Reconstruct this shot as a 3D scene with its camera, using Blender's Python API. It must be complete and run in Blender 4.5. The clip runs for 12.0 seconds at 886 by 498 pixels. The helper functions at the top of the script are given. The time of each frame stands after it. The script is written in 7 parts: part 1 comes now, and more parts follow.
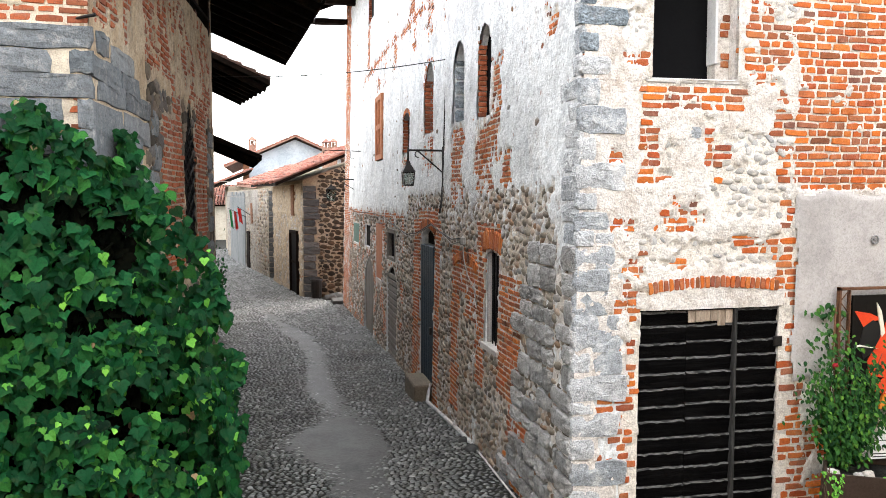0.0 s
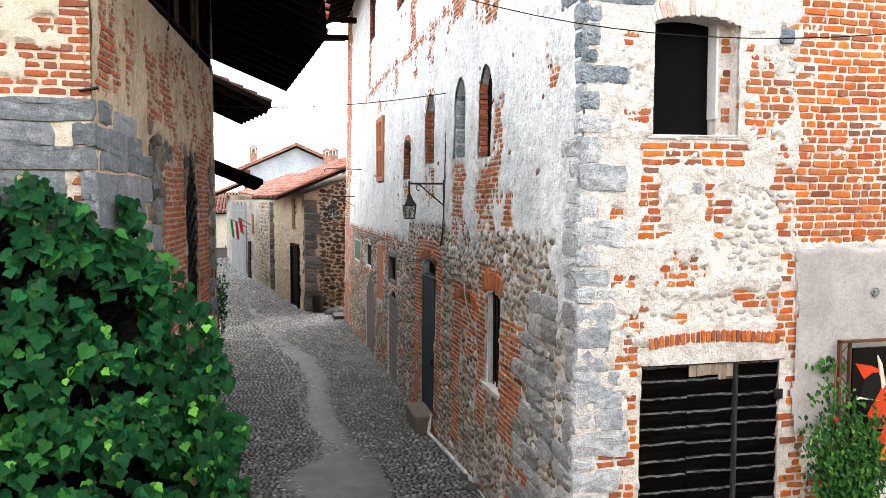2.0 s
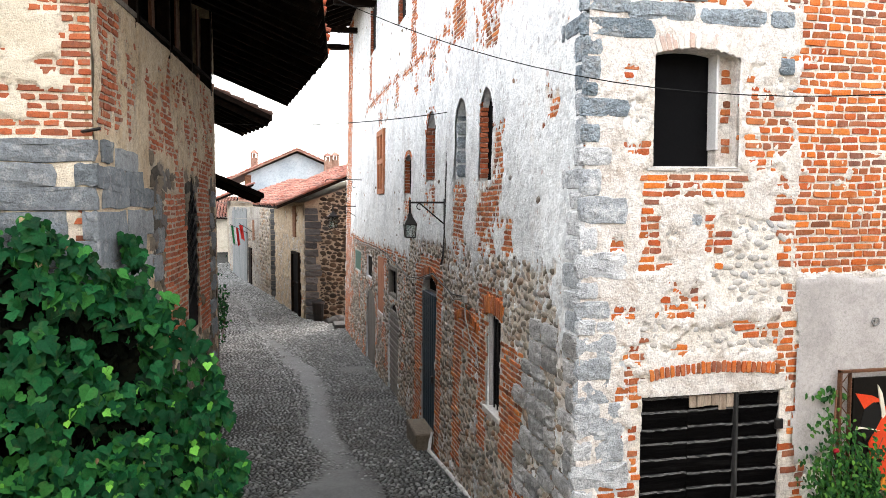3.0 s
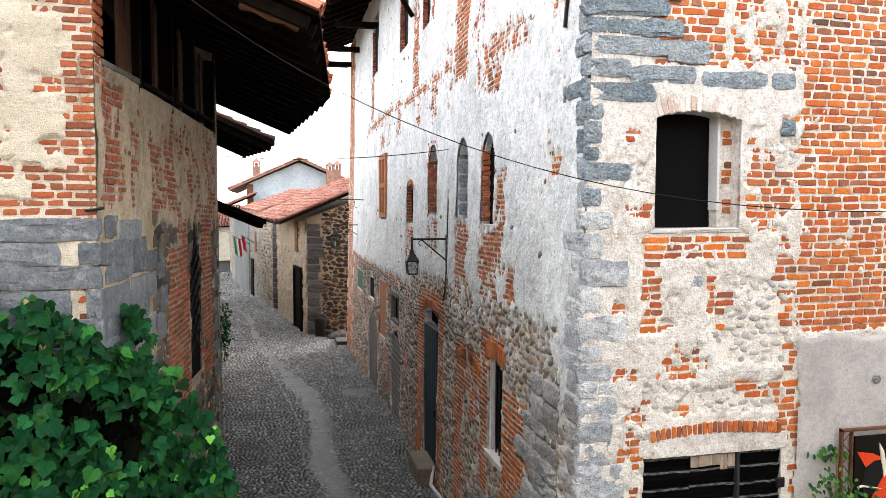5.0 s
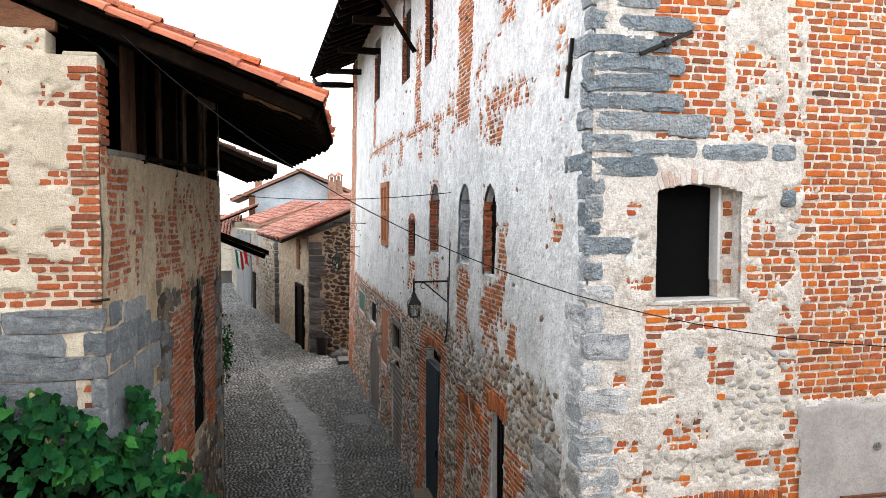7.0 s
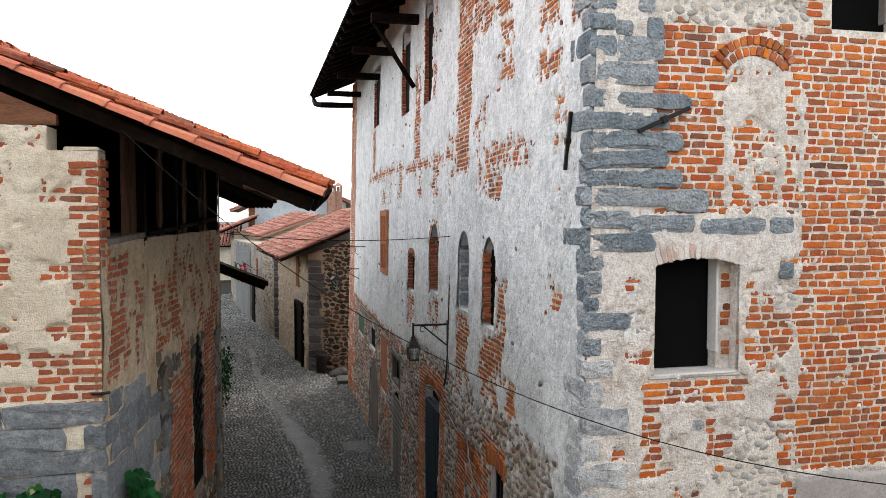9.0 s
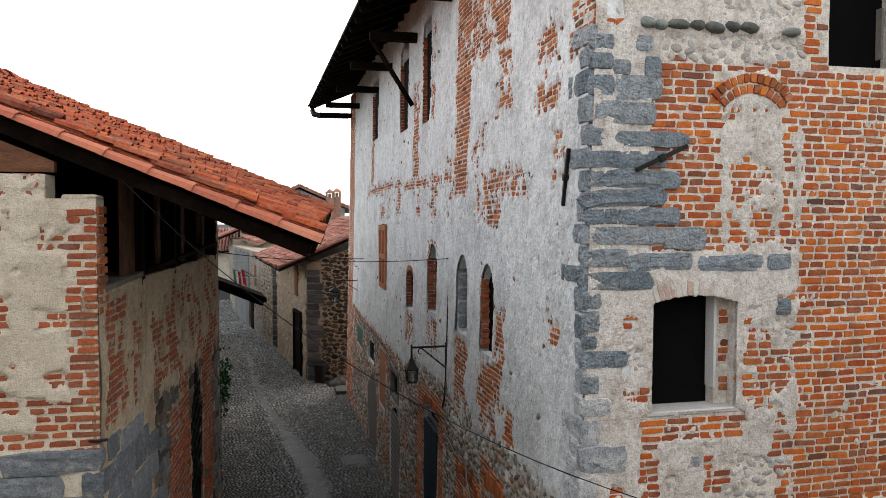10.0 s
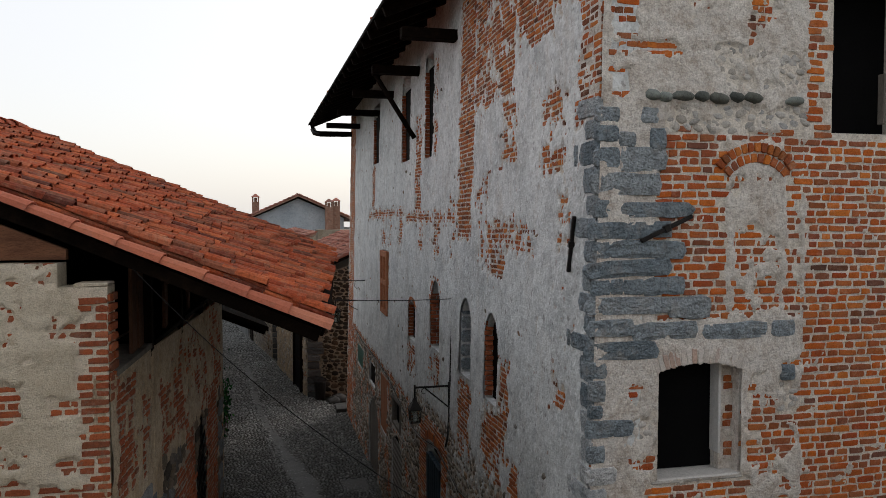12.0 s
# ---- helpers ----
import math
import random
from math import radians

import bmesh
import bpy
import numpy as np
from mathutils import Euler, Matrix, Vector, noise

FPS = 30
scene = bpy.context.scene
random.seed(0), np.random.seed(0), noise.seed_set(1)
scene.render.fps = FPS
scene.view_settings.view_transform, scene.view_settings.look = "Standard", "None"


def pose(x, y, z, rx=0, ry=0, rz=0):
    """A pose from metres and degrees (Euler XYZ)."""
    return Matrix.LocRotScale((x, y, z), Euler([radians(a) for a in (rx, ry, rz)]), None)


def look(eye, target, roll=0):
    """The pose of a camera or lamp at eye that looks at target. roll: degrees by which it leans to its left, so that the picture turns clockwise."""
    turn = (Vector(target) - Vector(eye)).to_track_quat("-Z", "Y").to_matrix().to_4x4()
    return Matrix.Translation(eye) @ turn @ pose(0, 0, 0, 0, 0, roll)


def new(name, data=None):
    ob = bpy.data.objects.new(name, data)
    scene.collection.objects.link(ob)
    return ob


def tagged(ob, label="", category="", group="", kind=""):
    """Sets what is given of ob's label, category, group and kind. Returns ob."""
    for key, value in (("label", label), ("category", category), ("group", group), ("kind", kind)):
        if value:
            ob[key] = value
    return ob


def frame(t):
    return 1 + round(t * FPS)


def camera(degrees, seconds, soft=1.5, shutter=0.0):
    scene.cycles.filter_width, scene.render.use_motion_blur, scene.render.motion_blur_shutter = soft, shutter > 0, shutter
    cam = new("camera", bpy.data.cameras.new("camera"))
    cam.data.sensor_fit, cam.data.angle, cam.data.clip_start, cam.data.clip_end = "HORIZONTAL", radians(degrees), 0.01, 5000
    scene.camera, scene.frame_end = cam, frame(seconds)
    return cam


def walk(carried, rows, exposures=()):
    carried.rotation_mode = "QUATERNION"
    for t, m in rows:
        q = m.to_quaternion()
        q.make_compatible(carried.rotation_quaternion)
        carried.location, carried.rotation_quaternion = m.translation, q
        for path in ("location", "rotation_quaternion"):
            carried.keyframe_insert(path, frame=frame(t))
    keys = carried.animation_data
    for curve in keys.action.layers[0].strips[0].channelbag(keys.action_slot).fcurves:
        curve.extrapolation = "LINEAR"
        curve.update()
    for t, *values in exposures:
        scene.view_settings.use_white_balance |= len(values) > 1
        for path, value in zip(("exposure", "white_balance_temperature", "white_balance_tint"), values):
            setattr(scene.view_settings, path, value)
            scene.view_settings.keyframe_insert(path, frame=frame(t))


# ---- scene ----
cam = camera(62.0, 12.0, soft=0.55)
METRES, EYE, TILT, LEAN, TURN = 3.3, 2.9, -3.7, 0.0, -12.8
ROWS = [
    (0.0, 0.0, 0.0, 0.0, 0.0, 0.0, -0.0),
    (0.5, 0.0002, -0.0008, 0.0284, 0.01, 0.05, 0.01),
    (1.0, 0.0015, -0.0019, 0.0578, 0.03, 0.09, 0.02),
    (1.5, 0.0018, -0.0033, 0.095, 0.06, 0.14, 0.04),
    (2.0, -0.0007, -0.0055, 0.1375, 0.07, 0.21, 0.02),
    (2.5, -0.0006, -0.0076, 0.176, 0.1, 0.29, 0.01),
    (3.0, -0.0006, -0.0095, 0.2144, 0.12, 0.36, 0.01),
    (5.0, -0.0004, -0.0174, 0.3675, 0.27, 0.58, 0.0),
    (5.5, -0.0017, -0.0198, 0.4087, 0.32, 0.63, -0.01),
    (6.0, -0.002, -0.0239, 0.4526, 0.36, 0.71, -0.01),
    (6.5, -0.0024, -0.0278, 0.4986, 0.38, 0.78, -0.01),
    (7.0, -0.0024, -0.0314, 0.5444, 0.38, 0.87, -0.03),
    (9.0, -0.0015, -0.0416, 0.7287, 0.34, 1.11, -0.04),
    (9.5, -0.0011, -0.0438, 0.7752, 0.29, 1.19, -0.03),
    (10.0, 0.0002, -0.0458, 0.821, 0.24, 1.26, -0.03),
    (10.5, -0.0002, -0.0478, 0.867, 0.2, 1.32, -0.01),
    (11.0, -0.0023, -0.0501, 0.9113, 0.16, 1.37, -0.0),
    (11.5, -0.012, -0.0552, 0.9517, 0.12, 1.39, 0.02),
    (12.0, -0.022, -0.063, 0.995, 0.1, 1.43, 0.02),
]
walk(cam, [(t, pose(0, 0, EYE, 0, 0, TURN) @ pose(0, 0, 0, TILT, LEAN, 0) @ pose(METRES * x, METRES * y, METRES * z, 90 + pitch, roll, yaw)) for t, x, y, z, yaw, pitch, roll in ROWS],
     exposures=[(0.0, 1.6), (3.0, 1.47), (5.5, 1.24), (7.2, 1.02), (8.8, 0.6), (9.5, 0.36), (10.5, -0.19), (11.2, -0.5), (12.0, -0.95)])
# light from a white, hazy sky, brightest round a veiled sun beyond the tall house
world = bpy.data.worlds.new("sky")
scene.world = world
world.use_nodes = True
wn, wl = world.node_tree.nodes, world.node_tree.links
wn.clear()
SUN_EL, SUN_AZ = 42.0, 48.0
sky = wn.new("ShaderNodeTexSky")
sky.sky_type, sky.sun_disc = "NISHITA", False
sky.sun_elevation, sky.sun_rotation = radians(SUN_EL), radians(SUN_AZ)
sky.air_density, sky.dust_density, sky.ozone_density = 1.0, 4.0, 1.0
blue_sky, cloud, both, out = (wn.new(n) for n in ("ShaderNodeBackground", "ShaderNodeBackground", "ShaderNodeAddShader", "ShaderNodeOutputWorld"))
blue_sky.inputs[1].default_value = 0.12
cloud.inputs[0].default_value, cloud.inputs[1].default_value = (1.0, 0.975, 0.945, 1), 1.45
wl.new(sky.outputs[0], blue_sky.inputs[0])
wl.new(blue_sky.outputs[0], both.inputs[0])
wl.new(cloud.outputs[0], both.inputs[1])
wl.new(both.outputs[0], out.inputs[0])

sun = new("sun", bpy.data.lights.new("sun", "SUN"))
sun.data.energy, sun.data.angle, sun.data.color = 0.6, radians(22), (1.0, 0.96, 0.9)
az, el = radians(SUN_AZ), radians(SUN_EL)
sun.matrix_world = look((0, 0, 0), (-math.sin(az) * math.cos(el), -math.cos(az) * math.cos(el), -math.sin(el)))


# ---- materials ----
def ramp(nt, fac, colors):
    node = nt.nodes.new("ShaderNodeValToRGB")
    els = node.color_ramp.elements
    while len(els) < len(colors):
        els.new(0.5)
    for i, c in enumerate(colors):
        els[i].position, els[i].color = i / max(1, len(colors) - 1), (*c, 1)
    nt.links.new(fac, node.inputs[0])
    return node.outputs[0]


def ranged(nt, value, a, b, c, d):
    node = nt.nodes.new("ShaderNodeMapRange")
    for i, x in enumerate((a, b, c, d)):
        node.inputs[i + 1].default_value = x
    nt.links.new(value, node.inputs[0])
    return node.outputs[0]


def mixed(nt, kind, fac, a, b):
    node = nt.nodes.new("ShaderNodeMix")
    node.data_type, node.blend_type = "RGBA", kind
    for socket, v in ((node.inputs[0], fac), (node.inputs[6], a), (node.inputs[7], b)):
        if isinstance(v, (int, float)):
            socket.default_value = v
        elif isinstance(v, tuple):
            socket.default_value = (*v, 1)
        else:
            nt.links.new(v, socket)
    return node.outputs[2]


def noise_tex(nt, pos, scale, detail=5.0, rough=0.6, stretch=None):
    if stretch:
        m = nt.nodes.new("ShaderNodeMapping")
        m.inputs["Scale"].default_value = stretch
        nt.links.new(pos, m.inputs[0])
        pos = m.outputs[0]
    n = nt.nodes.new("ShaderNodeTexNoise")
    n.inputs["Scale"].default_value, n.inputs["Detail"].default_value, n.inputs["Roughness"].default_value = scale, detail, rough
    nt.links.new(pos, n.inputs["Vector"])
    return n.outputs["Fac"]


def material(name, colors, pieces=False, stain=1.4, grain=45.0, contrast=0.5, rough=0.9, bump=0.35, depth=0.004, spec=0.25, metal=0.0,
             stretch=None, bare=None, dirt=None, fine=1.0, local=False, tone=0.84):
    """One factor scales all the colours, so that the sky outshines the walls. Colours run through a ramp, by broad
    stains or (pieces) piece by piece; grain and relief lie over it.
    """
    dull = lambda c: tuple(x * tone for x in c)
    colors, bare = [dull(c) for c in colors], bare and dull(bare)
    m = bpy.data.materials.new(name)
    m.use_nodes = True
    nt = m.node_tree
    bsdf = nt.nodes["Principled BSDF"]
    geo = nt.nodes.new("ShaderNodeNewGeometry")
    pos = geo.outputs["Position"]
    if local:
        pos = nt.nodes.new("ShaderNodeTexCoord").outputs["Object"]
    broad = noise_tex(nt, pos, stain, 6, 0.65, stretch)
    small = noise_tex(nt, pos, grain, 5, 0.7, stretch)
    if pieces:
        info = nt.nodes.new("ShaderNodeObjectInfo")
        add, fract = nt.nodes.new("ShaderNodeMath"), nt.nodes.new("ShaderNodeMath")
        add.operation, fract.operation = "ADD", "FRACT"
        nt.links.new(info.outputs["Random"], add.inputs[0])
        nt.links.new(geo.outputs["Random Per Island"], add.inputs[1])
        nt.links.new(add.outputs[0], fract.inputs[0])
        color = ramp(nt, fract.outputs[0], colors)
        color = mixed(nt, "MULTIPLY", 1.0, color, ramp(nt, ranged(nt, broad, 0.3, 0.7, 0, 1), [(1 - contrast * 0.45,) * 3, (1.12,) * 3]))
    else:
        color = ramp(nt, ranged(nt, broad, 0.28, 0.72, 0, 1), colors)
    if bare:
        at = nt.nodes.new("ShaderNodeAttribute")
        at.attribute_name = "bare"
        color = mixed(nt, "MIX", at.outputs["Fac"], color, bare)
    low = 1 - contrast
    color = mixed(nt, "MULTIPLY", 1.0, color, ramp(nt, ranged(nt, small, 0.25, 0.75, 0, 1), [(low,) * 3, (1.0,) * 3, (1 + contrast * 0.35,) * 3]))
    speck = noise_tex(nt, pos, grain * 3.1, 3, 0.7, stretch)
    color = mixed(nt, "MULTIPLY", 1.0, color, ramp(nt, ranged(nt, speck, 0.3, 0.7, 0, 1), [(1 - contrast * 0.7,) * 3, (1.0,) * 3, (1 + contrast * 0.3,) * 3]))
    for tint, amount, scale, stretched, *rare in dirt or ():
        spots = noise_tex(nt, pos, scale, 3 if rare else 8, 0.5 if rare else 0.78, stretched)
        lo, hi = (rare[0], rare[0] + 0.05) if rare else (0.52, 0.66)
        color = mixed(nt, "MIX", ranged(nt, spots, lo, hi, 0, amount), color, dull(tint))
    nt.links.new(color, bsdf.inputs["Base Color"])
    nt.links.new(ranged(nt, small, 0.2, 0.8, min(1, rough + 0.08), max(0.05, rough - 0.12)), bsdf.inputs["Roughness"])
    bsdf.inputs["Metallic"].default_value = metal
    bsdf.inputs["Specular IOR Level"].default_value = spec
    if bump:
        extra = noise_tex(nt, pos, grain * 2.7 * fine, 3, 0.6, stretch)
        h = nt.nodes.new("ShaderNodeMath")
        h.operation = "ADD"
        nt.links.new(small, h.inputs[0])
        nt.links.new(extra, h.inputs[1])
        b = nt.nodes.new("ShaderNodeBump")
        b.inputs["Strength"].default_value, b.inputs["Distance"].default_value = bump, depth
        nt.links.new(h.outputs[0], b.inputs["Height"])
        nt.links.new(b.outputs[0], bsdf.inputs["Normal"])
    return m


BRICK_RED = [(0.1, 0.05, 0.034), (0.68, 0.17, 0.02), (0.34, 0.125, 0.062), (0.72, 0.21, 0.03), (0.28, 0.075, 0.036), (0.5, 0.105, 0.02), (0.62, 0.145, 0.018), (0.32, 0.11, 0.055), (0.68, 0.18, 0.022), (0.4, 0.075, 0.02), (0.6, 0.135, 0.018), (0.2, 0.085, 0.058), (0.66, 0.165, 0.02)]
M = dict(
    brick=material("red brick", BRICK_RED, True, stain=7, grain=60, contrast=0.4, depth=0.006, bump=0.7, dirt=[((0.62, 0.5, 0.4), 0.2, 14.0, None), ((0.12, 0.07, 0.05), 0.35, 5.0, None), ((0.22, 0.08, 0.055), 0.5, 1.3, None)]),
    dusty_brick=material("dusty weathered brick", [(0.103, 0.0386, 0.019), (0.433, 0.101, 0.0272), (0.597, 0.175, 0.0374), (0.309, 0.0826, 0.0306), (0.639, 0.202, 0.0408), (0.185, 0.0643, 0.0286), (0.515, 0.129, 0.0306)], True, stain=4, grain=50, contrast=0.45, bump=0.8, dirt=[((0.54, 0.47, 0.4), 0.32, 9.0, None), ((0.07, 0.045, 0.032), 0.45, 4.0, None), ((0.5, 0.13, 0.035), 0.5, 2.2, None)]),
    old_brick=material("dull old brick", [(0.336, 0.0889, 0.0359), (0.448, 0.115, 0.0416), (0.28, 0.0756, 0.0347), (0.493, 0.133, 0.0491), (0.213, 0.0756, 0.0393), (0.392, 0.0889, 0.0318)], True, stain=5, grain=50, contrast=0.45, bump=0.8, dirt=[((0.5, 0.42, 0.34), 0.3, 10.0, None), ((0.08, 0.05, 0.04), 0.4, 5.0, None)]),
    white_brick=material("limewashed brick", [(0.6, 0.55, 0.5), (0.74, 0.7, 0.66), (0.55, 0.4, 0.33), (0.7, 0.66, 0.62)], True, stain=6, grain=50, contrast=0.4, bump=0.7),
    # pale board edge: grey wear and the sky's highlight in one colour
    lit_worn_edge=material("worn board edge with painted highlight", [(0.002, 0.002, 0.002), (0.008, 0.008, 0.008), (0.035, 0.034, 0.033), (0.16, 0.155, 0.15), (0.02, 0.02, 0.019), (0.003, 0.003, 0.003)], stain=14, grain=60, contrast=0.7, rough=0.6, spec=0.2, bump=0.8, stretch=(0.6, 4, 5)),
    quoin=material("blue grey stone", [(0.2, 0.255, 0.295), (0.32, 0.38, 0.425), (0.43, 0.485, 0.525), (0.26, 0.32, 0.365), (0.52, 0.565, 0.595), (0.35, 0.4, 0.435)], True, stain=5, grain=16, contrast=0.6, bump=1.0, depth=0.05, dirt=[((0.6, 0.59, 0.57), 0.6, 6.0, None), ((0.12, 0.12, 0.12), 0.4, 5.0, None), ((0.12, 0.135, 0.15), 0.5, 12.0, None)]),
    pale_quoin=material("plaster smeared corner stone", [(0.34, 0.37, 0.395), (0.5, 0.525, 0.545), (0.62, 0.635, 0.645), (0.43, 0.46, 0.485)], True, stain=5, grain=30, contrast=0.6, bump=1.0, depth=0.015, dirt=[((0.7, 0.7, 0.69), 0.85, 5.0, None), ((0.16, 0.16, 0.16), 0.5, 22.0, None)]),
    foot_stone=material("rough grey footing stone", [(0.22, 0.22, 0.215), (0.36, 0.36, 0.355), (0.5, 0.495, 0.485), (0.28, 0.275, 0.265)], True, stain=5, grain=26, contrast=0.6, bump=1.0, depth=0.02, dirt=[((0.5, 0.48, 0.45), 0.6, 5.0, None), ((0.12, 0.1, 0.08), 0.5, 3.0, None)]),
    cobble=material("river cobble", [(0.09, 0.078, 0.062), (0.3, 0.265, 0.215), (0.17, 0.145, 0.11), (0.44, 0.395, 0.33), (0.26, 0.15, 0.085), (0.3, 0.29, 0.275), (0.12, 0.1, 0.08), (0.36, 0.31, 0.25)], True, stain=5, grain=50, contrast=0.5, bump=0.6, dirt=[((0.42, 0.37, 0.31), 0.5, 9.0, None), ((0.05, 0.043, 0.036), 0.6, 3.0, None), ((0.26, 0.12, 0.05), 0.4, 2.0, None)]),
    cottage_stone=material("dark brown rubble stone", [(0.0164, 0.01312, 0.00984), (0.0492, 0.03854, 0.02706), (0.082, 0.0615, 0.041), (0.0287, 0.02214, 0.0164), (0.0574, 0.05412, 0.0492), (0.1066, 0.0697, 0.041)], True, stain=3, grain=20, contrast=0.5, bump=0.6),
    dark_rubble=material("dark rubble stone", [(0.045, 0.038, 0.03), (0.12, 0.1, 0.075), (0.18, 0.145, 0.105), (0.08, 0.062, 0.045), (0.13, 0.125, 0.12), (0.2, 0.14, 0.09)], True, stain=3, grain=20, contrast=0.5, bump=0.6),
    pale_cobble=material("mortar dusted cobble", [(0.336, 0.3248, 0.3024), (0.5376, 0.5152, 0.4816), (0.448, 0.4144, 0.3696), (0.616, 0.5936, 0.56), (0.4032, 0.4032, 0.4032)], True, stain=5, grain=50, contrast=0.5, bump=0.6, dirt=[((0.62, 0.57, 0.51), 0.8, 10.0, None)]),
    paving=material("street pebble", [(0.035, 0.039, 0.038), (0.12, 0.131, 0.126), (0.27, 0.287, 0.279), (0.07, 0.076, 0.073), (0.62, 0.64, 0.615), (0.16, 0.173, 0.166), (0.05, 0.054, 0.052), (0.22, 0.226, 0.206), (0.08, 0.087, 0.083), (0.42, 0.435, 0.42)], True, stain=0.8, grain=70, contrast=0.45, bump=0.4, tone=0.45, rough=0.4, spec=0.6, dirt=[((0.09, 0.07, 0.045), 0.55, 0.7, None), ((0.06, 0.065, 0.035), 0.4, 2.3, None)]),
    front_plaster=material("pale lime plaster", [(0.44, 0.38, 0.32), (0.64, 0.58, 0.52), (0.76, 0.72, 0.67), (0.54, 0.48, 0.42), (0.7, 0.65, 0.6)], stain=2.6, grain=22, contrast=0.44, bump=1.0, depth=0.016, tone=0.89, bare=(0.76, 0.7, 0.62), dirt=[((0.36, 0.27, 0.2), 0.6, 5.0, None), ((0.72, 0.7, 0.67), 0.6, 8.0, None), ((0.3, 0.27, 0.24), 0.5, 13.0, None), ((0.8, 0.78, 0.74), 0.5, 11.0, None)]),
    alley_plaster=material("weathered white plaster", [(0.41, 0.43, 0.435), (0.59, 0.61, 0.612), (0.73, 0.75, 0.75), (0.51, 0.53, 0.53)], stain=1.2, grain=11, contrast=0.26, bump=0.7, depth=0.02, bare=(0.5, 0.425, 0.34), tone=0.92,
                           dirt=[((0.34, 0.36, 0.38), 0.5, 1.6, (1, 1, 0.5)), ((0.8, 0.82, 0.83), 0.6, 4.0, None), ((0.46, 0.4, 0.35), 0.4, 2.4, (1, 1, 0.4)), ((0.36, 0.38, 0.4), 0.4, 7.0, None, 0.56), ((0.2, 0.19, 0.18), 0.6, 17.0, (1, 1, 0.75), 0.64), ((0.3, 0.14, 0.08), 0.55, 12.0, (1, 1, 0.8), 0.68), ((0.84, 0.86, 0.87), 0.5, 15.0, None, 0.58)]),
    cream_plaster=material("cream plaster", [(0.5, 0.43, 0.32), (0.63, 0.56, 0.445), (0.72, 0.655, 0.54)], tone=0.98, stain=2.0, grain=40, contrast=0.4, bump=1.0, depth=0.011, bare=(0.66, 0.58, 0.47), dirt=[((0.42, 0.33, 0.23), 0.5, 6.0, None), ((0.24, 0.19, 0.14), 0.45, 20.0, None), ((0.3, 0.25, 0.2), 0.35, 40.0, None)]),
    ochre_plaster=material("stained ochre plaster", [(0.17, 0.125, 0.08), (0.28, 0.21, 0.135), (0.42, 0.33, 0.22), (0.22, 0.18, 0.13)], stain=2.2, grain=30, contrast=0.6, bump=1.0, depth=0.016, bare=(0.25, 0.2, 0.16), dirt=[((0.07, 0.055, 0.045), 0.75, 4.0, (1, 1, 0.5)), ((0.42, 0.35, 0.26), 0.6, 7.0, None)]),
    beige_plaster=material("warm beige plaster", [(0.38, 0.275, 0.175), (0.54, 0.415, 0.275), (0.64, 0.52, 0.375), (0.46, 0.345, 0.225)], tone=0.8, stain=2.0, grain=34, contrast=0.45, bump=1.0, depth=0.014, bare=(0.4, 0.34, 0.27), dirt=[((0.14, 0.1, 0.07), 0.55, 5.0, (1, 1, 0.4)), ((0.62, 0.55, 0.45), 0.6, 7.0, None), ((0.16, 0.12, 0.09), 0.6, 30.0, (1, 1, 0.6))]),
    cement=material("grey cement render", [(0.36, 0.335, 0.32), (0.48, 0.45, 0.43), (0.42, 0.39, 0.37)], stain=1.6, grain=50, contrast=0.35, bump=0.6, dirt=[((0.28, 0.26, 0.25), 0.5, 5.0, None)]),
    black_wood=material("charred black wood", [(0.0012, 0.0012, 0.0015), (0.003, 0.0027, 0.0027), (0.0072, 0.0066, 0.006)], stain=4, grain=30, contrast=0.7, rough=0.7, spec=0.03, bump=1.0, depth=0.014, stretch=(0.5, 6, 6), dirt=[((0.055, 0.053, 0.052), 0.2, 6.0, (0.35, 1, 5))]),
    # timber taken down to near-black, with the shade under eaves in its colour
    dark_wood=material("dark timber toned for eave shade", [(0.004, 0.0026, 0.002), (0.008, 0.005, 0.0035), (0.018, 0.011, 0.007)], spec=0.04, stain=2, grain=24, contrast=0.6, bump=0.7, stretch=(4, 1, 4)),
    brown_wood=material("brown timber", [(0.1, 0.045, 0.025), (0.19, 0.085, 0.045), (0.26, 0.13, 0.07)], stain=2, grain=24, contrast=0.5, bump=0.7, stretch=(1, 6, 6)),
    loft_wood=material("reddish brown old board", [(0.0539, 0.0231, 0.01386), (0.1001, 0.0462, 0.02695), (0.1386, 0.0693, 0.04235)], stain=3, grain=24, contrast=0.5, bump=0.8, stretch=(5, 5, 0.7)),
    pale_wood=material("bleached wood", [(0.2, 0.15, 0.11), (0.36, 0.28, 0.21), (0.5, 0.42, 0.33)], stain=3, grain=40, contrast=0.6, bump=0.8, stretch=(7, 7, 0.7)),
    orange_wood=material("orange painted wood", [(0.3, 0.1, 0.045), (0.42, 0.16, 0.075), (0.5, 0.23, 0.13)], stain=3, grain=30, contrast=0.35, stretch=(5, 5, 0.8)),
    teal_wood=material("dark blue green painted wood", [(0.007, 0.018, 0.03), (0.012, 0.03, 0.046), (0.02, 0.045, 0.062)], stain=2, grain=30, contrast=0.4, rough=0.6, spec=0.12, stretch=(5, 5, 0.6)),
    grey_wood=material("grey weathered wood", [(0.09, 0.08, 0.07), (0.16, 0.145, 0.125), (0.22, 0.2, 0.18)], stain=2, grain=30, contrast=0.5, stretch=(5, 5, 0.6)),
    green_paint=material("green paint", [(0.02, 0.1, 0.075), (0.03, 0.14, 0.105)], stain=3, contrast=0.3, bump=0.1, rough=0.5),
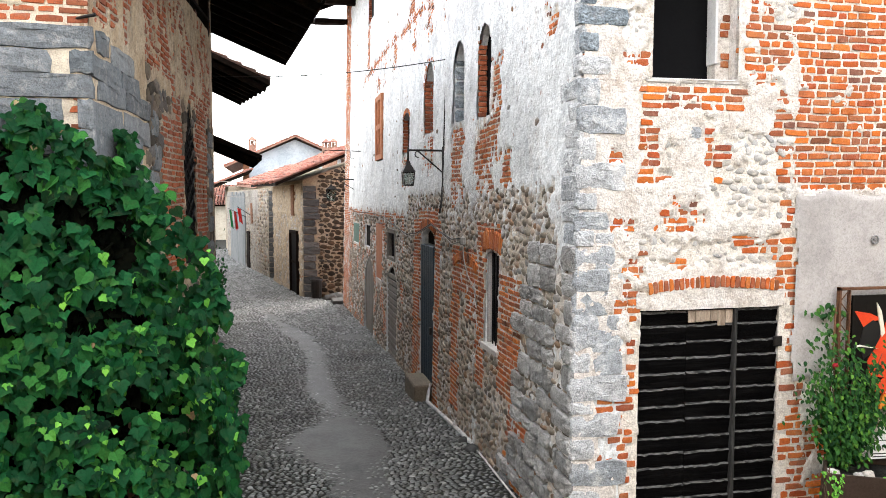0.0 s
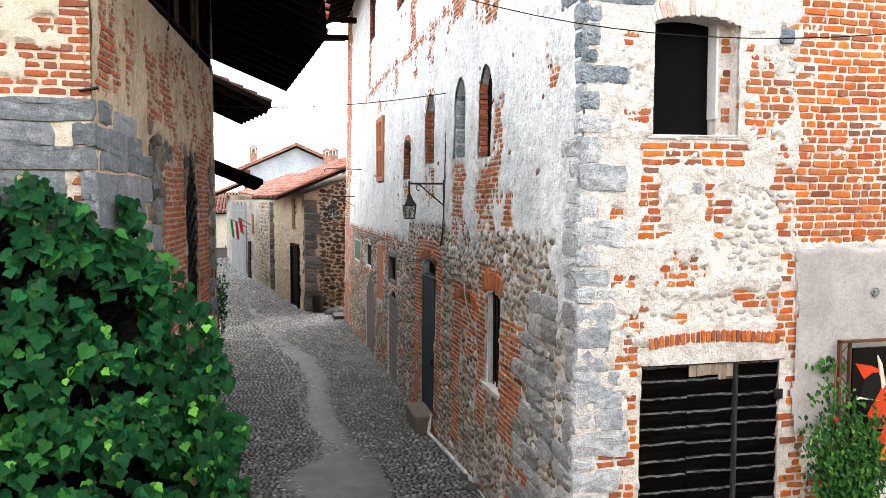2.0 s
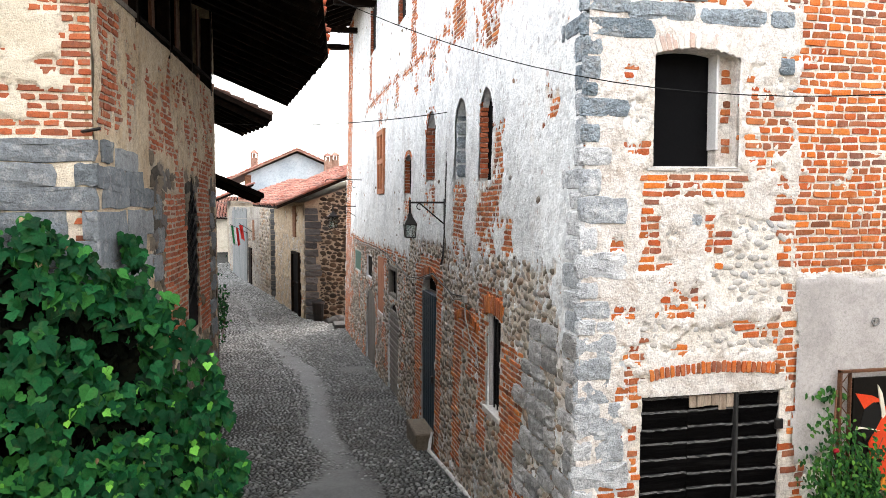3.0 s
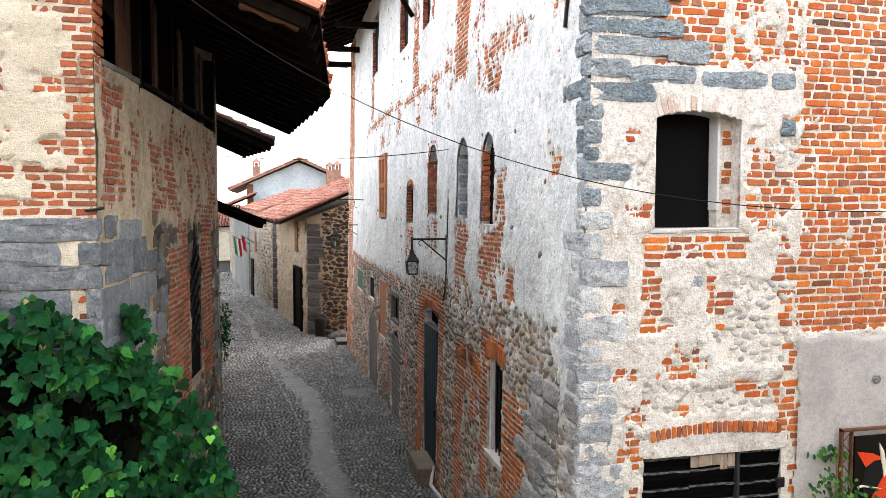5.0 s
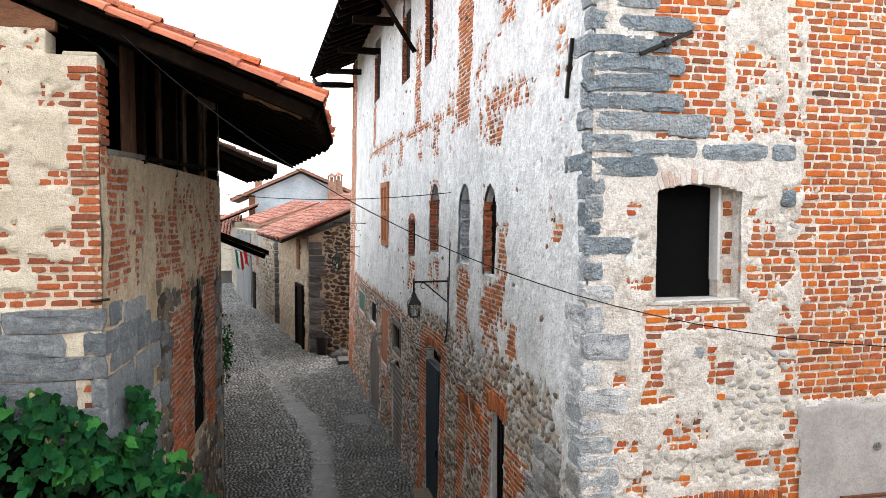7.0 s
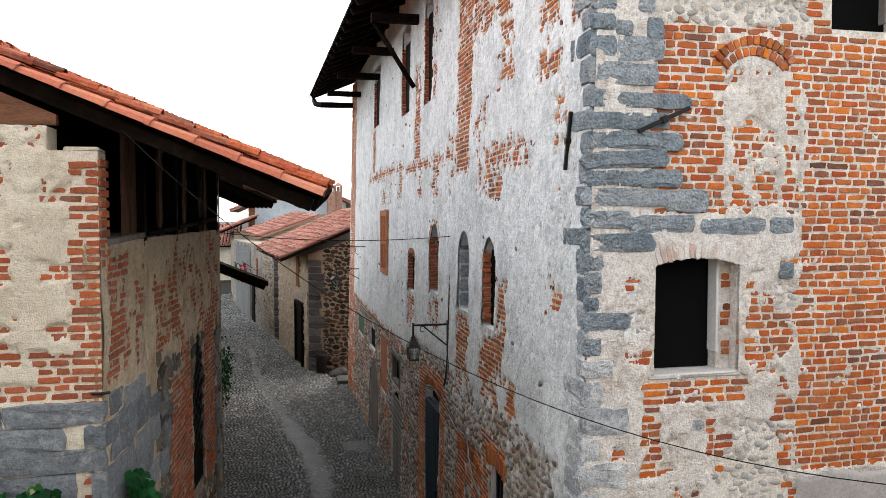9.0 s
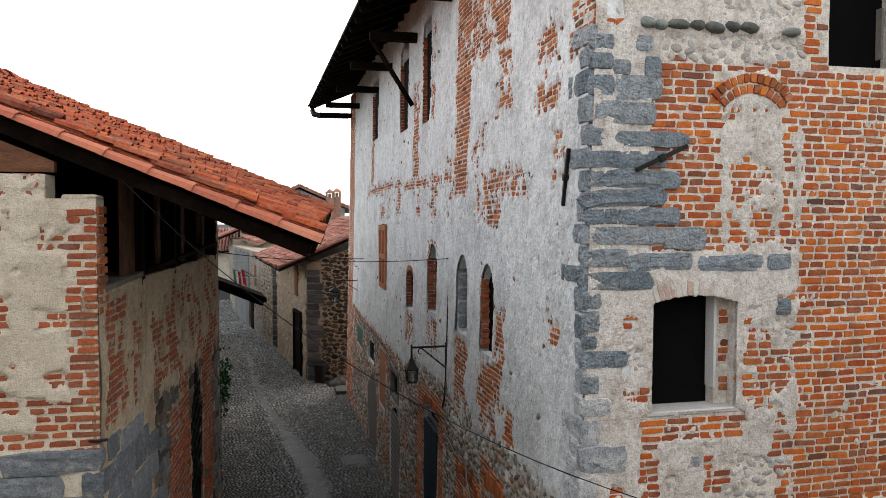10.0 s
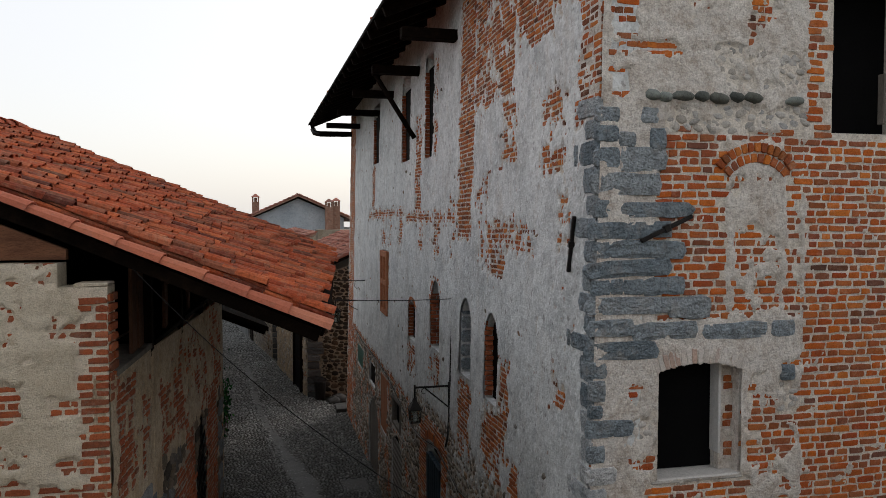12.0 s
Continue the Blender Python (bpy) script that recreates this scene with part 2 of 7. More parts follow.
    tile=material("terracotta roof tile", [(0.106, 0.0275, 0.0162), (0.339, 0.0643, 0.0243), (0.488, 0.101, 0.0338), (0.403, 0.0781, 0.0304), (0.551, 0.147, 0.054), (0.233, 0.0532, 0.0284), (0.445, 0.129, 0.0608), (0.159, 0.0606, 0.0351), (0.53, 0.12, 0.0391), (0.318, 0.0569, 0.0229)], True, stain=5, grain=40, contrast=0.55, bump=0.6, dirt=[((0.1, 0.075, 0.065), 0.5, 7.0, None), ((0.5, 0.3, 0.19), 0.35, 11.0, None)]),
    pale_tile=material("faded roof tile", [(0.28, 0.095, 0.07), (0.42, 0.17, 0.125), (0.5, 0.27, 0.21), (0.36, 0.14, 0.1), (0.2, 0.11, 0.09), (0.46, 0.21, 0.16)], True, stain=1.5, grain=20, contrast=0.5, bump=0.4, dirt=[((0.22, 0.17, 0.15), 0.6, 3.0, None)]),
    pale_pipe=material("flaking white pipe", [(0.2, 0.19, 0.18), (0.6, 0.59, 0.57), (0.72, 0.71, 0.69)], stain=9, contrast=0.4, bump=0.4),
    faded_brick=material("faded brown brick and hazed far boards", [(0.2, 0.1, 0.07), (0.32, 0.18, 0.13), (0.26, 0.15, 0.11)], stain=4, grain=14, contrast=0.5, bump=0.5, dirt=[((0.4, 0.34, 0.28), 0.6, 6.0, None)]),
    verge_tile=material("smooth verge tile", [(0.36, 0.1, 0.06), (0.5, 0.165, 0.09), (0.42, 0.12, 0.068), (0.53, 0.2, 0.12)], True, stain=4, grain=40, contrast=0.3, bump=0.3, dirt=[((0.2, 0.13, 0.1), 0.4, 9.0, None)]),
    ledge_stone=material("greenish grey river cobble", [(0.07, 0.075, 0.07), (0.17, 0.19, 0.175), (0.26, 0.29, 0.27), (0.12, 0.125, 0.11)], True, stain=6, grain=30, contrast=0.5, bump=0.6),
    # darker, browner tile than on the other roofs
    mossy_tile=material("dark brown roof tile", [(0.09, 0.05, 0.04), (0.17, 0.085, 0.06), (0.06, 0.045, 0.038), (0.24, 0.12, 0.085)], True, stain=5, grain=40, contrast=0.55, bump=0.6, dirt=[((0.3, 0.28, 0.24), 0.35, 9.0, None)]),
    iron_grey=material("dull grey iron", [(0.2, 0.2, 0.2), (0.3, 0.29, 0.28)], stain=6, grain=80, contrast=0.4, rough=0.6, metal=0.3, bump=0.3),
    iron=material("black iron", [(0.012, 0.012, 0.012), (0.03, 0.026, 0.024)], stain=6, grain=80, contrast=0.4, rough=0.5, metal=0.5, bump=0.3),
    rust=material("rusty iron", [(0.07, 0.035, 0.02), (0.16, 0.07, 0.035), (0.1, 0.05, 0.03)], stain=8, grain=80, contrast=0.5, rough=0.8, metal=0.3, bump=0.5),
    cable=material("grey cable", [(0.03, 0.03, 0.03), (0.06, 0.06, 0.06)], stain=5, contrast=0.2, bump=0),
    black_cable=material("black cable", [(0.008, 0.008, 0.008), (0.014, 0.014, 0.014)], stain=5, contrast=0.2, bump=0, spec=0.1),
    white_cable=material("pale cable sheath", [(0.2, 0.19, 0.175), (0.34, 0.325, 0.3)], stain=5, contrast=0.3, bump=0.1),
    concrete=material("worn concrete paving", [(0.07, 0.072, 0.068), (0.135, 0.138, 0.132), (0.19, 0.192, 0.184), (0.1, 0.098, 0.082)], stain=1.8, grain=45, contrast=0.6, bump=0.6, tone=0.35, rough=0.6, spec=0.3, dirt=[((0.06, 0.052, 0.035), 0.5, 3.0, None), ((0.05, 0.05, 0.046), 0.6, 24.0, None), ((0.28, 0.285, 0.275), 0.5, 17.0, None)]),
    earth=material("dark earth and mortar", [(0.007, 0.007, 0.006), (0.015, 0.015, 0.013), (0.026, 0.024, 0.02)], stain=0.8, grain=40, contrast=0.5, bump=0.8, depth=0.01, dirt=[((0.07, 0.075, 0.035), 0.5, 9.0, None)]),
    white_stone=material("pale stone sill", [(0.5, 0.48, 0.45), (0.66, 0.64, 0.61)], stain=4, grain=50, contrast=0.3),
    grey_stone=material("grey stone block", [(0.04, 0.04, 0.04), (0.075, 0.075, 0.073), (0.11, 0.108, 0.104)], stain=4, grain=50, contrast=0.4, bump=0.6, spec=0.1),
    white_paint=material("white limewash", [(0.6, 0.59, 0.58), (0.75, 0.74, 0.73)], stain=3, grain=40, contrast=0.2),
    # flat black for sheets in the openings, in place of unlit rooms
    black_panel=material("black sheet for unlit openings", [(0.003, 0.003, 0.0035), (0.005, 0.005, 0.0055)], stain=2, contrast=0.3, bump=0.1, rough=0.8, spec=0.05),
    leaf=material("vine leaf", [(0.002, 0.014, 0.006), (0.004, 0.042, 0.013), (0.002, 0.022, 0.008), (0.009, 0.07, 0.02), (0.002, 0.017, 0.007), (0.007, 0.052, 0.011), (0.003, 0.03, 0.011), (0.024, 0.11, 0.02), (0.001, 0.009, 0.004)], True, tone=1.1, stain=6, grain=60, contrast=0.4, bump=0.35, rough=0.6, spec=0.05, dirt=[((0.05, 0.05, 0.02), 0.3, 16.0, None)]),
    young_leaf=material("young vine leaf", [(0.05, 0.19, 0.022), (0.1, 0.31, 0.035), (0.18, 0.44, 0.055)], True, stain=6, grain=60, contrast=0.3, bump=0.25, rough=0.55, spec=0.15),
    rose_leaf=material("rose leaf", [(0.004, 0.026, 0.006), (0.012, 0.055, 0.01), (0.03, 0.1, 0.014), (0.007, 0.036, 0.008), (0.07, 0.17, 0.02)], True, tone=1, stain=8, grain=60, contrast=0.3, bump=0.2, rough=0.7, spec=0.1),
    # near-black leaf colour that holds the shade deep inside the vine
    inner_leaf=material("near-black leaf for vine shade", [(0.00075, 0.00125, 0.00075), (0.002, 0.003, 0.0015), (0.003, 0.0035, 0.002)], True, stain=6, grain=60, contrast=0.4, bump=0.3, rough=0.9, spec=0.02),
    dry_leaf=material("dry leaf", [(0.14, 0.08, 0.035), (0.34, 0.27, 0.15)], True, stain=6, grain=60, contrast=0.4, bump=0.3),
    stem=material("woody stem", [(0.05, 0.03, 0.018), (0.11, 0.07, 0.045)], stain=8, grain=70, contrast=0.5, bump=0.6),
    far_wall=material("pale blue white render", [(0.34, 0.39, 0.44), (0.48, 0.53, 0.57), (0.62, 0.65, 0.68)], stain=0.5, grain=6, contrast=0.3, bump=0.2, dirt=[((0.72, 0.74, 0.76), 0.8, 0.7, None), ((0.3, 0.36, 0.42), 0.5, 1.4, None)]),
    far_plank=material("blue grey weathered plank", [(0.088, 0.09625, 0.099), (0.143, 0.154, 0.1568), (0.187, 0.198, 0.198), (0.11, 0.11, 0.1045)], stain=0.8, grain=8, contrast=0.4, bump=0.4, stretch=(3, 3, 0.4)),
    dark_block=material("dark grey building stone", [(0.045, 0.046, 0.048), (0.09, 0.092, 0.094), (0.14, 0.14, 0.14), (0.065, 0.065, 0.064)], True, stain=3, grain=20, contrast=0.5, bump=0.7),
    slab=material("blue grey stone slab", [(0.13, 0.148, 0.162), (0.21, 0.23, 0.246), (0.17, 0.188, 0.203), (0.28, 0.296, 0.306)], True, stain=5, grain=34, contrast=0.55, bump=0.9, depth=0.01, dirt=[((0.46, 0.45, 0.43), 0.5, 9.0, None), ((0.09, 0.09, 0.09), 0.4, 6.0, None)]),
    post_wood=material("dark grey worn timber", [(0.01, 0.0095, 0.009), (0.028, 0.027, 0.026), (0.06, 0.058, 0.056)], stain=8, grain=40, contrast=0.6, bump=0.7, stretch=(6, 6, 0.6)),
    rubble=material("rubble wall mortar", [(0.18, 0.148, 0.108), (0.3, 0.25, 0.185), (0.38, 0.325, 0.25), (0.23, 0.19, 0.14)], stain=1, grain=20, contrast=0.5, bump=0.8, depth=0.015),
    grey_render=material("dull grey beige render", [(0.14, 0.125, 0.105), (0.24, 0.22, 0.19), (0.32, 0.3, 0.27), (0.18, 0.155, 0.125)], stain=0.8, grain=9, contrast=0.5, bump=0.5, depth=0.02, bare=(0.4, 0.37, 0.32), dirt=[((0.12, 0.1, 0.08), 0.6, 2.0, (1, 1, 0.4))]),
    canvas=material("dark painted panel", [(0.006, 0.005, 0.004), (0.012, 0.01, 0.008)], stain=3, contrast=0.3, bump=0.1, rough=0.8, spec=0.06),
    red_paint=material("vermilion paint", [(0.62, 0.045, 0.012), (0.75, 0.075, 0.02)], stain=5, contrast=0.2, bump=0.05, rough=0.4),
    orange_paint=material("orange paint", [(0.7, 0.22, 0.02), (0.8, 0.3, 0.04)], stain=5, contrast=0.2, bump=0.05, rough=0.4),
    cream_paint=material("cream paint", [(0.72, 0.66, 0.52), (0.8, 0.75, 0.62)], stain=5, contrast=0.15, bump=0.05, rough=0.4),
    black_paint=material("black paint", [(0.008, 0.008, 0.008), (0.012, 0.012, 0.012)], stain=5, contrast=0.15, bump=0.05, rough=0.4),
    brown_metal=material("brown planter metal", [(0.03, 0.018, 0.012), (0.055, 0.034, 0.024)], stain=3, contrast=0.4, bump=0.2, rough=0.6),
    petal=material("red rose petal", [(0.2, 0.004, 0.012), (0.36, 0.008, 0.02)], stain=20, contrast=0.3, bump=0),
    flag_green=material("green cloth", [(0.02, 0.2, 0.07), (0.03, 0.25, 0.09)], stain=4, contrast=0.2, bump=0.1),
    flag_white=material("white cloth", [(0.7, 0.7, 0.7), (0.8, 0.8, 0.8)], stain=4, contrast=0.1, bump=0.1),
    flag_red=material("red cloth", [(0.45, 0.02, 0.02), (0.55, 0.04, 0.03)], stain=4, contrast=0.2, bump=0.1),
)


def glass_material():
    m = bpy.data.materials.new("lantern glass")
    m.use_nodes = True
    b = m.node_tree.nodes["Principled BSDF"]
    b.inputs["Base Color"].default_value = (0.85, 0.92, 0.9, 1)
    b.inputs["Roughness"].default_value, b.inputs["Transmission Weight"].default_value = 0.03, 1.0
    return m


M["glass"] = glass_material()


# ---- helpers of this scene ----
ORIGIN = {}


def put(ob, parent=None):
    """Parents ob, whose mesh or pose is in world coordinates."""
    ORIGIN[ob.name] = Matrix.Identity(4)
    if parent is not None:
        ob.parent = parent
        ob.matrix_parent_inverse = ORIGIN[parent.name].inverted()
    return ob


def thing(name, at, label, category, group="", kind=""):
    ob = new(name)
    ob.empty_display_size = 0.2
    ob.matrix_basis = Matrix.Translation(at)
    ORIGIN[ob.name] = Matrix.Translation(at)
    return tagged(ob, label, category, group, kind)


def to_mesh(name, verts, loops, totals, mat, smooth=False, attribute=None):
    me = bpy.data.meshes.new(name)
    verts, loops, totals = np.asarray(verts, np.float32), np.asarray(loops, np.int32), np.asarray(totals, np.int32)
    me.vertices.add(len(verts))
    me.vertices.foreach_set("co", verts.ravel())
    me.loops.add(len(loops))
    me.loops.foreach_set("vertex_index", loops)
    me.polygons.add(len(totals))
    starts = np.concatenate(([0], np.cumsum(totals)[:-1])).astype(np.int32)
    me.polygons.foreach_set("loop_start", starts)
    me.polygons.foreach_set("use_smooth", np.full(len(totals), smooth))
    if attribute is not None:
        at = me.attributes.new("bare", "FLOAT", "POINT")
        at.data.foreach_set("value", np.asarray(attribute, np.float32).ravel())
    me.update(calc_edges=True)
    me.validate()
    if mat:
        me.materials.append(M[mat])
    return me


def part(name, bm, mat, parent=None, label="", smooth=False):
    me = bpy.data.meshes.new(name)
    bm.normal_update()
    bm.to_mesh(me)
    bm.free()
    me.materials.append(M[mat])
    if smooth:
        me.polygons.foreach_set("use_smooth", np.full(len(me.polygons), True))
    ob = put(new(name, me), parent)
    return tagged(ob, label)


def box_into(bm, lo, hi, bevel=0.0, m=None, jitter=0.0, rnd=random):
    """A box from lo to hi, its edges bevelled, moved by m."""
    g = bmesh.ops.create_cube(bm, size=1)["verts"]
    for v in g:
        v.co = Vector([lo[i] + (v.co[i] + 0.5) * (hi[i] - lo[i]) + (rnd.uniform(-jitter, jitter) if jitter else 0) for i in range(3)])
    if bevel:
        es = {e for v in g for e in v.link_edges}
        r = bmesh.ops.bevel(bm, geom=list(es), offset=bevel, segments=1, affect="EDGES", profile=0.5)
        g = list({v for f in r["faces"] for v in f.verts} | {v for v in g if v.is_valid})
    if m is not None:
        for v in g:
            v.co = m @ v.co
    return g


def box(name, lo, hi, mat, parent=None, label="", bevel=0.008, m=None, jitter=0.0):
    bm = bmesh.new()
    box_into(bm, lo, hi, bevel, m, jitter)
    return part(name, bm, mat, parent, label)


def tube_into(bm, pts, r, sides=6, taper=None):
    """A tube along pts; taper: radius at the far end."""
    pts = [Vector(p) for p in pts]
    rings = []
    for i, p in enumerate(pts):
        d = (pts[min(i + 1, len(pts) - 1)] - pts[max(i - 1, 0)]).normalized()
        a = d.orthogonal().normalized() if abs(d.z) > 0.9 else Vector((0, 0, 1)).cross(d).normalized()
        b = d.cross(a)
        k = i / max(1, len(pts) - 1)
        rr = r if taper is None else r + (taper - r) * k
        rings.append([bm.verts.new(p + (a * math.cos(q) + b * math.sin(q)) * rr) for q in (2 * math.pi * j / sides for j in range(sides))])
    for r0, r1 in zip(rings, rings[1:]):
        for j in range(sides):
            bm.faces.new((r0[j], r0[(j + 1) % sides], r1[(j + 1) % sides], r1[j]))
    bm.faces.new(rings[0][::-1])
    bm.faces.new(rings[-1])


def tube(name, pts, r, mat, parent=None, label="", sides=6, taper=None):
    bm = bmesh.new()
    tube_into(bm, pts, r, sides, taper)
    return part(name, bm, mat, parent, label, smooth=True)


def sag(a, b, drop, n=16):
    a, b = Vector(a), Vector(b)
    return [a.lerp(b, i / n) - Vector((0, 0, drop * 4 * (i / n) * (1 - i / n))) for i in range(n + 1)]


# value noise, for arrays
def lattice(ix, iy, seed):
    h = (ix.astype(np.int64) * 374761393 + iy.astype(np.int64) * 668265263 + seed * 974711) & 0x7FFFFFFF
    h = ((h ^ (h >> 13)) * 1274126177) & 0x7FFFFFFF
    return ((h ^ (h >> 16)) & 0xFFFF) / 65535.0


def vnoise(x, y, seed=0):
    x, y = np.asarray(x, float), np.asarray(y, float)
    ix, iy = np.floor(x), np.floor(y)
    fx, fy = x - ix, y - iy
    fx, fy = fx * fx * (3 - 2 * fx), fy * fy * (3 - 2 * fy)
    a, b = lattice(ix, iy, seed), lattice(ix + 1, iy, seed)
    c, d = lattice(ix, iy + 1, seed), lattice(ix + 1, iy + 1, seed)
    return (a * (1 - fx) + b * fx) * (1 - fy) + (c * (1 - fx) + d * fx) * fy


def fbm(x, y, seed=0, octaves=4):
    total, amp, norm = 0.0, 1.0, 0.0
    for o in range(octaves):
        total = total + amp * vnoise(np.asarray(x) * 2 ** o, np.asarray(y) * 2 ** o, seed + 17 * o)
        norm += amp
        amp *= 0.55
    return total / norm


def smooth_step(a, b, x):
    k = np.clip((x - a) / (b - a), 0, 1)
    return k * k * (3 - 2 * k)


# ---- pieces: small templates in a unit frame, x along the wall, y up it, z out of it ----
def template(outline, rings):
    """Rings of (scale, height) of one outline, closed by a face at the front."""
    verts, loops, totals, n = [], [], [], len(outline)
    for s, h in rings:
        verts += [(x * s, y * s, h + (dz if s < 1 or h > 0 else 0)) for x, y, dz in outline]
    for r in range(len(rings) - 1):
        for j in range(n):
            a, b = r * n + j, r * n + (j + 1) % n
            loops += [a, b, b + n, a + n]
            totals.append(4)
    loops += [(len(rings) - 1) * n + j for j in range(n)]
    totals.append(n)
    return np.array(verts), np.array(loops), np.array(totals)


def brick_template(rnd, worn=0.085):
    o = []
    for x, y in ((-0.5, -0.5), (0, -0.5), (0.5, -0.5), (0.5, 0), (0.5, 0.5), (0, 0.5), (-0.5, 0.5), (-0.5, 0)):
        k = 1 - rnd.uniform(0.02, 0.1) if x and y else 1
        o.append((x * k + rnd.uniform(-worn, worn) * 0.4, y * k + rnd.uniform(-worn, worn), rnd.uniform(-0.12, 0.08)))
    return template(o, ((1.0, -0.6), (0.99, 0.72), (0.9, 1.0)))


def block_template(rnd):
    o = []
    n = 18
    for j in range(n):
        q = 2 * math.pi * (j + 0.5) / n
        c, s = math.cos(q), math.sin(q)
        r = 0.5 / max(abs(c), abs(s))
        r = min(r, 0.675)
        r *= rnd.uniform(0.94, 1.02)
        o.append((c * r, s * r, rnd.uniform(-0.22, 0.2)))
    return template(o, ((1.0, -0.6), (0.975, 0.5), (0.9, 0.88), (0.5, 1.02)))


def slab_template(rnd):
    """A hewn slab: almost a rectangle, with uneven edges."""
    o = []
    for x, y in ((-0.5, -0.5), (-0.25, -0.5), (0, -0.5), (0.25, -0.5), (0.5, -0.5), (0.5, 0), (0.5, 0.5), (0.25, 0.5), (0, 0.5), (-0.25, 0.5), (-0.5, 0.5), (-0.5, 0)):
        k = rnd.uniform(0.93, 0.99) if abs(x) == 0.5 and abs(y) == 0.5 else 1
        o.append((x * k + rnd.uniform(-0.014, 0.014), y * k + rnd.uniform(-0.05, 0.06), rnd.uniform(-0.28, 0.18)))
    return template(o, ((1.0, -0.6), (0.99, 0.55), (0.95, 0.95), (0.5, 1.08)))


def rough_slab_template(rnd):
    """A longer corner stone with rounded, broken ends."""
    o = []
    for x, y in ((-0.5, -0.5), (-0.25, -0.5), (0, -0.5), (0.25, -0.5), (0.5, -0.5), (0.5, 0), (0.5, 0.5), (0.25, 0.5), (0, 0.5), (-0.25, 0.5), (-0.5, 0.5), (-0.5, 0)):
        k = rnd.uniform(0.86, 0.97) if abs(x) == 0.5 and abs(y) == 0.5 else 1
        o.append((x * k + rnd.uniform(-0.03, 0.02), y * k + rnd.uniform(-0.08, 0.07), rnd.uniform(-0.4, 0.2)))
    return template(o, ((1.0, -0.6), (0.99, 0.55), (0.95, 0.95), (0.5, 1.08)))


def cobble_template(rnd, n=9):
    o, e = [], rnd.uniform(0.75, 1.0)
    for j in range(n):
        q = 2 * math.pi * j / n
        r = 0.5 * rnd.uniform(0.86, 1.1) * (1 + 0.12 * math.cos(2 * q + e))
        o.append((math.cos(q) * r, math.sin(q) * r, rnd.uniform(-0.05, 0.05)))
    return template(o, ((1.0, -0.4), (0.96, 0.25), (0.78, 0.72), (0.42, 1.0)))


def pebble_template(rnd):
    o = []
    for j in range(6):
        q = 2 * math.pi * j / 6
        r = 0.5 * rnd.uniform(0.85, 1.12)
        o.append((math.cos(q) * r, math.sin(q) * r, rnd.uniform(-0.06, 0.06)))
    return template(o, ((1.0, -0.3), (0.9, 0.5), (0.5, 1.0)))


rng = random.Random(7)
BRICKS = [brick_template(rng) for _ in range(10)]
BLOCKS = [block_template(rng) for _ in range(10)]
COBBLES = [cobble_template(rng) for _ in range(8)]
PEBBLES = [pebble_template(rng) for _ in range(8)]
SLABS = [slab_template(rng) for _ in range(10)]
ROUGH_SLABS = [rough_slab_template(rng) for _ in range(10)]


def lay(name, templates, poses, mat, parent, near=None, limit=300, smooth=False, label=""):
    """Lays pieces at their poses: those that near() picks become parts of their own, the rest one joined part."""
    r = random.Random(len(poses))
    picks = [r.randrange(len(templates)) for _ in poses]
    single = []
    if near:
        single = [i for i, p in enumerate(poses) if near(p.translation)][:limit]
    shared = [None] * len(templates)
    for i in single:
        k = picks[i]
        if shared[k] is None:
            shared[k] = to_mesh(name, *templates[k], mat, smooth)
        ob = put(new(name, shared[k]), parent)
        ob.matrix_basis = poses[i]
    chosen = set(single)
    rest = [i for i in range(len(poses)) if i not in chosen]
    if rest:
        vs, ls, ts, base = [], [], [], 0
        for k, (v, l, t) in enumerate(templates):
            of = [i for i in rest if picks[i] == k]
            if not of:
                continue
            m = np.array([[x for row in poses[i] for x in row] for i in of]).reshape(-1, 4, 4)
            vs.append((np.einsum("nij,vj->nvi", m[:, :3, :3], v) + m[:, None, :3, 3]).reshape(-1, 3))
            ls.append((l[None] + (base + np.arange(len(of)) * len(v))[:, None]).ravel())
            ts.append(np.tile(t, len(of)))
            base += len(v) * len(of)
        me = to_mesh(name + "_field", np.concatenate(vs), np.concatenate(ls), np.concatenate(ts), mat, smooth)
        tagged(put(new(name + "_field", me), parent), label, kind="stuff")


class Wall:
    """An upright wall face from a to b (x, y), as seen from its outer side; s runs from a, v is the height, h stands out of it."""

    def __init__(self, a, b, outer, batter=0.0):
        self.a, d = Vector((*a, 0)), Vector((b[0] - a[0], b[1] - a[1], 0))
        self.length, self.d = d.length, d.normalized()
        self.n = Vector((self.d.y, -self.d.x, 0))
        self.flip = self.n.dot(Vector((*outer, 0))) < 0
        if self.flip:
            self.n = -self.n
        self.u = -self.d if self.flip else self.d
        self.batter = batter

    def at(self, s, v, h=0.0):
        return self.a + self.d * s + Vector((0, 0, v)) + self.n * (h - self.batter * v)

    def grid(self, s, v, h):
        a, d, n = np.array(self.a), np.array(self.d), np.array(self.n)
        return a + s[..., None] * d + (h - self.batter * v)[..., None] * n + v[..., None] * np.array((0, 0, 1.0))

    def place(self, s, v, w, h, depth, base=0.0, turn=0.0):
        c, q = math.cos(turn), math.sin(turn)
        u, z = self.u * c + Vector((0, 0, q)), Vector((0, 0, c)) - self.u * q
        m = Matrix.Identity(4)
        m.col[0].xyz, m.col[1].xyz, m.col[2].xyz, m.col[3].xyz = u * w, z * h, self.n * depth, self.at(s, v, base)
        return m


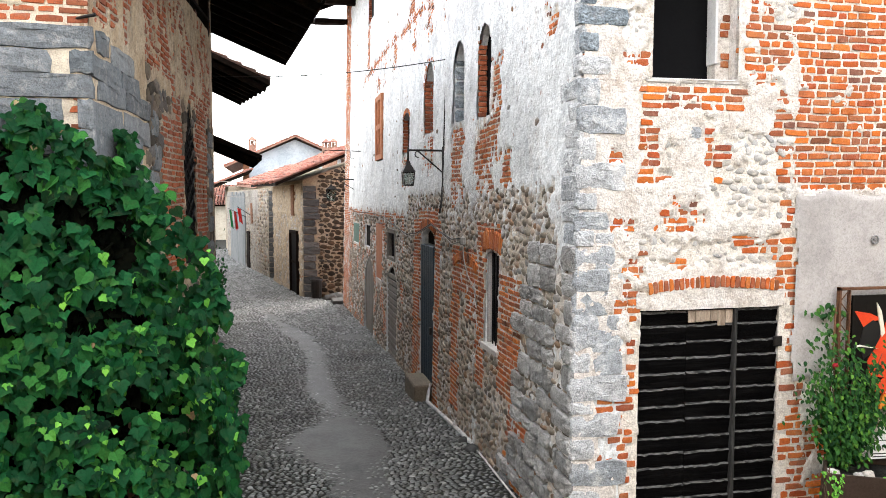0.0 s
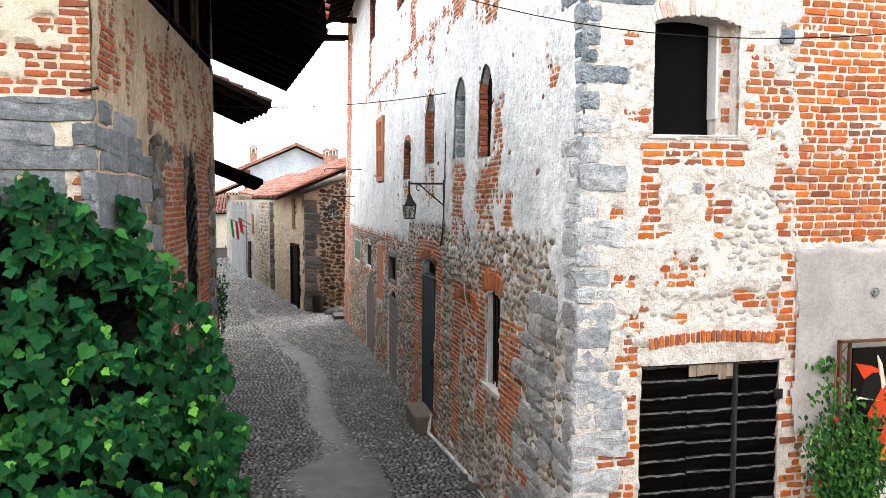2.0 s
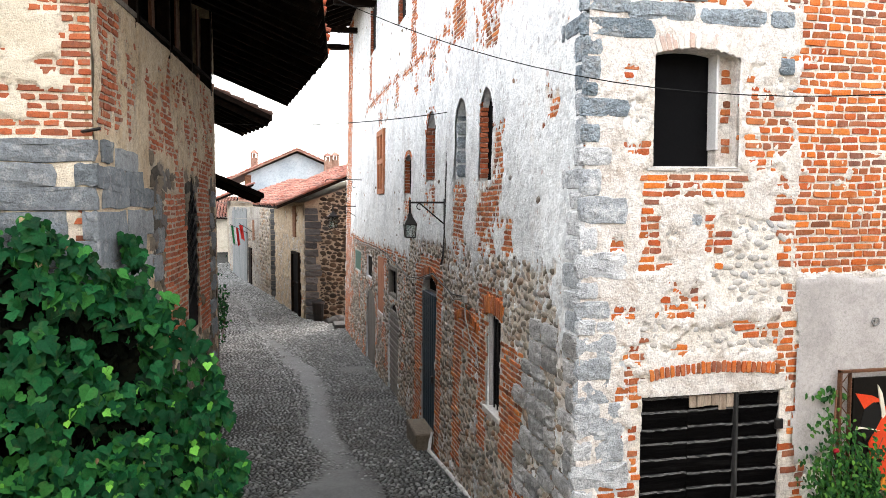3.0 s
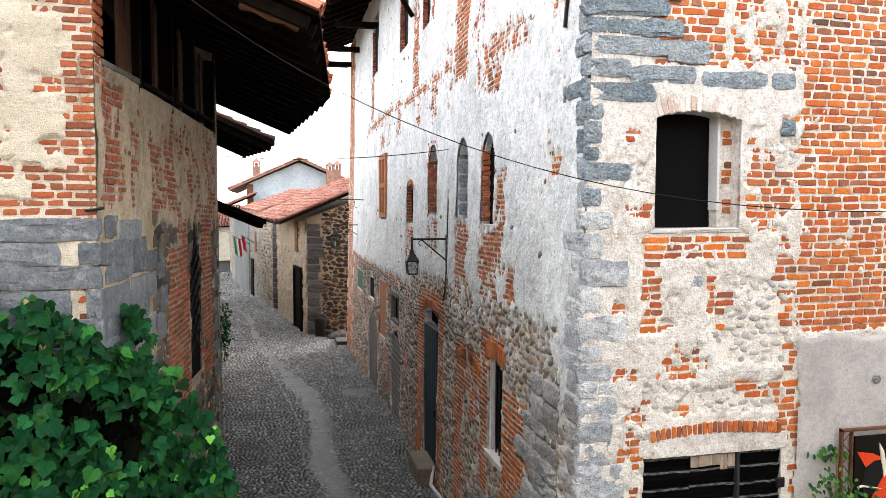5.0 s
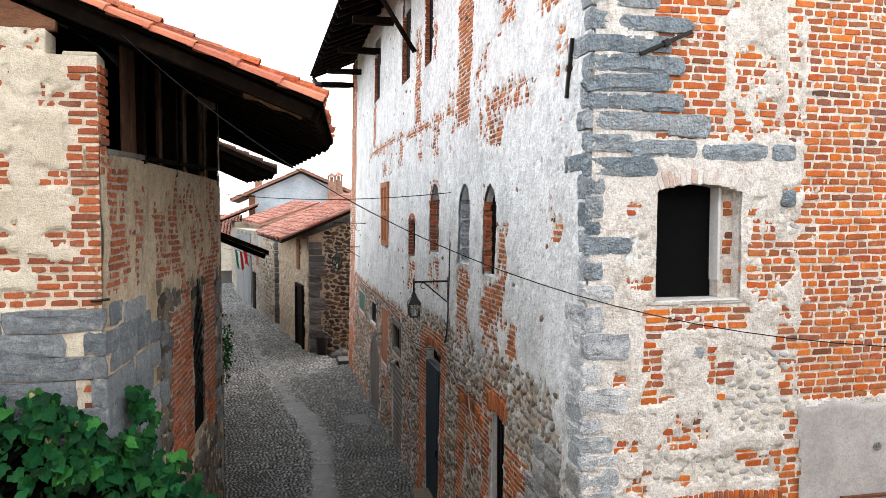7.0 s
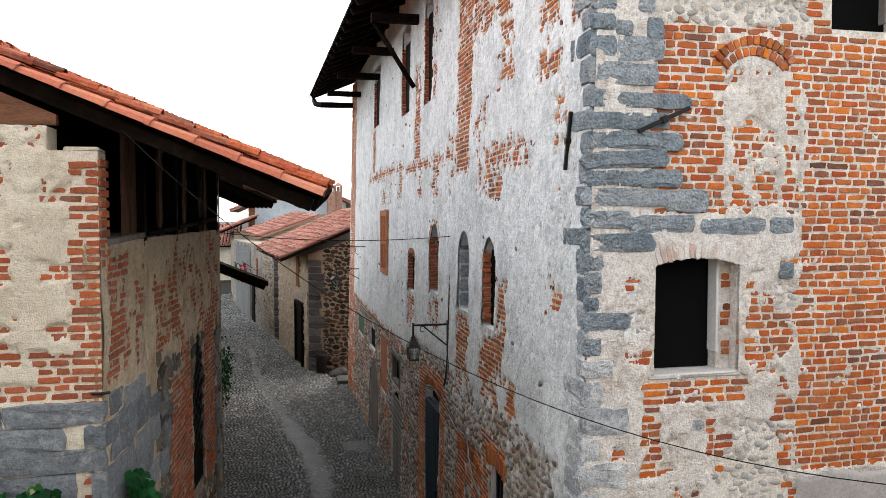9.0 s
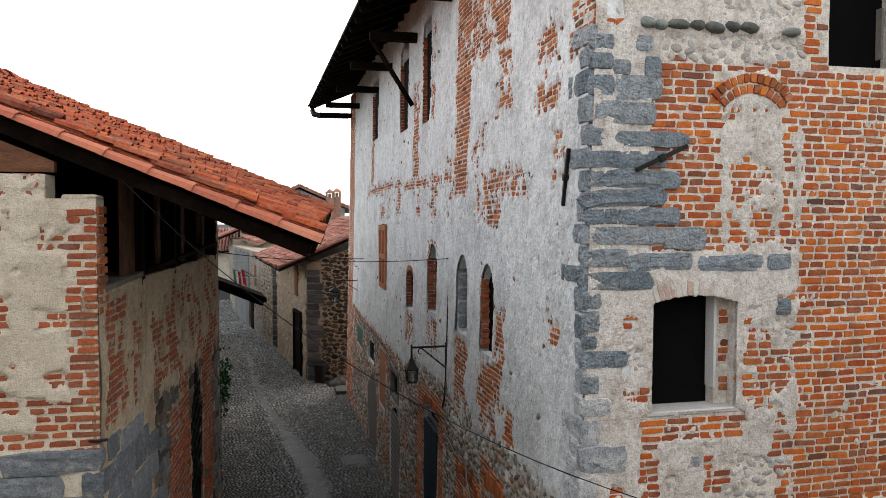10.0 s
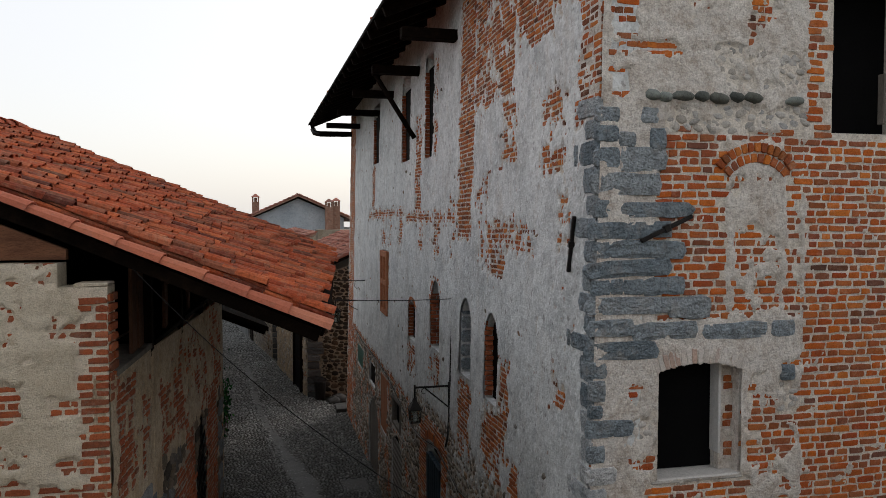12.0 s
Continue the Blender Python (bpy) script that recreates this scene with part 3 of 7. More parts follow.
def zone_value(zones, s, v, fall):
    s, v = np.asarray(s, float), np.asarray(v, float)
    best = np.full(np.broadcast(s, v).shape, -0.3)
    for s0, s1, v0, v1, p in zones:
        k = np.clip(np.minimum(np.minimum(s - s0, s1 - s), np.minimum(v - v0, v1 - v)) / fall + 0.5, 0, 1)
        best = np.maximum(best, -0.3 + (p + 0.3) * k)
    return best


def in_holes(holes, s, v, grow=0.0):
    s, v = np.asarray(s, float), np.asarray(v, float)
    inside = np.zeros(np.broadcast(s, v).shape, bool)
    for s0, s1, v0, v1, rise in holes:
        k = np.clip((s - (s0 + s1) / 2) / ((s1 - s0) / 2), -1, 1)
        top = v1 - rise * k * k
        inside |= (s > s0 - grow) & (s < s1 + grow) & (v > v0 - grow) & (v < top + grow)
    return inside


def masonry(wall, parent, name, lo, hi, mat, bricks, cobbles, holes, seed, step=0.018, fleck=0.0, brick_size=(0.21, 0.064), cobble_size=(0.15, 0.11),
            brick_mat="brick", cobble_mat="cobble", near=None, near_cobble=None, level=0.012, far_step=None, thick=0.45, patch=(1.5, 1.1), cobble_out=0.03, sharp=1.0, cobble_shapes=None, fade=0.1, label=""):
    """A thick wall with its openings: a core, a skin of plaster that has come off in places, and the bricks and cobbles under it."""
    (s0, v0), (s1, v1) = lo, hi

    def bareness(s, v):
        z = np.maximum(zone_value(bricks, s, v, fade), zone_value(cobbles, s, v, max(0.14, fade)))
        return z + fleck + ((fbm(s * 4.5, v * 4.5, seed, 4) - 0.5) * patch[0] + (fbm(s * 17, v * 11, seed + 5, 3) - 0.5) * patch[1]) * sharp

    def brickwork(s, v):
        zc = zone_value(cobbles, s, v, 0.14) if cobbles else -9.0
        return zone_value(bricks, s, v, 0.10) + (fbm(s * 2.1, v * 2.6, seed + 21, 3) - 0.5) * 0.9 >= zc

    # skin
    if far_step:
        ss, x = [s0], s0
        while x < s1:
            x += step + (far_step - step) * (x - s0) / (s1 - s0)
            ss.append(min(x, s1))
        ss = np.array(ss)
    else:
        ss = np.linspace(s0, s1, int((s1 - s0) / step) + 1)
    vv = np.linspace(v0, v1, int((v1 - v0) / step) + 1)
    S, V = np.meshgrid(ss, vv)
    bare = smooth_step(0.42, 0.6, bareness(S, V))
    relief = (fbm(S * 2.2, V * 2.2, seed + 9, 3) - 0.5) * 0.03 + (fbm(S * 14, V * 14, seed + 11, 3) - 0.5) * 0.014
    h = level * (1 - bare) - 0.005 * bare + relief * (1 - 0.55 * bare)
    P = wall.grid(S, V, h).reshape(-1, 3)
    nv, ns = S.shape
    idx = np.arange(nv * ns).reshape(nv, ns)
    keep = ~in_holes(holes, (S[:-1, :-1] + S[1:, 1:]) / 2, (V[:-1, :-1] + V[1:, 1:]) / 2)
    quad = np.stack((idx[:-1, :-1], idx[:-1, 1:], idx[1:, 1:], idx[1:, :-1]), -1)[keep]
    if wall.flip:
        quad = quad[:, ::-1]
    skin = put(new(name, to_mesh(name, P, quad.ravel(), np.full(len(quad), 4), mat, True, bare)), parent)
    tagged(skin, label)
    # core
    xs = sorted({s0, s1} | {q for o in holes for q in o[:2] if s0 < q < s1})
    zs = sorted({v0, v1} | {q for o in holes for q in o[2:4] if v0 < q < v1})
    bm = bmesh.new()
    solid = lambda i, j: 0 <= i < len(xs) - 1 and 0 <= j < len(zs) - 1 and not in_holes([(*o[:4], 0) for o in holes], (xs[i] + xs[i + 1]) / 2, (zs[j] + zs[j + 1]) / 2).item()

    def quad_of(*c):
        bm.faces.new([bm.verts.new(wall.at(*p)) for p in c])

    f, b = -0.022, -thick
    for i in range(len(xs) - 1):
        for j in range(len(zs) - 1):
            if not solid(i, j):
                continue
            a0, a1, b0, b1 = xs[i], xs[i + 1], zs[j], zs[j + 1]
            quad_of((a0, b0, f), (a1, b0, f), (a1, b1, f), (a0, b1, f))
            quad_of((a0, b0, b), (a0, b1, b), (a1, b1, b), (a1, b0, b))
            if not solid(i - 1, j):
                quad_of((a0, b0, b), (a0, b0, f), (a0, b1, f), (a0, b1, b))
            if not solid(i + 1, j):
                quad_of((a1, b0, f), (a1, b0, b), (a1, b1, b), (a1, b1, f))
            if not solid(i, j - 1):
                quad_of((a0, b0, f), (a0, b0, b), (a1, b0, b), (a1, b0, f))
            if not solid(i, j + 1):
                quad_of((a0, b1, b), (a0, b1, f), (a1, b1, f), (a1, b1, b))
    bmesh.ops.remove_doubles(bm, verts=bm.verts, dist=0.0005)
    bmesh.ops.recalc_face_normals(bm, faces=bm.faces)
    core = part("wall_core", bm, mat, parent)
    # bricks, course by course
    r = random.Random(seed)
    bw, bh = brick_size
    tries, v = [], v0 + bh / 2
    while v < v1:
        s = s0 - 0.012
        while s < s1:
            w = bw * r.choice((1.0, 1.0, 1.12, 0.88, 0.7, 0.55, 0.5)) * r.uniform(0.9, 1.08)
            if s < s0:
                w = bw * r.choice((1.0, 0.5, 0.75))
            tries.append((s + w / 2, v, w))
            s += w
        v += bh
    T = np.array(tries)
    c, w = T[:, 0], T[:, 2]
    z = T[:, 1] + (vnoise(c * 0.8, T[:, 1] * 0.5, seed + 3) - 0.5) * 0.05 + (vnoise(c * 5.0, T[:, 1] * 9, seed + 4) - 0.5) * 0.012
    ok = (c + w / 2 < s1 + 0.01) & ~in_holes(holes, c, z, w * 0.35) & (bareness(c, z) > 0.3)
    ok &= brickwork(c, z)
    poses = [wall.place(a, b, d - r.uniform(0.012, 0.026), (bh - r.uniform(0.013, 0.02)) * r.uniform(0.9, 1.06), 0.01, r.uniform(-0.012, -0.003), r.uniform(-0.035, 0.035))
             for a, b, d in zip(c[ok], z[ok], w[ok])]
    lay("brick", BRICKS, poses, brick_mat, skin, near)
    # cobbles, row by row
    cw, ch = cobble_size
    tries, v = [], v0 + ch / 2
    while v < v1 and cobbles:
        s = s0 + r.uniform(0, cw)
        lean = r.choice((-1, 1)) * 0.35
        while s < s1:
            w = cw * r.uniform(0.7, 1.25)
            tries.append((s + w / 2, v + r.uniform(-0.03, 0.03), w, lean))
            s += w
        v += ch * 0.93
    if tries:
        T = np.array(tries)
        c, z, w = T[:, 0], T[:, 1], T[:, 2]
        ok = (c + w / 2 < s1) & ~in_holes(holes, c, z, w * 0.4) & (bareness(c, z) > 0.3)
        ok &= ~brickwork(c, z)
        poses = [wall.place(a, b, d * 0.97, ch * r.uniform(0.7, 1.15), cobble_out * r.uniform(0.4, 1.3), -0.014, l * r.uniform(0, 1) + r.uniform(-0.5, 0.5))
                 for a, b, d, l in T[ok]]
        if poses:
            lay("cobble", cobble_shapes or COBBLES, poses, cobble_mat, skin, near_cobble, smooth=True)
    return skin


def arch_bricks(wall, parent, centre, r0, r1, a0, a1, n, mat="brick", name="arch_brick", base=-0.004):
    """Bricks on end round an arch, from angle a0 to a1 (degrees)."""
    poses = []
    for i in range(n):
        q = radians(a0 + (a1 - a0) * (i + 0.5) / n)
        rm = (r0 + r1) / 2
        s, v = centre[0] + math.cos(q) * rm * (-1 if wall.flip else 1), centre[1] + math.sin(q) * rm
        w = abs(radians(a1 - a0)) * rm / n * 0.84
        poses.append(wall.place(s, v, w, (r1 - r0) * random.uniform(0.9, 1.02), 0.018, base, q - math.pi / 2))
    lay(name, BRICKS, poses, mat, parent, near=lambda p: True)


def arch_over(wall, parent, hole, thick, n, mat, base=-0.006, inset=-0.004):
    """Bricks on end along the shallow arch of an opening."""
    s0, s1, v0, v1, rise = hole
    half = (s1 - s0) / 2
    radius = (half * half + rise * rise) / (2 * rise)
    open_by = math.degrees(math.asin(min(1.0, (half + 0.03) / radius)))
    arch_bricks(wall, parent, ((s0 + s1) / 2, v1 - radius), radius - inset, radius + thick, 90 + open_by, 90 - open_by, n, mat, base=base)


GROUND = [(-400, 0.0), (3.0, 0.0), (8.8, -0.18), (11.7, -0.33), (18.9, -0.58), (28.2, -0.92), (37.7, -1.1), (50, -1.15), (70, -0.6), (700, -0.6)]


def ground(y):
    return float(np.interp(y, [g[0] for g in GROUND], [g[1] for g in GROUND]))


# ---- ground ----
def build_ground():
    xs = np.concatenate((np.linspace(-400, -12, 14), np.linspace(-8, 12, 60), np.linspace(16, 400, 14)))
    ys = np.concatenate((np.linspace(-400, -10, 12), np.linspace(-6, 62, 180), np.linspace(70, 700, 12)))
    X, Y = np.meshgrid(xs, ys)
    Z = np.interp(Y, [g[0] for g in GROUND], [g[1] for g in GROUND]) + (fbm(X * 0.8, Y * 0.8, 3) - 0.5) * 0.04
    idx = np.arange(X.size).reshape(X.shape)
    q = np.stack((idx[:-1, :-1], idx[:-1, 1:], idx[1:, 1:], idx[1:, :-1]), -1).reshape(-1, 4)
    me = to_mesh("ground", np.stack((X, Y, Z), -1).reshape(-1, 3), q.ravel(), np.full(len(q), 4), "earth", True)
    return tagged(put(new("ground", me)), "dark earth between the street stones", "ground", kind="structure")


def strip_middle(y):
    """The concrete track that winds through the pebbles: its middle and half width."""
    left = np.interp(y, [6, 8.05, 8.8, 9.35, 9.9, 10.25, 11.1, 12.9, 14.8, 16.2, 17.4, 18.9, 20.6, 24.3, 29.4, 38], [0.5, 0.53, 0.22, -0.02, 0.05, 0.42, 0.62, 0.46, 0.53, 0.52, 0.43, 0.28, 0.07, -0.42, -1.05, -1.7])
    right = np.interp(y, [6, 7.3, 7.9, 9.0, 10.0, 11.0, 12.75, 14.7, 16, 17.25, 18.7, 20.5, 24.2, 29.3, 38], [1.1, 1.13, 1.22, 1.33, 1.36, 1.2, 0.99, 0.99, 1.09, 1.1, 1.0, 0.63, -0.05, -0.77, -1.4])
    c, w = (left + right) / 2, (right - left) / 2
    return c, w


def build_street():
    ground_ob = build_ground()
    # track
    ys = np.linspace(5.5, 38, 420)
    c, w = strip_middle(ys)
    ks = np.linspace(-1.22, 1.22, 11)
    wob = (fbm(ys * 1.6, ys * 0, 31, 4) - 0.5) * 0.2
    wob2 = (fbm(ys * 1.6, ys * 0 + 9, 37, 4) - 0.5) * 0.2
    X = c[:, None] + ks[None] * w[:, None] + np.where(ks[None] < 0, wob[:, None], wob2[:, None]) * np.abs(ks[None])
    Y = np.repeat(ys[:, None], len(ks), 1)
    Z = np.interp(Y, [g[0] for g in GROUND], [g[1] for g in GROUND]) + (fbm(X * 0.8, Y * 0.8, 3) - 0.5) * 0.04 + 0.013 - 0.012 * np.abs(ks[None]) ** 4 + (fbm(X * 5, Y * 5, 41) - 0.5) * 0.008
    idx = np.arange(X.size).reshape(X.shape)
    q = np.stack((idx[:-1, :-1], idx[:-1, 1:], idx[1:, 1:], idx[1:, :-1]), -1).reshape(-1, 4)
    me = to_mesh("concrete_track", np.stack((X, Y, Z), -1).reshape(-1, 3), q.ravel(), np.full(len(q), 4), "concrete", True)
    tagged(put(new("pavement", me)), "worn grey concrete track winding between pebbles", "pavement", kind="structure")
    # pebbles
    r = random.Random(21)
    tries, y = [], 6.0
    while y < 60:
        size = 0.062 if y < 14 else 0.062 + (y - 14) * 0.0026
        right = 2.42 if y < 27 else np.interp(y, [27, 30, 37.5, 40, 56], [2.6, 1.2, 0.0, -0.5, -3.0])
        x = np.interp(y, [5.3, 10.4, 15.4, 24, 45, 62], [-1.25, -0.85, -1.25, -1.95, -3.7, -6.5])
        while x < right:
            w = size * r.uniform(0.9, 1.6)
            tries.append((x + w / 2, y + r.uniform(-0.35, 0.35) * size, w, size))
            x += w
        y += size * 0.88
    T = np.array(tries)
    px, py = T[:, 0], T[:, 1]
    c, hw = strip_middle(py)
    wobble = np.where(px > c, (fbm(py * 1.6, py * 0 + 9, 37, 4) - 0.5) * 0.2, -(fbm(py * 1.6, py * 0, 31, 4) - 0.5) * 0.2)
    edge = np.abs(px - c) - hw - wobble
    ok = (edge > np.where(vnoise(px * 31, py * 31, 5) > 0.45, -0.34, -0.02) * vnoise(px * 2.5, py * 2.5, 6)) | (py > 38) | ((py > 10.72) & (py < 11.1) & (px > 0.1) & (px < 1.1))
    pz = np.interp(py, [g[0] for g in GROUND], [g[1] for g in GROUND]) + (fbm(px * 0.8, py * 0.8, 3) - 0.5) * 0.04
    poses = []
    for x, y, z, w, size in zip(px[ok], py[ok], pz[ok], T[ok, 2], T[ok, 3]):
        q = radians(r.uniform(-35, 35))
        a, b, h = w * 0.9, size * r.uniform(0.66, 0.95), size * r.uniform(0.26, 0.46)
        sunk = max(0.0, float(vnoise(x * 1.3 + 4, y * 0.9, 63)) * 1.5 - 0.8 + (0.35 if x < -0.35 else 0.0)) * h
        z -= sunk * 0.8
        poses.append(Matrix(((math.cos(q) * a, -math.sin(q) * b, 0, x), (math.sin(q) * a, math.cos(q) * b, 0, y), (0, 0, h, z - 0.004), (0, 0, 0, 1))))
    lay("pebble", PEBBLES, poses, "paving", ground_ob, near=lambda p: 7.4 < p.y < 8.6 and 1.3 < p.x < 2.3, smooth=True, label="grey river pebbles set in the street")
    # a row of edging stones beside the track
    poses = []
    y = 10.4
    while y < 24:
        c = np.interp(y, [10.4, 11.1, 12.9, 16.2, 24], [0.52, 0.55, 0.4, 0.36, -0.45])
        poses.append(pose(c + r.uniform(-0.025, 0.025), y, ground(y) + 0.004, 0, 0, r.uniform(-14, 14) + 4) @ Matrix.Diagonal((0.05 * r.uniform(0.8, 1.2), 0.1 * r.uniform(0.7, 1.3), 0.024, 1)))
        y += r.uniform(0.1, 0.15)
    lay("edging_stone", PEBBLES, poses, "paving", ground_ob, near=lambda p: True, smooth=True)
    # manhole lid
    z = ground(18.9)
    lid = box("manhole_cover", (1.5, 18.1, z - 0.03), (2.15, 19.0, z + 0.035), "concrete", None, bevel=0.012)
    tagged(lid, "square concrete manhole cover set among pebbles", "manhole", kind="structure")


build_street()


# ---- the tall brick and stone house ----
CX, FY = 2.40, 5.745


class CornerWall(Wall):
    """A wall face whose first edge leans inwards with the battered side."""
    lean = 0.022

    def at(self, s, v, h=0.0):
        return super().at(s + self.lean * v * max(0.0, 1 - s / 0.8), v, h)

    def grid(self, s, v, h):
        return super().grid(s + self.lean * v * np.maximum(0.0, 1 - s / 0.8), v, h)


def shift(zones, d):
    return [(a - d, b - d, c, e, p) for a, b, c, e, p in zones]


tall_house = thing("tall_house", (5.0, 16.0, -0.2), "tall old house of red brick, stone quoins and patchy white plaster", "house")
front = CornerWall((CX, FY), (8.2, FY), (0, -1))
side = Wall((CX, FY), (CX, 27.0), (-1, 0), batter=0.022)

FRONT_HOLES = shift([(3.03, 4.41, -0.3, 1.97, 0.0), (3.10, 3.91, 3.94, 4.95, 0.07), (4.79, 5.75, 6.97, 8.4, 0.1)], CX)
BRICK_AT_DOOR = shift([
    (2.72, 4.4, 2.3, 2.48, 0.46), (2.75, 3.1, 2.36, 2.5, 0.6), (3.3, 3.5, 2.3, 2.44, 0.7), (3.9, 4.4, 2.38, 2.62, 0.62), (2.74, 3.12, 1.9, 2.5, 0.6), (2.7, 3.07, 1.2, 1.75, 0.6), (2.84, 3.05, 0.1, 1.2, 1.15), (2.62, 3.05, 1.0, 1.22, 1.3), (2.64, 3.05, 0.6, 0.9, 1.3), (2.7, 3.05, -0.2, 0.3, 0.75), (2.9, 3.05, 1.2, 2.0, 0.85),
    (4.38, 4.66, 1.2, 2.35, 1.15), (4.38, 4.68, -0.2, 1.3, 1.25), (4.6, 5.0, -0.2, 0.95, 0.62)], CX)
BRICK_AT_WINDOW = shift([
    (2.98, 4.06, 3.66, 3.94, 0.85), (2.97, 3.19, 3.04, 3.7, 0.85), (3.60, 3.83, 3.04, 3.66, 0.8), (4.28, 4.50, 3.0, 4.35, 0.62), (4.3, 4.52, 4.3, 4.95, 0.45), (2.76, 2.96, 4.58, 4.80, 0.8),
    (2.8, 3.06, 4.02, 4.15, 0.6), (2.66, 2.86, 3.2, 3.4, 0.6), (4.38, 4.55, 2.1, 2.95, 0.85), (3.14, 3.7, 2.62, 2.85, 0.35), (3.95, 4.15, 3.95, 4.85, 0.5), (4.08, 4.5, 3.9, 4.65, 0.52),
    (2.94, 3.1, 3.95, 4.3, 0.6), (2.66, 2.95, 2.55, 3.0, 0.4), (3.2, 3.6, 2.6, 3.0, 0.45)], CX)
BRICK_ABOVE = shift([
    (4.52, 8.2, 3.0, 9.6, 0.98), (3.05, 3.74, 5.34, 6.93, 1.15), (4.33, 4.50, 5.34, 6.95, 1.1), (3.8, 4.3, 5.34, 6.2, 0.47), (3.8, 4.3, 6.2, 6.6, 0.36), (2.5, 3.3, 7.58, 7.7, 0.95),
    (2.5, 2.85, 7.7, 8.6, 0.7), (2.5, 2.72, 7.2, 7.42, 0.75), (3.3, 4.3, 6.86, 6.99, 0.7), (3.9, 4.8, 7.4, 8.4, 0.34), (4.55, 4.8, 6.9, 8.3, 0.6), (3.2, 3.6, 7.85, 8.3, 0.3)], CX)
FRONT_BRICK = BRICK_AT_DOOR + BRICK_AT_WINDOW + BRICK_ABOVE
FRONT_COBBLE = shift([
    (3.72, 4.46, 2.72, 3.52, 0.75), (4.28, 4.5, 4.42, 4.82, 0.7), (3.1, 4.7, 6.93, 7.2, 0.7), (3.6, 4.75, 7.3, 7.75, 0.45), (2.95, 4.4, 2.3, 2.6, 0.5),
    (4.5, 5.0, 1.0, 1.55, 0.6), (2.75, 3.1, 4.25, 4.6, 0.35), (4.56, 5.1, -0.2, 0.5, 0.4), (3.2, 3.6, 3.1, 3.6, 0.2)], CX)
front_wall = masonry(front, tall_house, "front_wall", (0.0, -0.3), (5.8, 9.6), "front_plaster", FRONT_BRICK, FRONT_COBBLE, FRONT_HOLES, 11, step=0.017,
                     fleck=0.09, level=0.016, near=lambda p: p.x > 4.5 and 3.0 < p.z < 4.75 and p.x < 5.9, near_cobble=lambda p: True, cobble_size=(0.11, 0.08), cobble_out=0.02, cobble_mat="pale_cobble", brick_size=(0.198, 0.07),
                     label="front wall of brick, cobbles and crumbling pale plaster")

SIDE_HOLES = shift([(8.42, 9.0, 3.92, 5.04, 0.26), (9.66, 10.3, 3.98, 5.1, 0.27), (11.6, 12.4, 4.02, 5.18, 0.3), (13.8, 14.55, 3.83, 4.6, 0.12), (17.26, 18.39, 3.88, 5.45, 0.0),
                    (11.38, 12.47, -0.6, 2.45, 0.12), (7.94, 8.48, 1.2, 2.32, 0.05), (15.25, 16.4, 1.62, 2.3, 0.0), (14.95, 16.4, -0.9, 1.5, 0.35), (18.6, 20.6, -1.0, 1.4, 0.5),
                    (19.45, 20.7, 1.66, 2.26, 0.0), (22.1, 23.75, 1.62, 2.24, 0.0), (17.2, 18.35, 1.0, 2.38, 0.0), (12.47, 13.2, 7.28, 9.1, 0.0), (14.7, 15.7, 7.4, 9.2, 0.0), (19.3, 20.5, 7.7, 9.3, 0.0)], FY)
SIDE_FOOT = shift([
    (7.85, 8.9, 2.25, 2.66, 1.2), (7.1, 7.94, 0.7, 2.15, 1.0), (6.8, 7.7, -0.2, 0.8, 0.85), (8.44, 8.9, 0.6, 2.4, 1.0), (9.66, 10.2, 0.0, 2.2, 1.1), (8.75, 10.2, 1.95, 2.3, 1.0), (8.85, 9.72, 1.35, 2.0, 0.8),
    (10.9, 11.42, -0.5, 2.65, 1.0), (12.43, 13.2, -0.6, 2.65, 0.95), (11.1, 12.8, 2.35, 2.8, 1.1), (8.6, 9.6, -0.3, 0.4, 0.4), (14.2, 25.3, -1.2, 2.7, 0.72), (6.35, 6.7, 1.85, 2.35, 0.75), (7.6, 7.95, 3.0, 3.5, 0.5)], FY)
SIDE_WINDOWS = shift([
    (6.3, 6.7, 4.4, 4.8, 0.45), (8.0, 8.42, 3.3, 4.55, 0.7), (8.2, 9.1, 2.9, 3.9, 0.6), (9.62, 10.35, 2.8, 3.98, 0.68), (11.55, 12.45, 3.4, 4.02, 0.62), (13.7, 14.6, 3.2, 3.83, 0.5)], FY)
SIDE_NEAR = shift([
    (9.75, 10.6, 5.9, 9.7, 0.85), (8.0, 9.75, 7.6, 9.7, 0.64), (6.84, 8.0, 8.0, 9.7, 0.7), (5.9, 6.9, 8.2, 9.7, 0.5), (6.5, 7.1, 7.1, 7.45, 0.62), (7.85, 8.45, 6.8, 7.6, 0.55), (6.45, 7.15, 6.58, 6.95, 0.66),
    (8.2, 9.4, 5.5, 6.2, 0.46), (7.2, 8.3, 5.75, 6.2, 0.45), (8.95, 9.6, 6.25, 6.8, 0.42), (6.2, 6.6, 5.9, 6.5, 0.5), (5.7, 6.2, 7.05, 9.6, 0.85)], FY)
SIDE_FAR = shift([
    (13.45, 14.1, 6.35, 8.2, 0.72), (20.0, 20.7, 6.4, 7.7, 0.7), (10.9, 15.2, 6.14, 6.34, 0.72), (15.0, 21.3, 6.24, 6.46, 0.72), (13.2, 13.6, 5.6, 6.2, 0.6), (15.4, 15.9, 5.4, 6.3, 0.55),
    (17.9, 18.5, 5.5, 6.3, 0.5), (11.8, 12.3, 5.6, 6.2, 0.55), (10.7, 11.1, 5.5, 6.6, 0.45), (12.1, 12.5, 7.2, 8.9, 0.5), (16.8, 18.8, 5.5, 6.2, 0.25), (25.2, 27.0, -1.2, 10.0, 0.85)], FY)
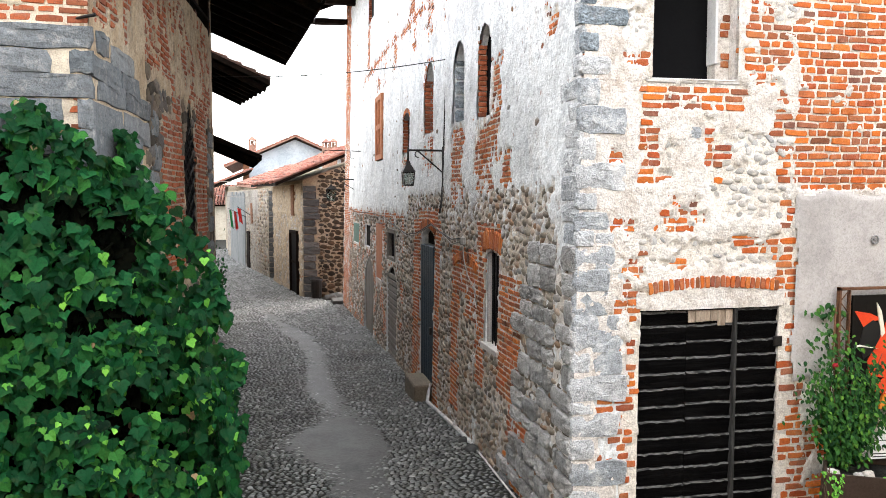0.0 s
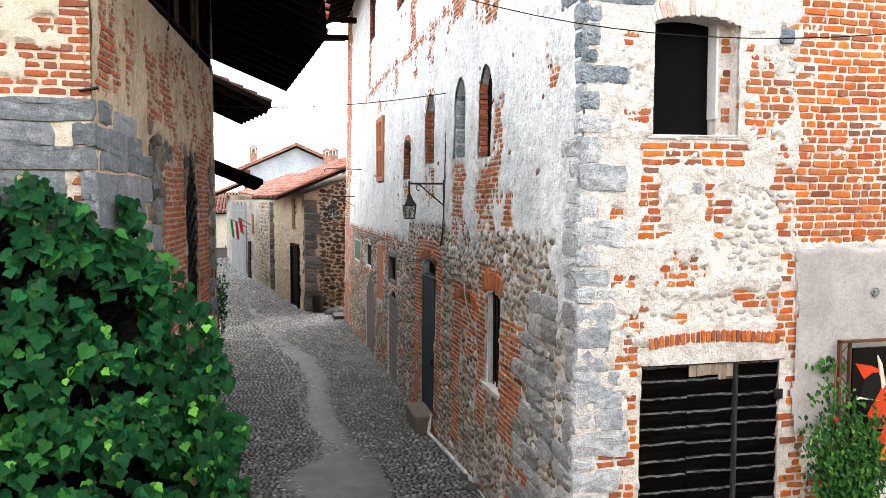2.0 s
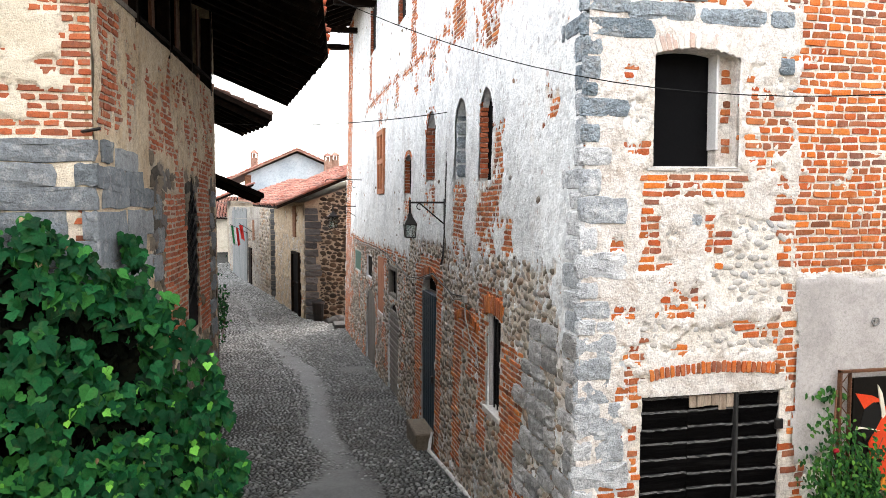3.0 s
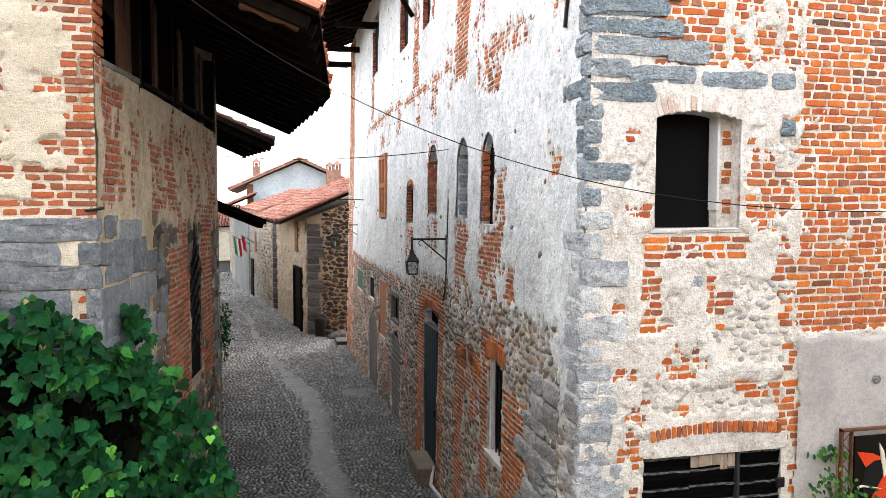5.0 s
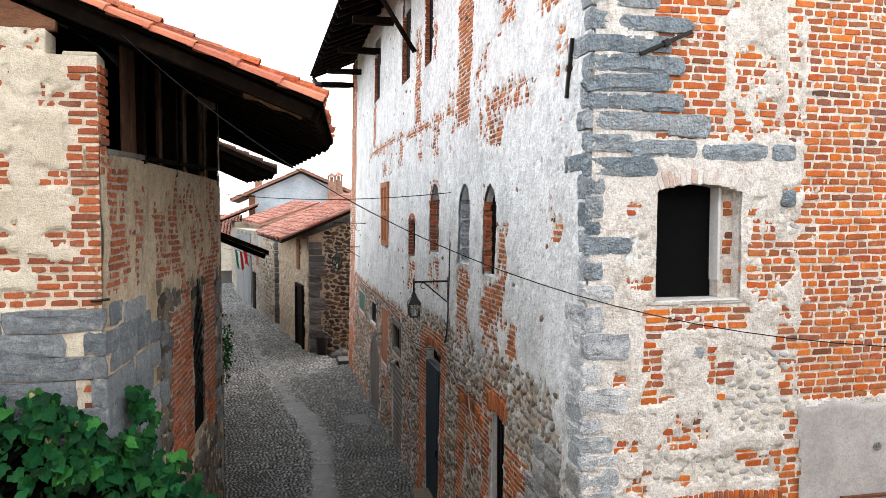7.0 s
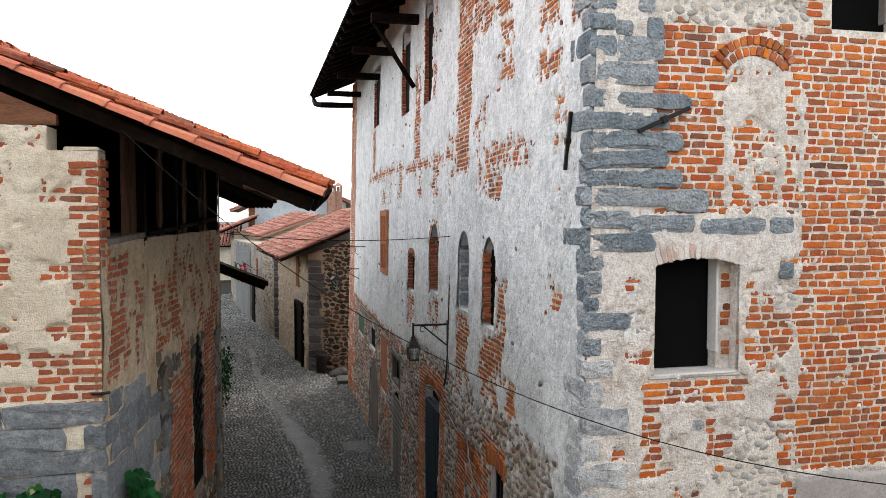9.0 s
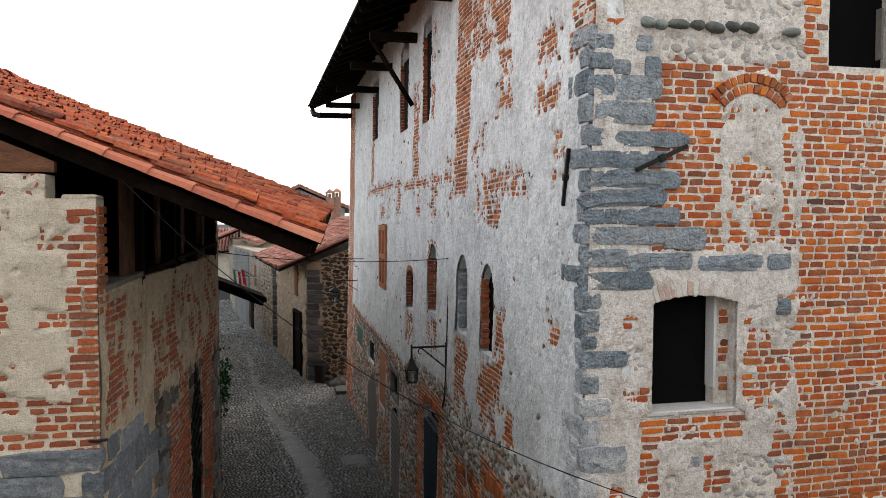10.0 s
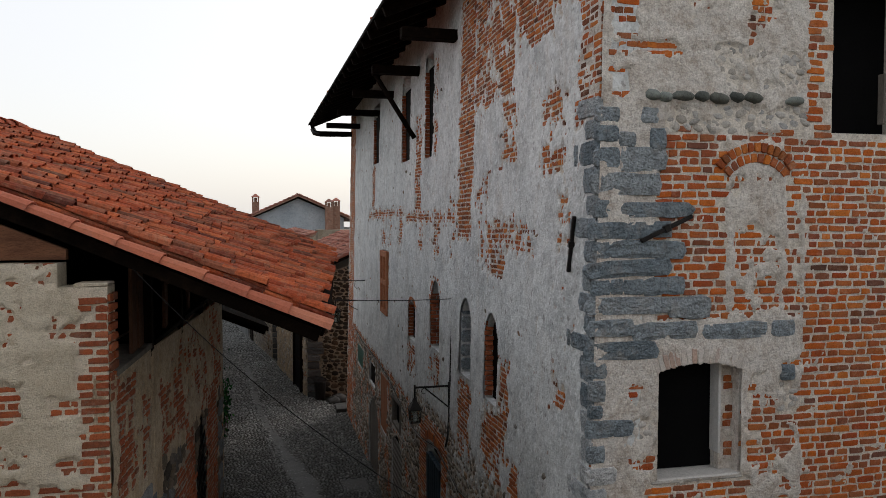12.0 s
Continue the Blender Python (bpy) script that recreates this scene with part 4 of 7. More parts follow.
SIDE_BRICK = SIDE_FOOT + SIDE_WINDOWS + SIDE_NEAR + SIDE_FAR
SIDE_COBBLE = shift([(5.75, 7.0, -0.5, 2.35, 0.75), (6.4, 14.9, -0.6, 2.6, 0.75), (6.3, 13.8, 2.0, 3.05, 0.62), (13.6, 25.0, -1.1, 2.6, 0.8), (6.2, 8.2, 1.6, 2.7, 0.7)], FY)
side_wall = masonry(side, tall_house, "side_wall", (0.0, -1.3), (21.255, 10.0), "alley_plaster", SIDE_BRICK, SIDE_COBBLE, SIDE_HOLES, 29, step=0.024, far_step=0.055, fleck=0.125, brick_size=(0.18, 0.062),
                    near=lambda p: 7.0 < p.y < 9.2 and -0.4 < p.z < 1.2, near_cobble=lambda p: 6.6 < p.y < 9.6, cobble_out=0.03, brick_mat="dusty_brick", cobble_size=(0.155, 0.088), patch=(1.0, 1.7), fade=0.22, label="long side wall of flaking white plaster over cobbles and brick")


def quoins():
    """Blue grey stones of the corner, with their returns on the side wall, and the long course above the window."""
    r = random.Random(5)
    poses = []

    def on_front(x0, x1, z0, z1):
        z = (z0 + z1) / 2
        k = 0.022 * z
        s0, s1 = (max(-0.03, (x - CX - k) / (1 - k / 0.8)) if x < CX + 0.8 else x - CX for x in (x0, x1))
        poses.append((front, (s0 + s1) / 2, z, s1 - s0, z1 - z0))

    # course by course, from the top: the upper stones, then those beside the windows and the door
    for stone in ((2.5, 2.72, 7.0, 7.13), (2.94, 3.08, 7.0, 7.14), (2.5, 2.71, 6.84, 6.98), (2.73, 2.87, 6.8, 6.93), (3.02, 3.15, 6.78, 6.97), (2.51, 2.72, 6.62, 6.8), (2.76, 3.14, 6.59, 6.8), (2.5, 3.06, 6.39, 6.58), (2.48, 2.64, 6.2, 6.36), (2.66, 3.41, 6.21, 6.34), (2.48, 3.18, 6.03, 6.18), (2.48, 2.66, 5.86, 6.01)):
        on_front(*stone)
    for stone in ((2.7, 3.31, 5.87, 6.01), (2.47, 3.16, 5.71, 5.85), (2.47, 2.65, 5.55, 5.69), (2.66, 2.77, 5.56, 5.69), (2.78, 2.96, 5.55, 5.69), (2.98, 3.35, 5.55, 5.7), (2.46, 3.18, 5.38, 5.54), (3.19, 3.62, 5.34, 5.53), (2.89, 3.49, 5.17, 5.31), (3.5, 4.19, 5.15, 5.29), (4.2, 4.46, 5.15, 5.3), (2.46, 3.09, 5.0, 5.16), (4.31, 4.46, 4.75, 4.9), (3.47, 3.58, 3.44, 3.54), (2.46, 2.87, 5.2, 5.35)):
        on_front(*stone)
    for stone in ((2.34, 2.63, 4.85, 4.99), (2.34, 2.62, 4.65, 4.84), (2.32, 2.59, 4.51, 4.63), (2.43, 2.86, 4.34, 4.5), (2.42, 2.62, 4.13, 4.29), (2.41, 2.72, 3.94, 4.1), (2.41, 2.63, 3.69, 3.92), (2.4, 2.86, 3.46, 3.68), (2.41, 2.61, 3.23, 3.44), (2.41, 2.88, 3.0, 3.21), (2.41, 2.62, 2.83, 2.97), (2.41, 2.73, 2.66, 2.81), (2.41, 2.6, 2.52, 2.66), (2.61, 2.78, 2.54, 2.64), (2.41, 2.8, 2.33, 2.52), (2.4, 2.75, 2.14, 2.33), (2.4, 2.76, 1.93, 2.14), (2.39, 2.65, 1.8, 1.95), (2.72, 2.84, 1.8, 1.94), (2.41, 2.85, 1.62, 1.81), (2.4, 2.58, 1.45, 1.63), (2.6, 2.88, 1.42, 1.62), (2.4, 2.93, 1.2, 1.42), (2.4, 2.62, 1.1, 1.2), (2.4, 2.86, 0.9, 1.09), (2.4, 2.63, 0.7, 0.89), (2.4, 2.94, 0.46, 0.68)):
        on_front(*stone)
    v, k = 0.44, 0
    while v > -0.3:
        h = r.uniform(0.2, 0.27)
        on_front(CX, CX + (r.uniform(0.36, 0.5) if k % 2 else r.uniform(0.22, 0.32)), v - h + 0.02, v)
        v -= h
        k += 1
    v = -0.25
    while v < 7.1:
        h = r.uniform(0.16, 0.25)
        s, back = -0.03, (r.uniform(0.16, 0.3) if r.random() < 0.5 else r.uniform(0.3, 0.55))
        while s < back - 0.05:
            w = min(back - s, r.uniform(0.3, 0.6))
            poses.append((side, s + w / 2, v + h / 2, w - 0.012, h - 0.018))
            s += w
        v += h
    # rougher blocks at the foot of the side wall
    v = -0.4
    while v < 2.5:
        h = r.uniform(0.14, 0.24)
        s, end = 0.45, r.uniform(0.9, 1.5) if v > 1.6 else r.uniform(1.2, 1.75)
        while s < end:
            w = r.uniform(0.2, 0.45)
            if r.random() < 0.9:
                poses.append((side, s + w / 2, v + h / 2, w * 0.95, h * 0.93))
            s += w
        v += h
    tilted = [(w, w.place(s, v, a * r.uniform(0.96, 1.02), b * r.uniform(0.98, 1.05), r.uniform(0.021, 0.032) + (0.014 if w is side and v < 2.6 else 0.0), 0.0, r.uniform(-0.035, 0.035))) for w, s, v, a, b in poses]
    broad = lambda m: m.col[0].xyz.length > 1.9 * m.col[1].xyz.length
    for low, high, mat in ((-1.0, 4.2, "pale_quoin"), (4.2, 9.0, "quoin")):
        here = [m for w, m in tilted if w is front and low < m.translation.z <= high]
        lay("stone_block", BLOCKS, [m for m in here if not broad(m)], mat, front_wall, near=lambda p: True)
        lay("stone_block", ROUGH_SLABS, [m for m in here if broad(m)], mat, front_wall, near=lambda p: True)
    lay("stone_block", BLOCKS, [m for w, m in tilted if w is side and m.translation.z > 4.6], "quoin", side_wall, near=lambda p: True)
    lay("stone_block", BLOCKS, [m for w, m in tilted if w is side and 2.6 < m.translation.z <= 4.6], "pale_quoin", side_wall, near=lambda p: True)
    lay("stone_block", BLOCKS, [m for w, m in tilted if w is side and m.translation.z <= 2.6], "foot_stone", side_wall, near=lambda p: True)


quoins()
# courses on edge over the door, the window and the blocked niche
arch_bricks(front, front_wall, (3.74 - CX, -2.2), 4.345, 4.45, 98.4, 81.6, 26, "brick", base=0.009)
arch_over(front, front_wall, FRONT_HOLES[1], 0.13, 17, "white_brick", 0.006, inset=0.012)
lay("jamb_brick", BRICKS, [front.place(3.87 - CX + dx, z, w, 0.056, 0.014, -0.125) for z, dx, w in ((4.1, 0.0, 0.08), (4.17, 0.01, 0.1), (4.36, -0.01, 0.08), (4.43, 0.0, 0.1), (4.5, 0.01, 0.08), (4.7, 0.0, 0.1), (4.77, -0.01, 0.08))], "dusty_brick", front_wall, near=lambda p: True)
arch_bricks(front, front_wall, (4.03 - CX, 6.35), 0.335, 0.42, 142, 38, 10, base=0.012)
arch_bricks(front, front_wall, (4.03 - CX, 6.35), 0.43, 0.515, 142, 38, 13, "dusty_brick", base=0.014)
for o in SIDE_HOLES[2:4]:
    arch_over(side, side_wall, o, 0.09, 9, "dusty_brick", -0.006)


def protruding_pebbles():
    """The little ledge of cobbles high on the front."""
    r = random.Random(3)
    poses, x = [], 2.92
    while x < 4.36:
        w = r.uniform(0.11, 0.2)
        if not 4.0 < x < 4.1:
            poses.append(front.place(x + w / 2 - CX, 7.24 + r.uniform(-0.01, 0.01), w * r.uniform(1.1, 1.25), r.uniform(0.09, 0.125), 0.085, -0.01, r.uniform(-0.14, 0.14)))
        x += w + 0.02
    lay("ledge_stone", COBBLES, poses, "ledge_stone", front_wall, near=lambda p: True, smooth=True)


protruding_pebbles()


def cement_patch():
    xs, zs = np.linspace(4.5, 8.2, 180), np.linspace(0.5, 2.99, 130)
    X, Z = np.meshgrid(xs, zs)
    edge = np.minimum(np.minimum(X - 4.53, 2.97 - Z), Z - (1.35 + 0.25 * np.sin(X * 1.3))) + (fbm(X * 3, Z * 3, 51) - 0.5) * 0.12
    keep = edge[:-1, :-1] > 0
    h = 0.018 * smooth_step(-0.02, 0.04, edge) + (fbm(X * 4, Z * 4, 53, 3) - 0.5) * 0.012 + 0.018
    P = front.grid(X - CX, Z, h).reshape(-1, 3)
    idx = np.arange(X.size).reshape(X.shape)
    q = np.stack((idx[:-1, :-1], idx[:-1, 1:], idx[1:, 1:], idx[1:, :-1]), -1)[keep]
    tagged(put(new("cement_patch", to_mesh("cement_patch", P, q.ravel(), np.full(len(q), 4), "cement", True)), tall_house), "smooth grey cement render patch")
    # iron ring set in the patch
    bm = bmesh.new()
    tube_into(bm, [(5.35 + 0.036 * math.cos(q), FY - 0.05, 2.55 + 0.036 * math.sin(q)) for q in (math.tau * i / 14 for i in range(15))], 0.009, 5)
    tube_into(bm, [(5.35, FY - 0.055, 2.553), (5.35, FY + 0.03, 2.553)], 0.014, 6)
    part("wall_ring", bm, "iron_grey", tall_house, "small grey iron ring bolted to the render")


cement_patch()


def arch_fill(wall, parent, hole, mat, depth=0.4, n=14):
    """Fills the corners between a shallow arch and its square opening."""
    s0, s1, v0, v1, rise = hole
    bm = bmesh.new()
    top, under = [], []
    for i in range(n + 1):
        s = s0 + (s1 - s0) * i / n
        k = (i / n - 0.5) * 2
        top.append(s)
        under.append(v1 - rise * k * k)
    for h0, h1 in ((-0.022, -depth),):
        f = [bm.verts.new(wall.at(s, u, h0)) for s, u in zip(top, under)]
        b = [bm.verts.new(wall.at(s, u, h1)) for s, u in zip(top, under)]
        ft = [bm.verts.new(wall.at(s, v1 + 0.004, h0)) for s in top]
        for i in range(n):
            bm.faces.new((f[i], f[i + 1], b[i + 1], b[i]))
            bm.faces.new((f[i], ft[i], ft[i + 1], f[i + 1]))
    part("arch_soffit", bm, mat, parent)


for o in FRONT_HOLES[1:]:
    arch_fill(front, tall_house, o, "front_plaster")
for o in SIDE_HOLES:
    if o[4]:
        arch_fill(side, tall_house, o, "alley_plaster")


# barn door: two leaves of black horizontal boards, a post between them
def barn_door():
    r = random.Random(9)
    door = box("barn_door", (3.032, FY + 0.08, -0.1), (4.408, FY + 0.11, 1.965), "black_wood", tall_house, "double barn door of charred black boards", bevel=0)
    z = 0.0
    heights = []
    while z < 1.9:
        h = r.uniform(0.125, 0.16)
        heights.append((z, min(z + h, 1.945)))
        z += h
    for z0, z1 in heights:
        for x0, x1 in ((3.04, 3.494), (3.5, 3.945), (3.985, 4.402)):
            bm = bmesh.new()
            dz = r.uniform(-0.008, 0.008)
            m = pose((x0 + x1) / 2, FY + 0.045, (z0 + z1) / 2 + dz, 6 + r.uniform(-2, 3), r.uniform(-0.7, 0.7), 0)
            hw, hh = (x1 - x0) / 2, (z1 - z0) / 2
            n = 12
            ring = []
            for i in range(n + 1):
                x = -hw + 2 * hw * i / n
                j0, j1 = r.uniform(-0.006, 0.003), r.uniform(-0.003, 0.006)
                ring.append([bm.verts.new(m @ Vector(c)) for c in ((x, -0.012, -hh + j0), (x, -0.02, hh - 0.017 + j1 * 1.5), (x, -0.01, hh + j1), (x, 0.03, hh + j1), (x, 0.02, -hh))])
            for a, b in zip(ring, ring[1:]):
                for k in range(5):
                    # upper bevel takes the pale edge material, wear plus a painted highlight
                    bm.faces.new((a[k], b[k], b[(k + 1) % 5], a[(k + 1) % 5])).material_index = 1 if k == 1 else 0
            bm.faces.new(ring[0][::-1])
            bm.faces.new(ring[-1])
            part("board", bm, "black_wood", door).data.materials.append(M["lit_worn_edge"])
    for i in range(6):
        x = 3.505 + i * 0.073
        box("split_end", (x, FY + 0.008, 1.82 + r.uniform(-0.03, 0.03)), (x + 0.068, FY + 0.024, 1.945), "pale_wood", door, "bleached split board end", bevel=0.004, jitter=0.004)
    box("door_post", (3.95, FY - 0.01, -0.1), (3.981, FY + 0.05, 1.96), "post_wood", door, "dark grey worn middle post", bevel=0.005, jitter=0.004)
    box("door_hinge", (4.36, FY - 0.012, 1.6), (4.44, FY + 0.022, 1.69), "iron", door, "black iron hinge strap", bevel=0.006)
    box("lintel", (2.99, FY - 0.012, 1.965), (4.46, FY + 0.3, 2.12), "front_plaster", tall_house, "plastered lintel over the barn door", bevel=0.012, jitter=0.004)


barn_door()


def front_windows():
    w = box("window", (3.11, FY + 0.24, 3.95), (3.78, FY + 0.27, 4.95), "black_panel", tall_house, "window closed by a black sheet for unlit openings", bevel=0.003)
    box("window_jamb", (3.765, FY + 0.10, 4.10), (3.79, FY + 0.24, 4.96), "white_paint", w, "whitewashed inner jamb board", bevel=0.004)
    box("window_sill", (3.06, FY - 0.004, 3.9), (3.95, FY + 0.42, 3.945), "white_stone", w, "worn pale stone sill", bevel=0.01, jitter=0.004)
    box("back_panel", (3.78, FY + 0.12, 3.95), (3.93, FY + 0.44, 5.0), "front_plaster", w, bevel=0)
    # black sheet stands for the unlit room behind the upper window
    box("window", (4.7, FY + 0.44, 6.9), (5.8, FY + 0.47, 8.5), "black_panel", tall_house, "upper window opening with a black sheet for its dark inside", bevel=0)
    box("shutter_frame", (5.46, FY + 0.12, 7.08), (5.485, FY + 0.2, 7.55), "grey_wood", tall_house, "splintered grey shutter frame", bevel=0.006)


front_windows()


def tie_rods():
    for m, n in ((pose(3.155, FY - 0.045, 6.115, 0, -24, 0), 0), (pose(2.5, 6.2, 5.97, 0, 0, 0) @ pose(0, 0, 0, 14, 0, 0) @ pose(0, 0, 0, 0, 90, 0), 1)):
        ob = box("tie_rod", (-0.26, -0.016, -0.018), (0.26, 0.016, 0.018), "iron", tall_house, "black iron wall anchor bar", bevel=0.006, m=m)
        box("collar", (-0.03, -0.024, -0.03), (0.03, 0.02, 0.03), "iron", ob, bevel=0.006, m=m)


tie_rods()


def side_openings():
    sx = CX + 0.05

    def slab(name, y0, y1, z0, z1, x0, x1, mat, label, parent=tall_house):
        return box(name, (x0, y0, z0), (x1, y1, z1), mat, parent, label, bevel=0.006, jitter=0.002)

    # slit windows: a black sheet for the dark inside, brick or stone jambs at the far side
    for y0, y1, z0, z1, mat, deep in ((8.42, 9.0, 3.92, 5.0, "brick", 0.12), (9.66, 10.3, 3.98, 5.06, "quoin", 0.24), (11.6, 12.4, 4.02, 5.14, "brick", 0.15), (13.8, 14.55, 3.83, 4.58, "brick", 0.11), (12.47, 13.2, 7.28, 8.9, "brick", 0.09), (14.7, 15.7, 7.4, 8.9, "brick", 0.09), (19.3, 20.5, 7.7, 9.0, "brick", 0.08)):
        bx = CX + 0.022 * z0
        jamb = Wall((bx, y1 - 0.012), (bx + 0.45, y1 - 0.012), (0, -1))
        poses, z = [], z0 + 0.03
        row = 0
        while z < z1 - 0.1:
            h = 0.064 if mat == "brick" else 0.2
            for s, wd in (((0.12, 0.22), (0.34, 0.2)) if row % 2 else ((0.06, 0.11), (0.23, 0.22), (0.4, 0.1))) if mat == "brick" else ((0.21, 0.4),):
                poses.append(jamb.place(s, z + h / 2, wd * 0.94, h * 0.86, 0.02))
            z += h
            row += 1
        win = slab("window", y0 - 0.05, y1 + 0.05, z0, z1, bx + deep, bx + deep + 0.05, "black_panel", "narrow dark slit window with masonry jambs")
        lay("jamb_brick", BRICKS if mat == "brick" else BLOCKS, poses, "old_brick" if mat == "brick" else mat, win, near=lambda p: True)
    # orange window
    win = slab("window", 17.27, 18.38, 3.9, 5.43, sx + 0.04, sx + 0.08, "orange_wood", "closed orange painted wooden window")
    for y0, y1, z0, z1 in ((17.27, 17.42, 3.9, 5.43), (18.23, 18.38, 3.9, 5.43), (17.75, 17.9, 3.9, 5.43), (17.42, 18.23, 3.9, 4.02), (17.42, 18.23, 4.62, 4.74), (17.42, 18.23, 5.3, 5.43)):
        slab("window_frame", y0, y1, z0, z1, sx - 0.01, sx + 0.045, "orange_wood", "", win)
    # teal plank door over a stone step
    door = slab("door", 11.4, 12.45, -0.42, 2.17, sx + 0.03, sx + 0.07, "teal_wood", "tall dark blue green plank door")
    for i in range(6):
        y = 11.41 + i * 0.173
        slab("plank", y, y + 0.165, -0.42, 2.17, sx - 0.02, sx + 0.03, "teal_wood", "", door)
    slab("door_handle", 11.5, 11.54, 0.75, 0.87, sx - 0.06, sx - 0.02, "iron", "black iron pull", door)
    slab("door", 11.4, 12.45, 2.18, 2.46, sx + 0.12, sx + 0.16, "black_panel", "black sheet in the gap over the plank door")
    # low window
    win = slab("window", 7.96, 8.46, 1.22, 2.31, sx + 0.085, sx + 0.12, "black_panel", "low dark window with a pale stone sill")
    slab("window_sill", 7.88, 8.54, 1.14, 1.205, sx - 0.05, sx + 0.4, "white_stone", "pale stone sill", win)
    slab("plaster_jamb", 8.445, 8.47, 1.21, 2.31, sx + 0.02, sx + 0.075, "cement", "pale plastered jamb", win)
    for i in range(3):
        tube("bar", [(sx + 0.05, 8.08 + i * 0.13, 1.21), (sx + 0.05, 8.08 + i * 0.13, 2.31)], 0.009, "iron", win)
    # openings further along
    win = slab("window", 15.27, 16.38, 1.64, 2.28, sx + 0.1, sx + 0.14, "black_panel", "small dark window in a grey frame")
    for y0, y1, z0, z1 in ((15.25, 15.36, 1.62, 2.3), (16.29, 16.4, 1.62, 2.3), (15.36, 16.29, 2.21, 2.3), (15.36, 16.29, 1.62, 1.69)):
        slab("window_frame", y0, y1, z0, z1, sx - 0.02, sx + 0.08, "grey_wood", "", win)
    door = slab("door", 14.97, 16.38, -0.9, 1.48, sx + 0.03, sx + 0.07, "dark_wood", "arched door of dark slanting boards")
    z = -0.8
    while z < 1.35:
        slab("slat", 15.0, 16.35, z, z + 0.1, sx - 0.01, sx + 0.03, "grey_wood", "", door)
        z += 0.135
    door = slab("door", 18.62, 20.58, -1.0, 1.38, sx + 0.05, sx + 0.09, "grey_wood", "arched grey weathered plank door")
    for i in range(8):
        slab("plank", 18.64 + i * 0.243, 18.87 + i * 0.243, -1.0, 1.37, sx + 0.0, sx + 0.05, "grey_wood", "", door)
    slab("window", 19.47, 20.68, 1.68, 2.24, sx + 0.05, sx + 0.09, "dark_wood", "small dark boarded window")
    slab("window", 22.12, 23.73, 1.64, 2.22, sx + 0.0, sx + 0.05, "green_paint", "window with green painted shutters")
    slab("shutter", 17.22, 18.33, 1.02, 2.36, sx + 0.0, sx + 0.05, "orange_wood", "tall faded brown shutter")
    # blind arch, and the courses on end over the low window and the door
    arch_over(side, side_wall, (8.92 - FY, 10.02 - FY, 0.2, 2.1, 0.1), 0.13, 14, "dusty_brick", 0.0)
    arch_over(side, side_wall, (7.9 - FY, 8.55 - FY, 1.2, 2.33, 0.04), 0.24, 10, "dusty_brick", 0.002)
    arch_over(side, side_wall, (11.36 - FY, 12.5 - FY, 0.0, 2.46, 0.1), 0.16, 10, "dusty_brick", 0.002)


side_openings()


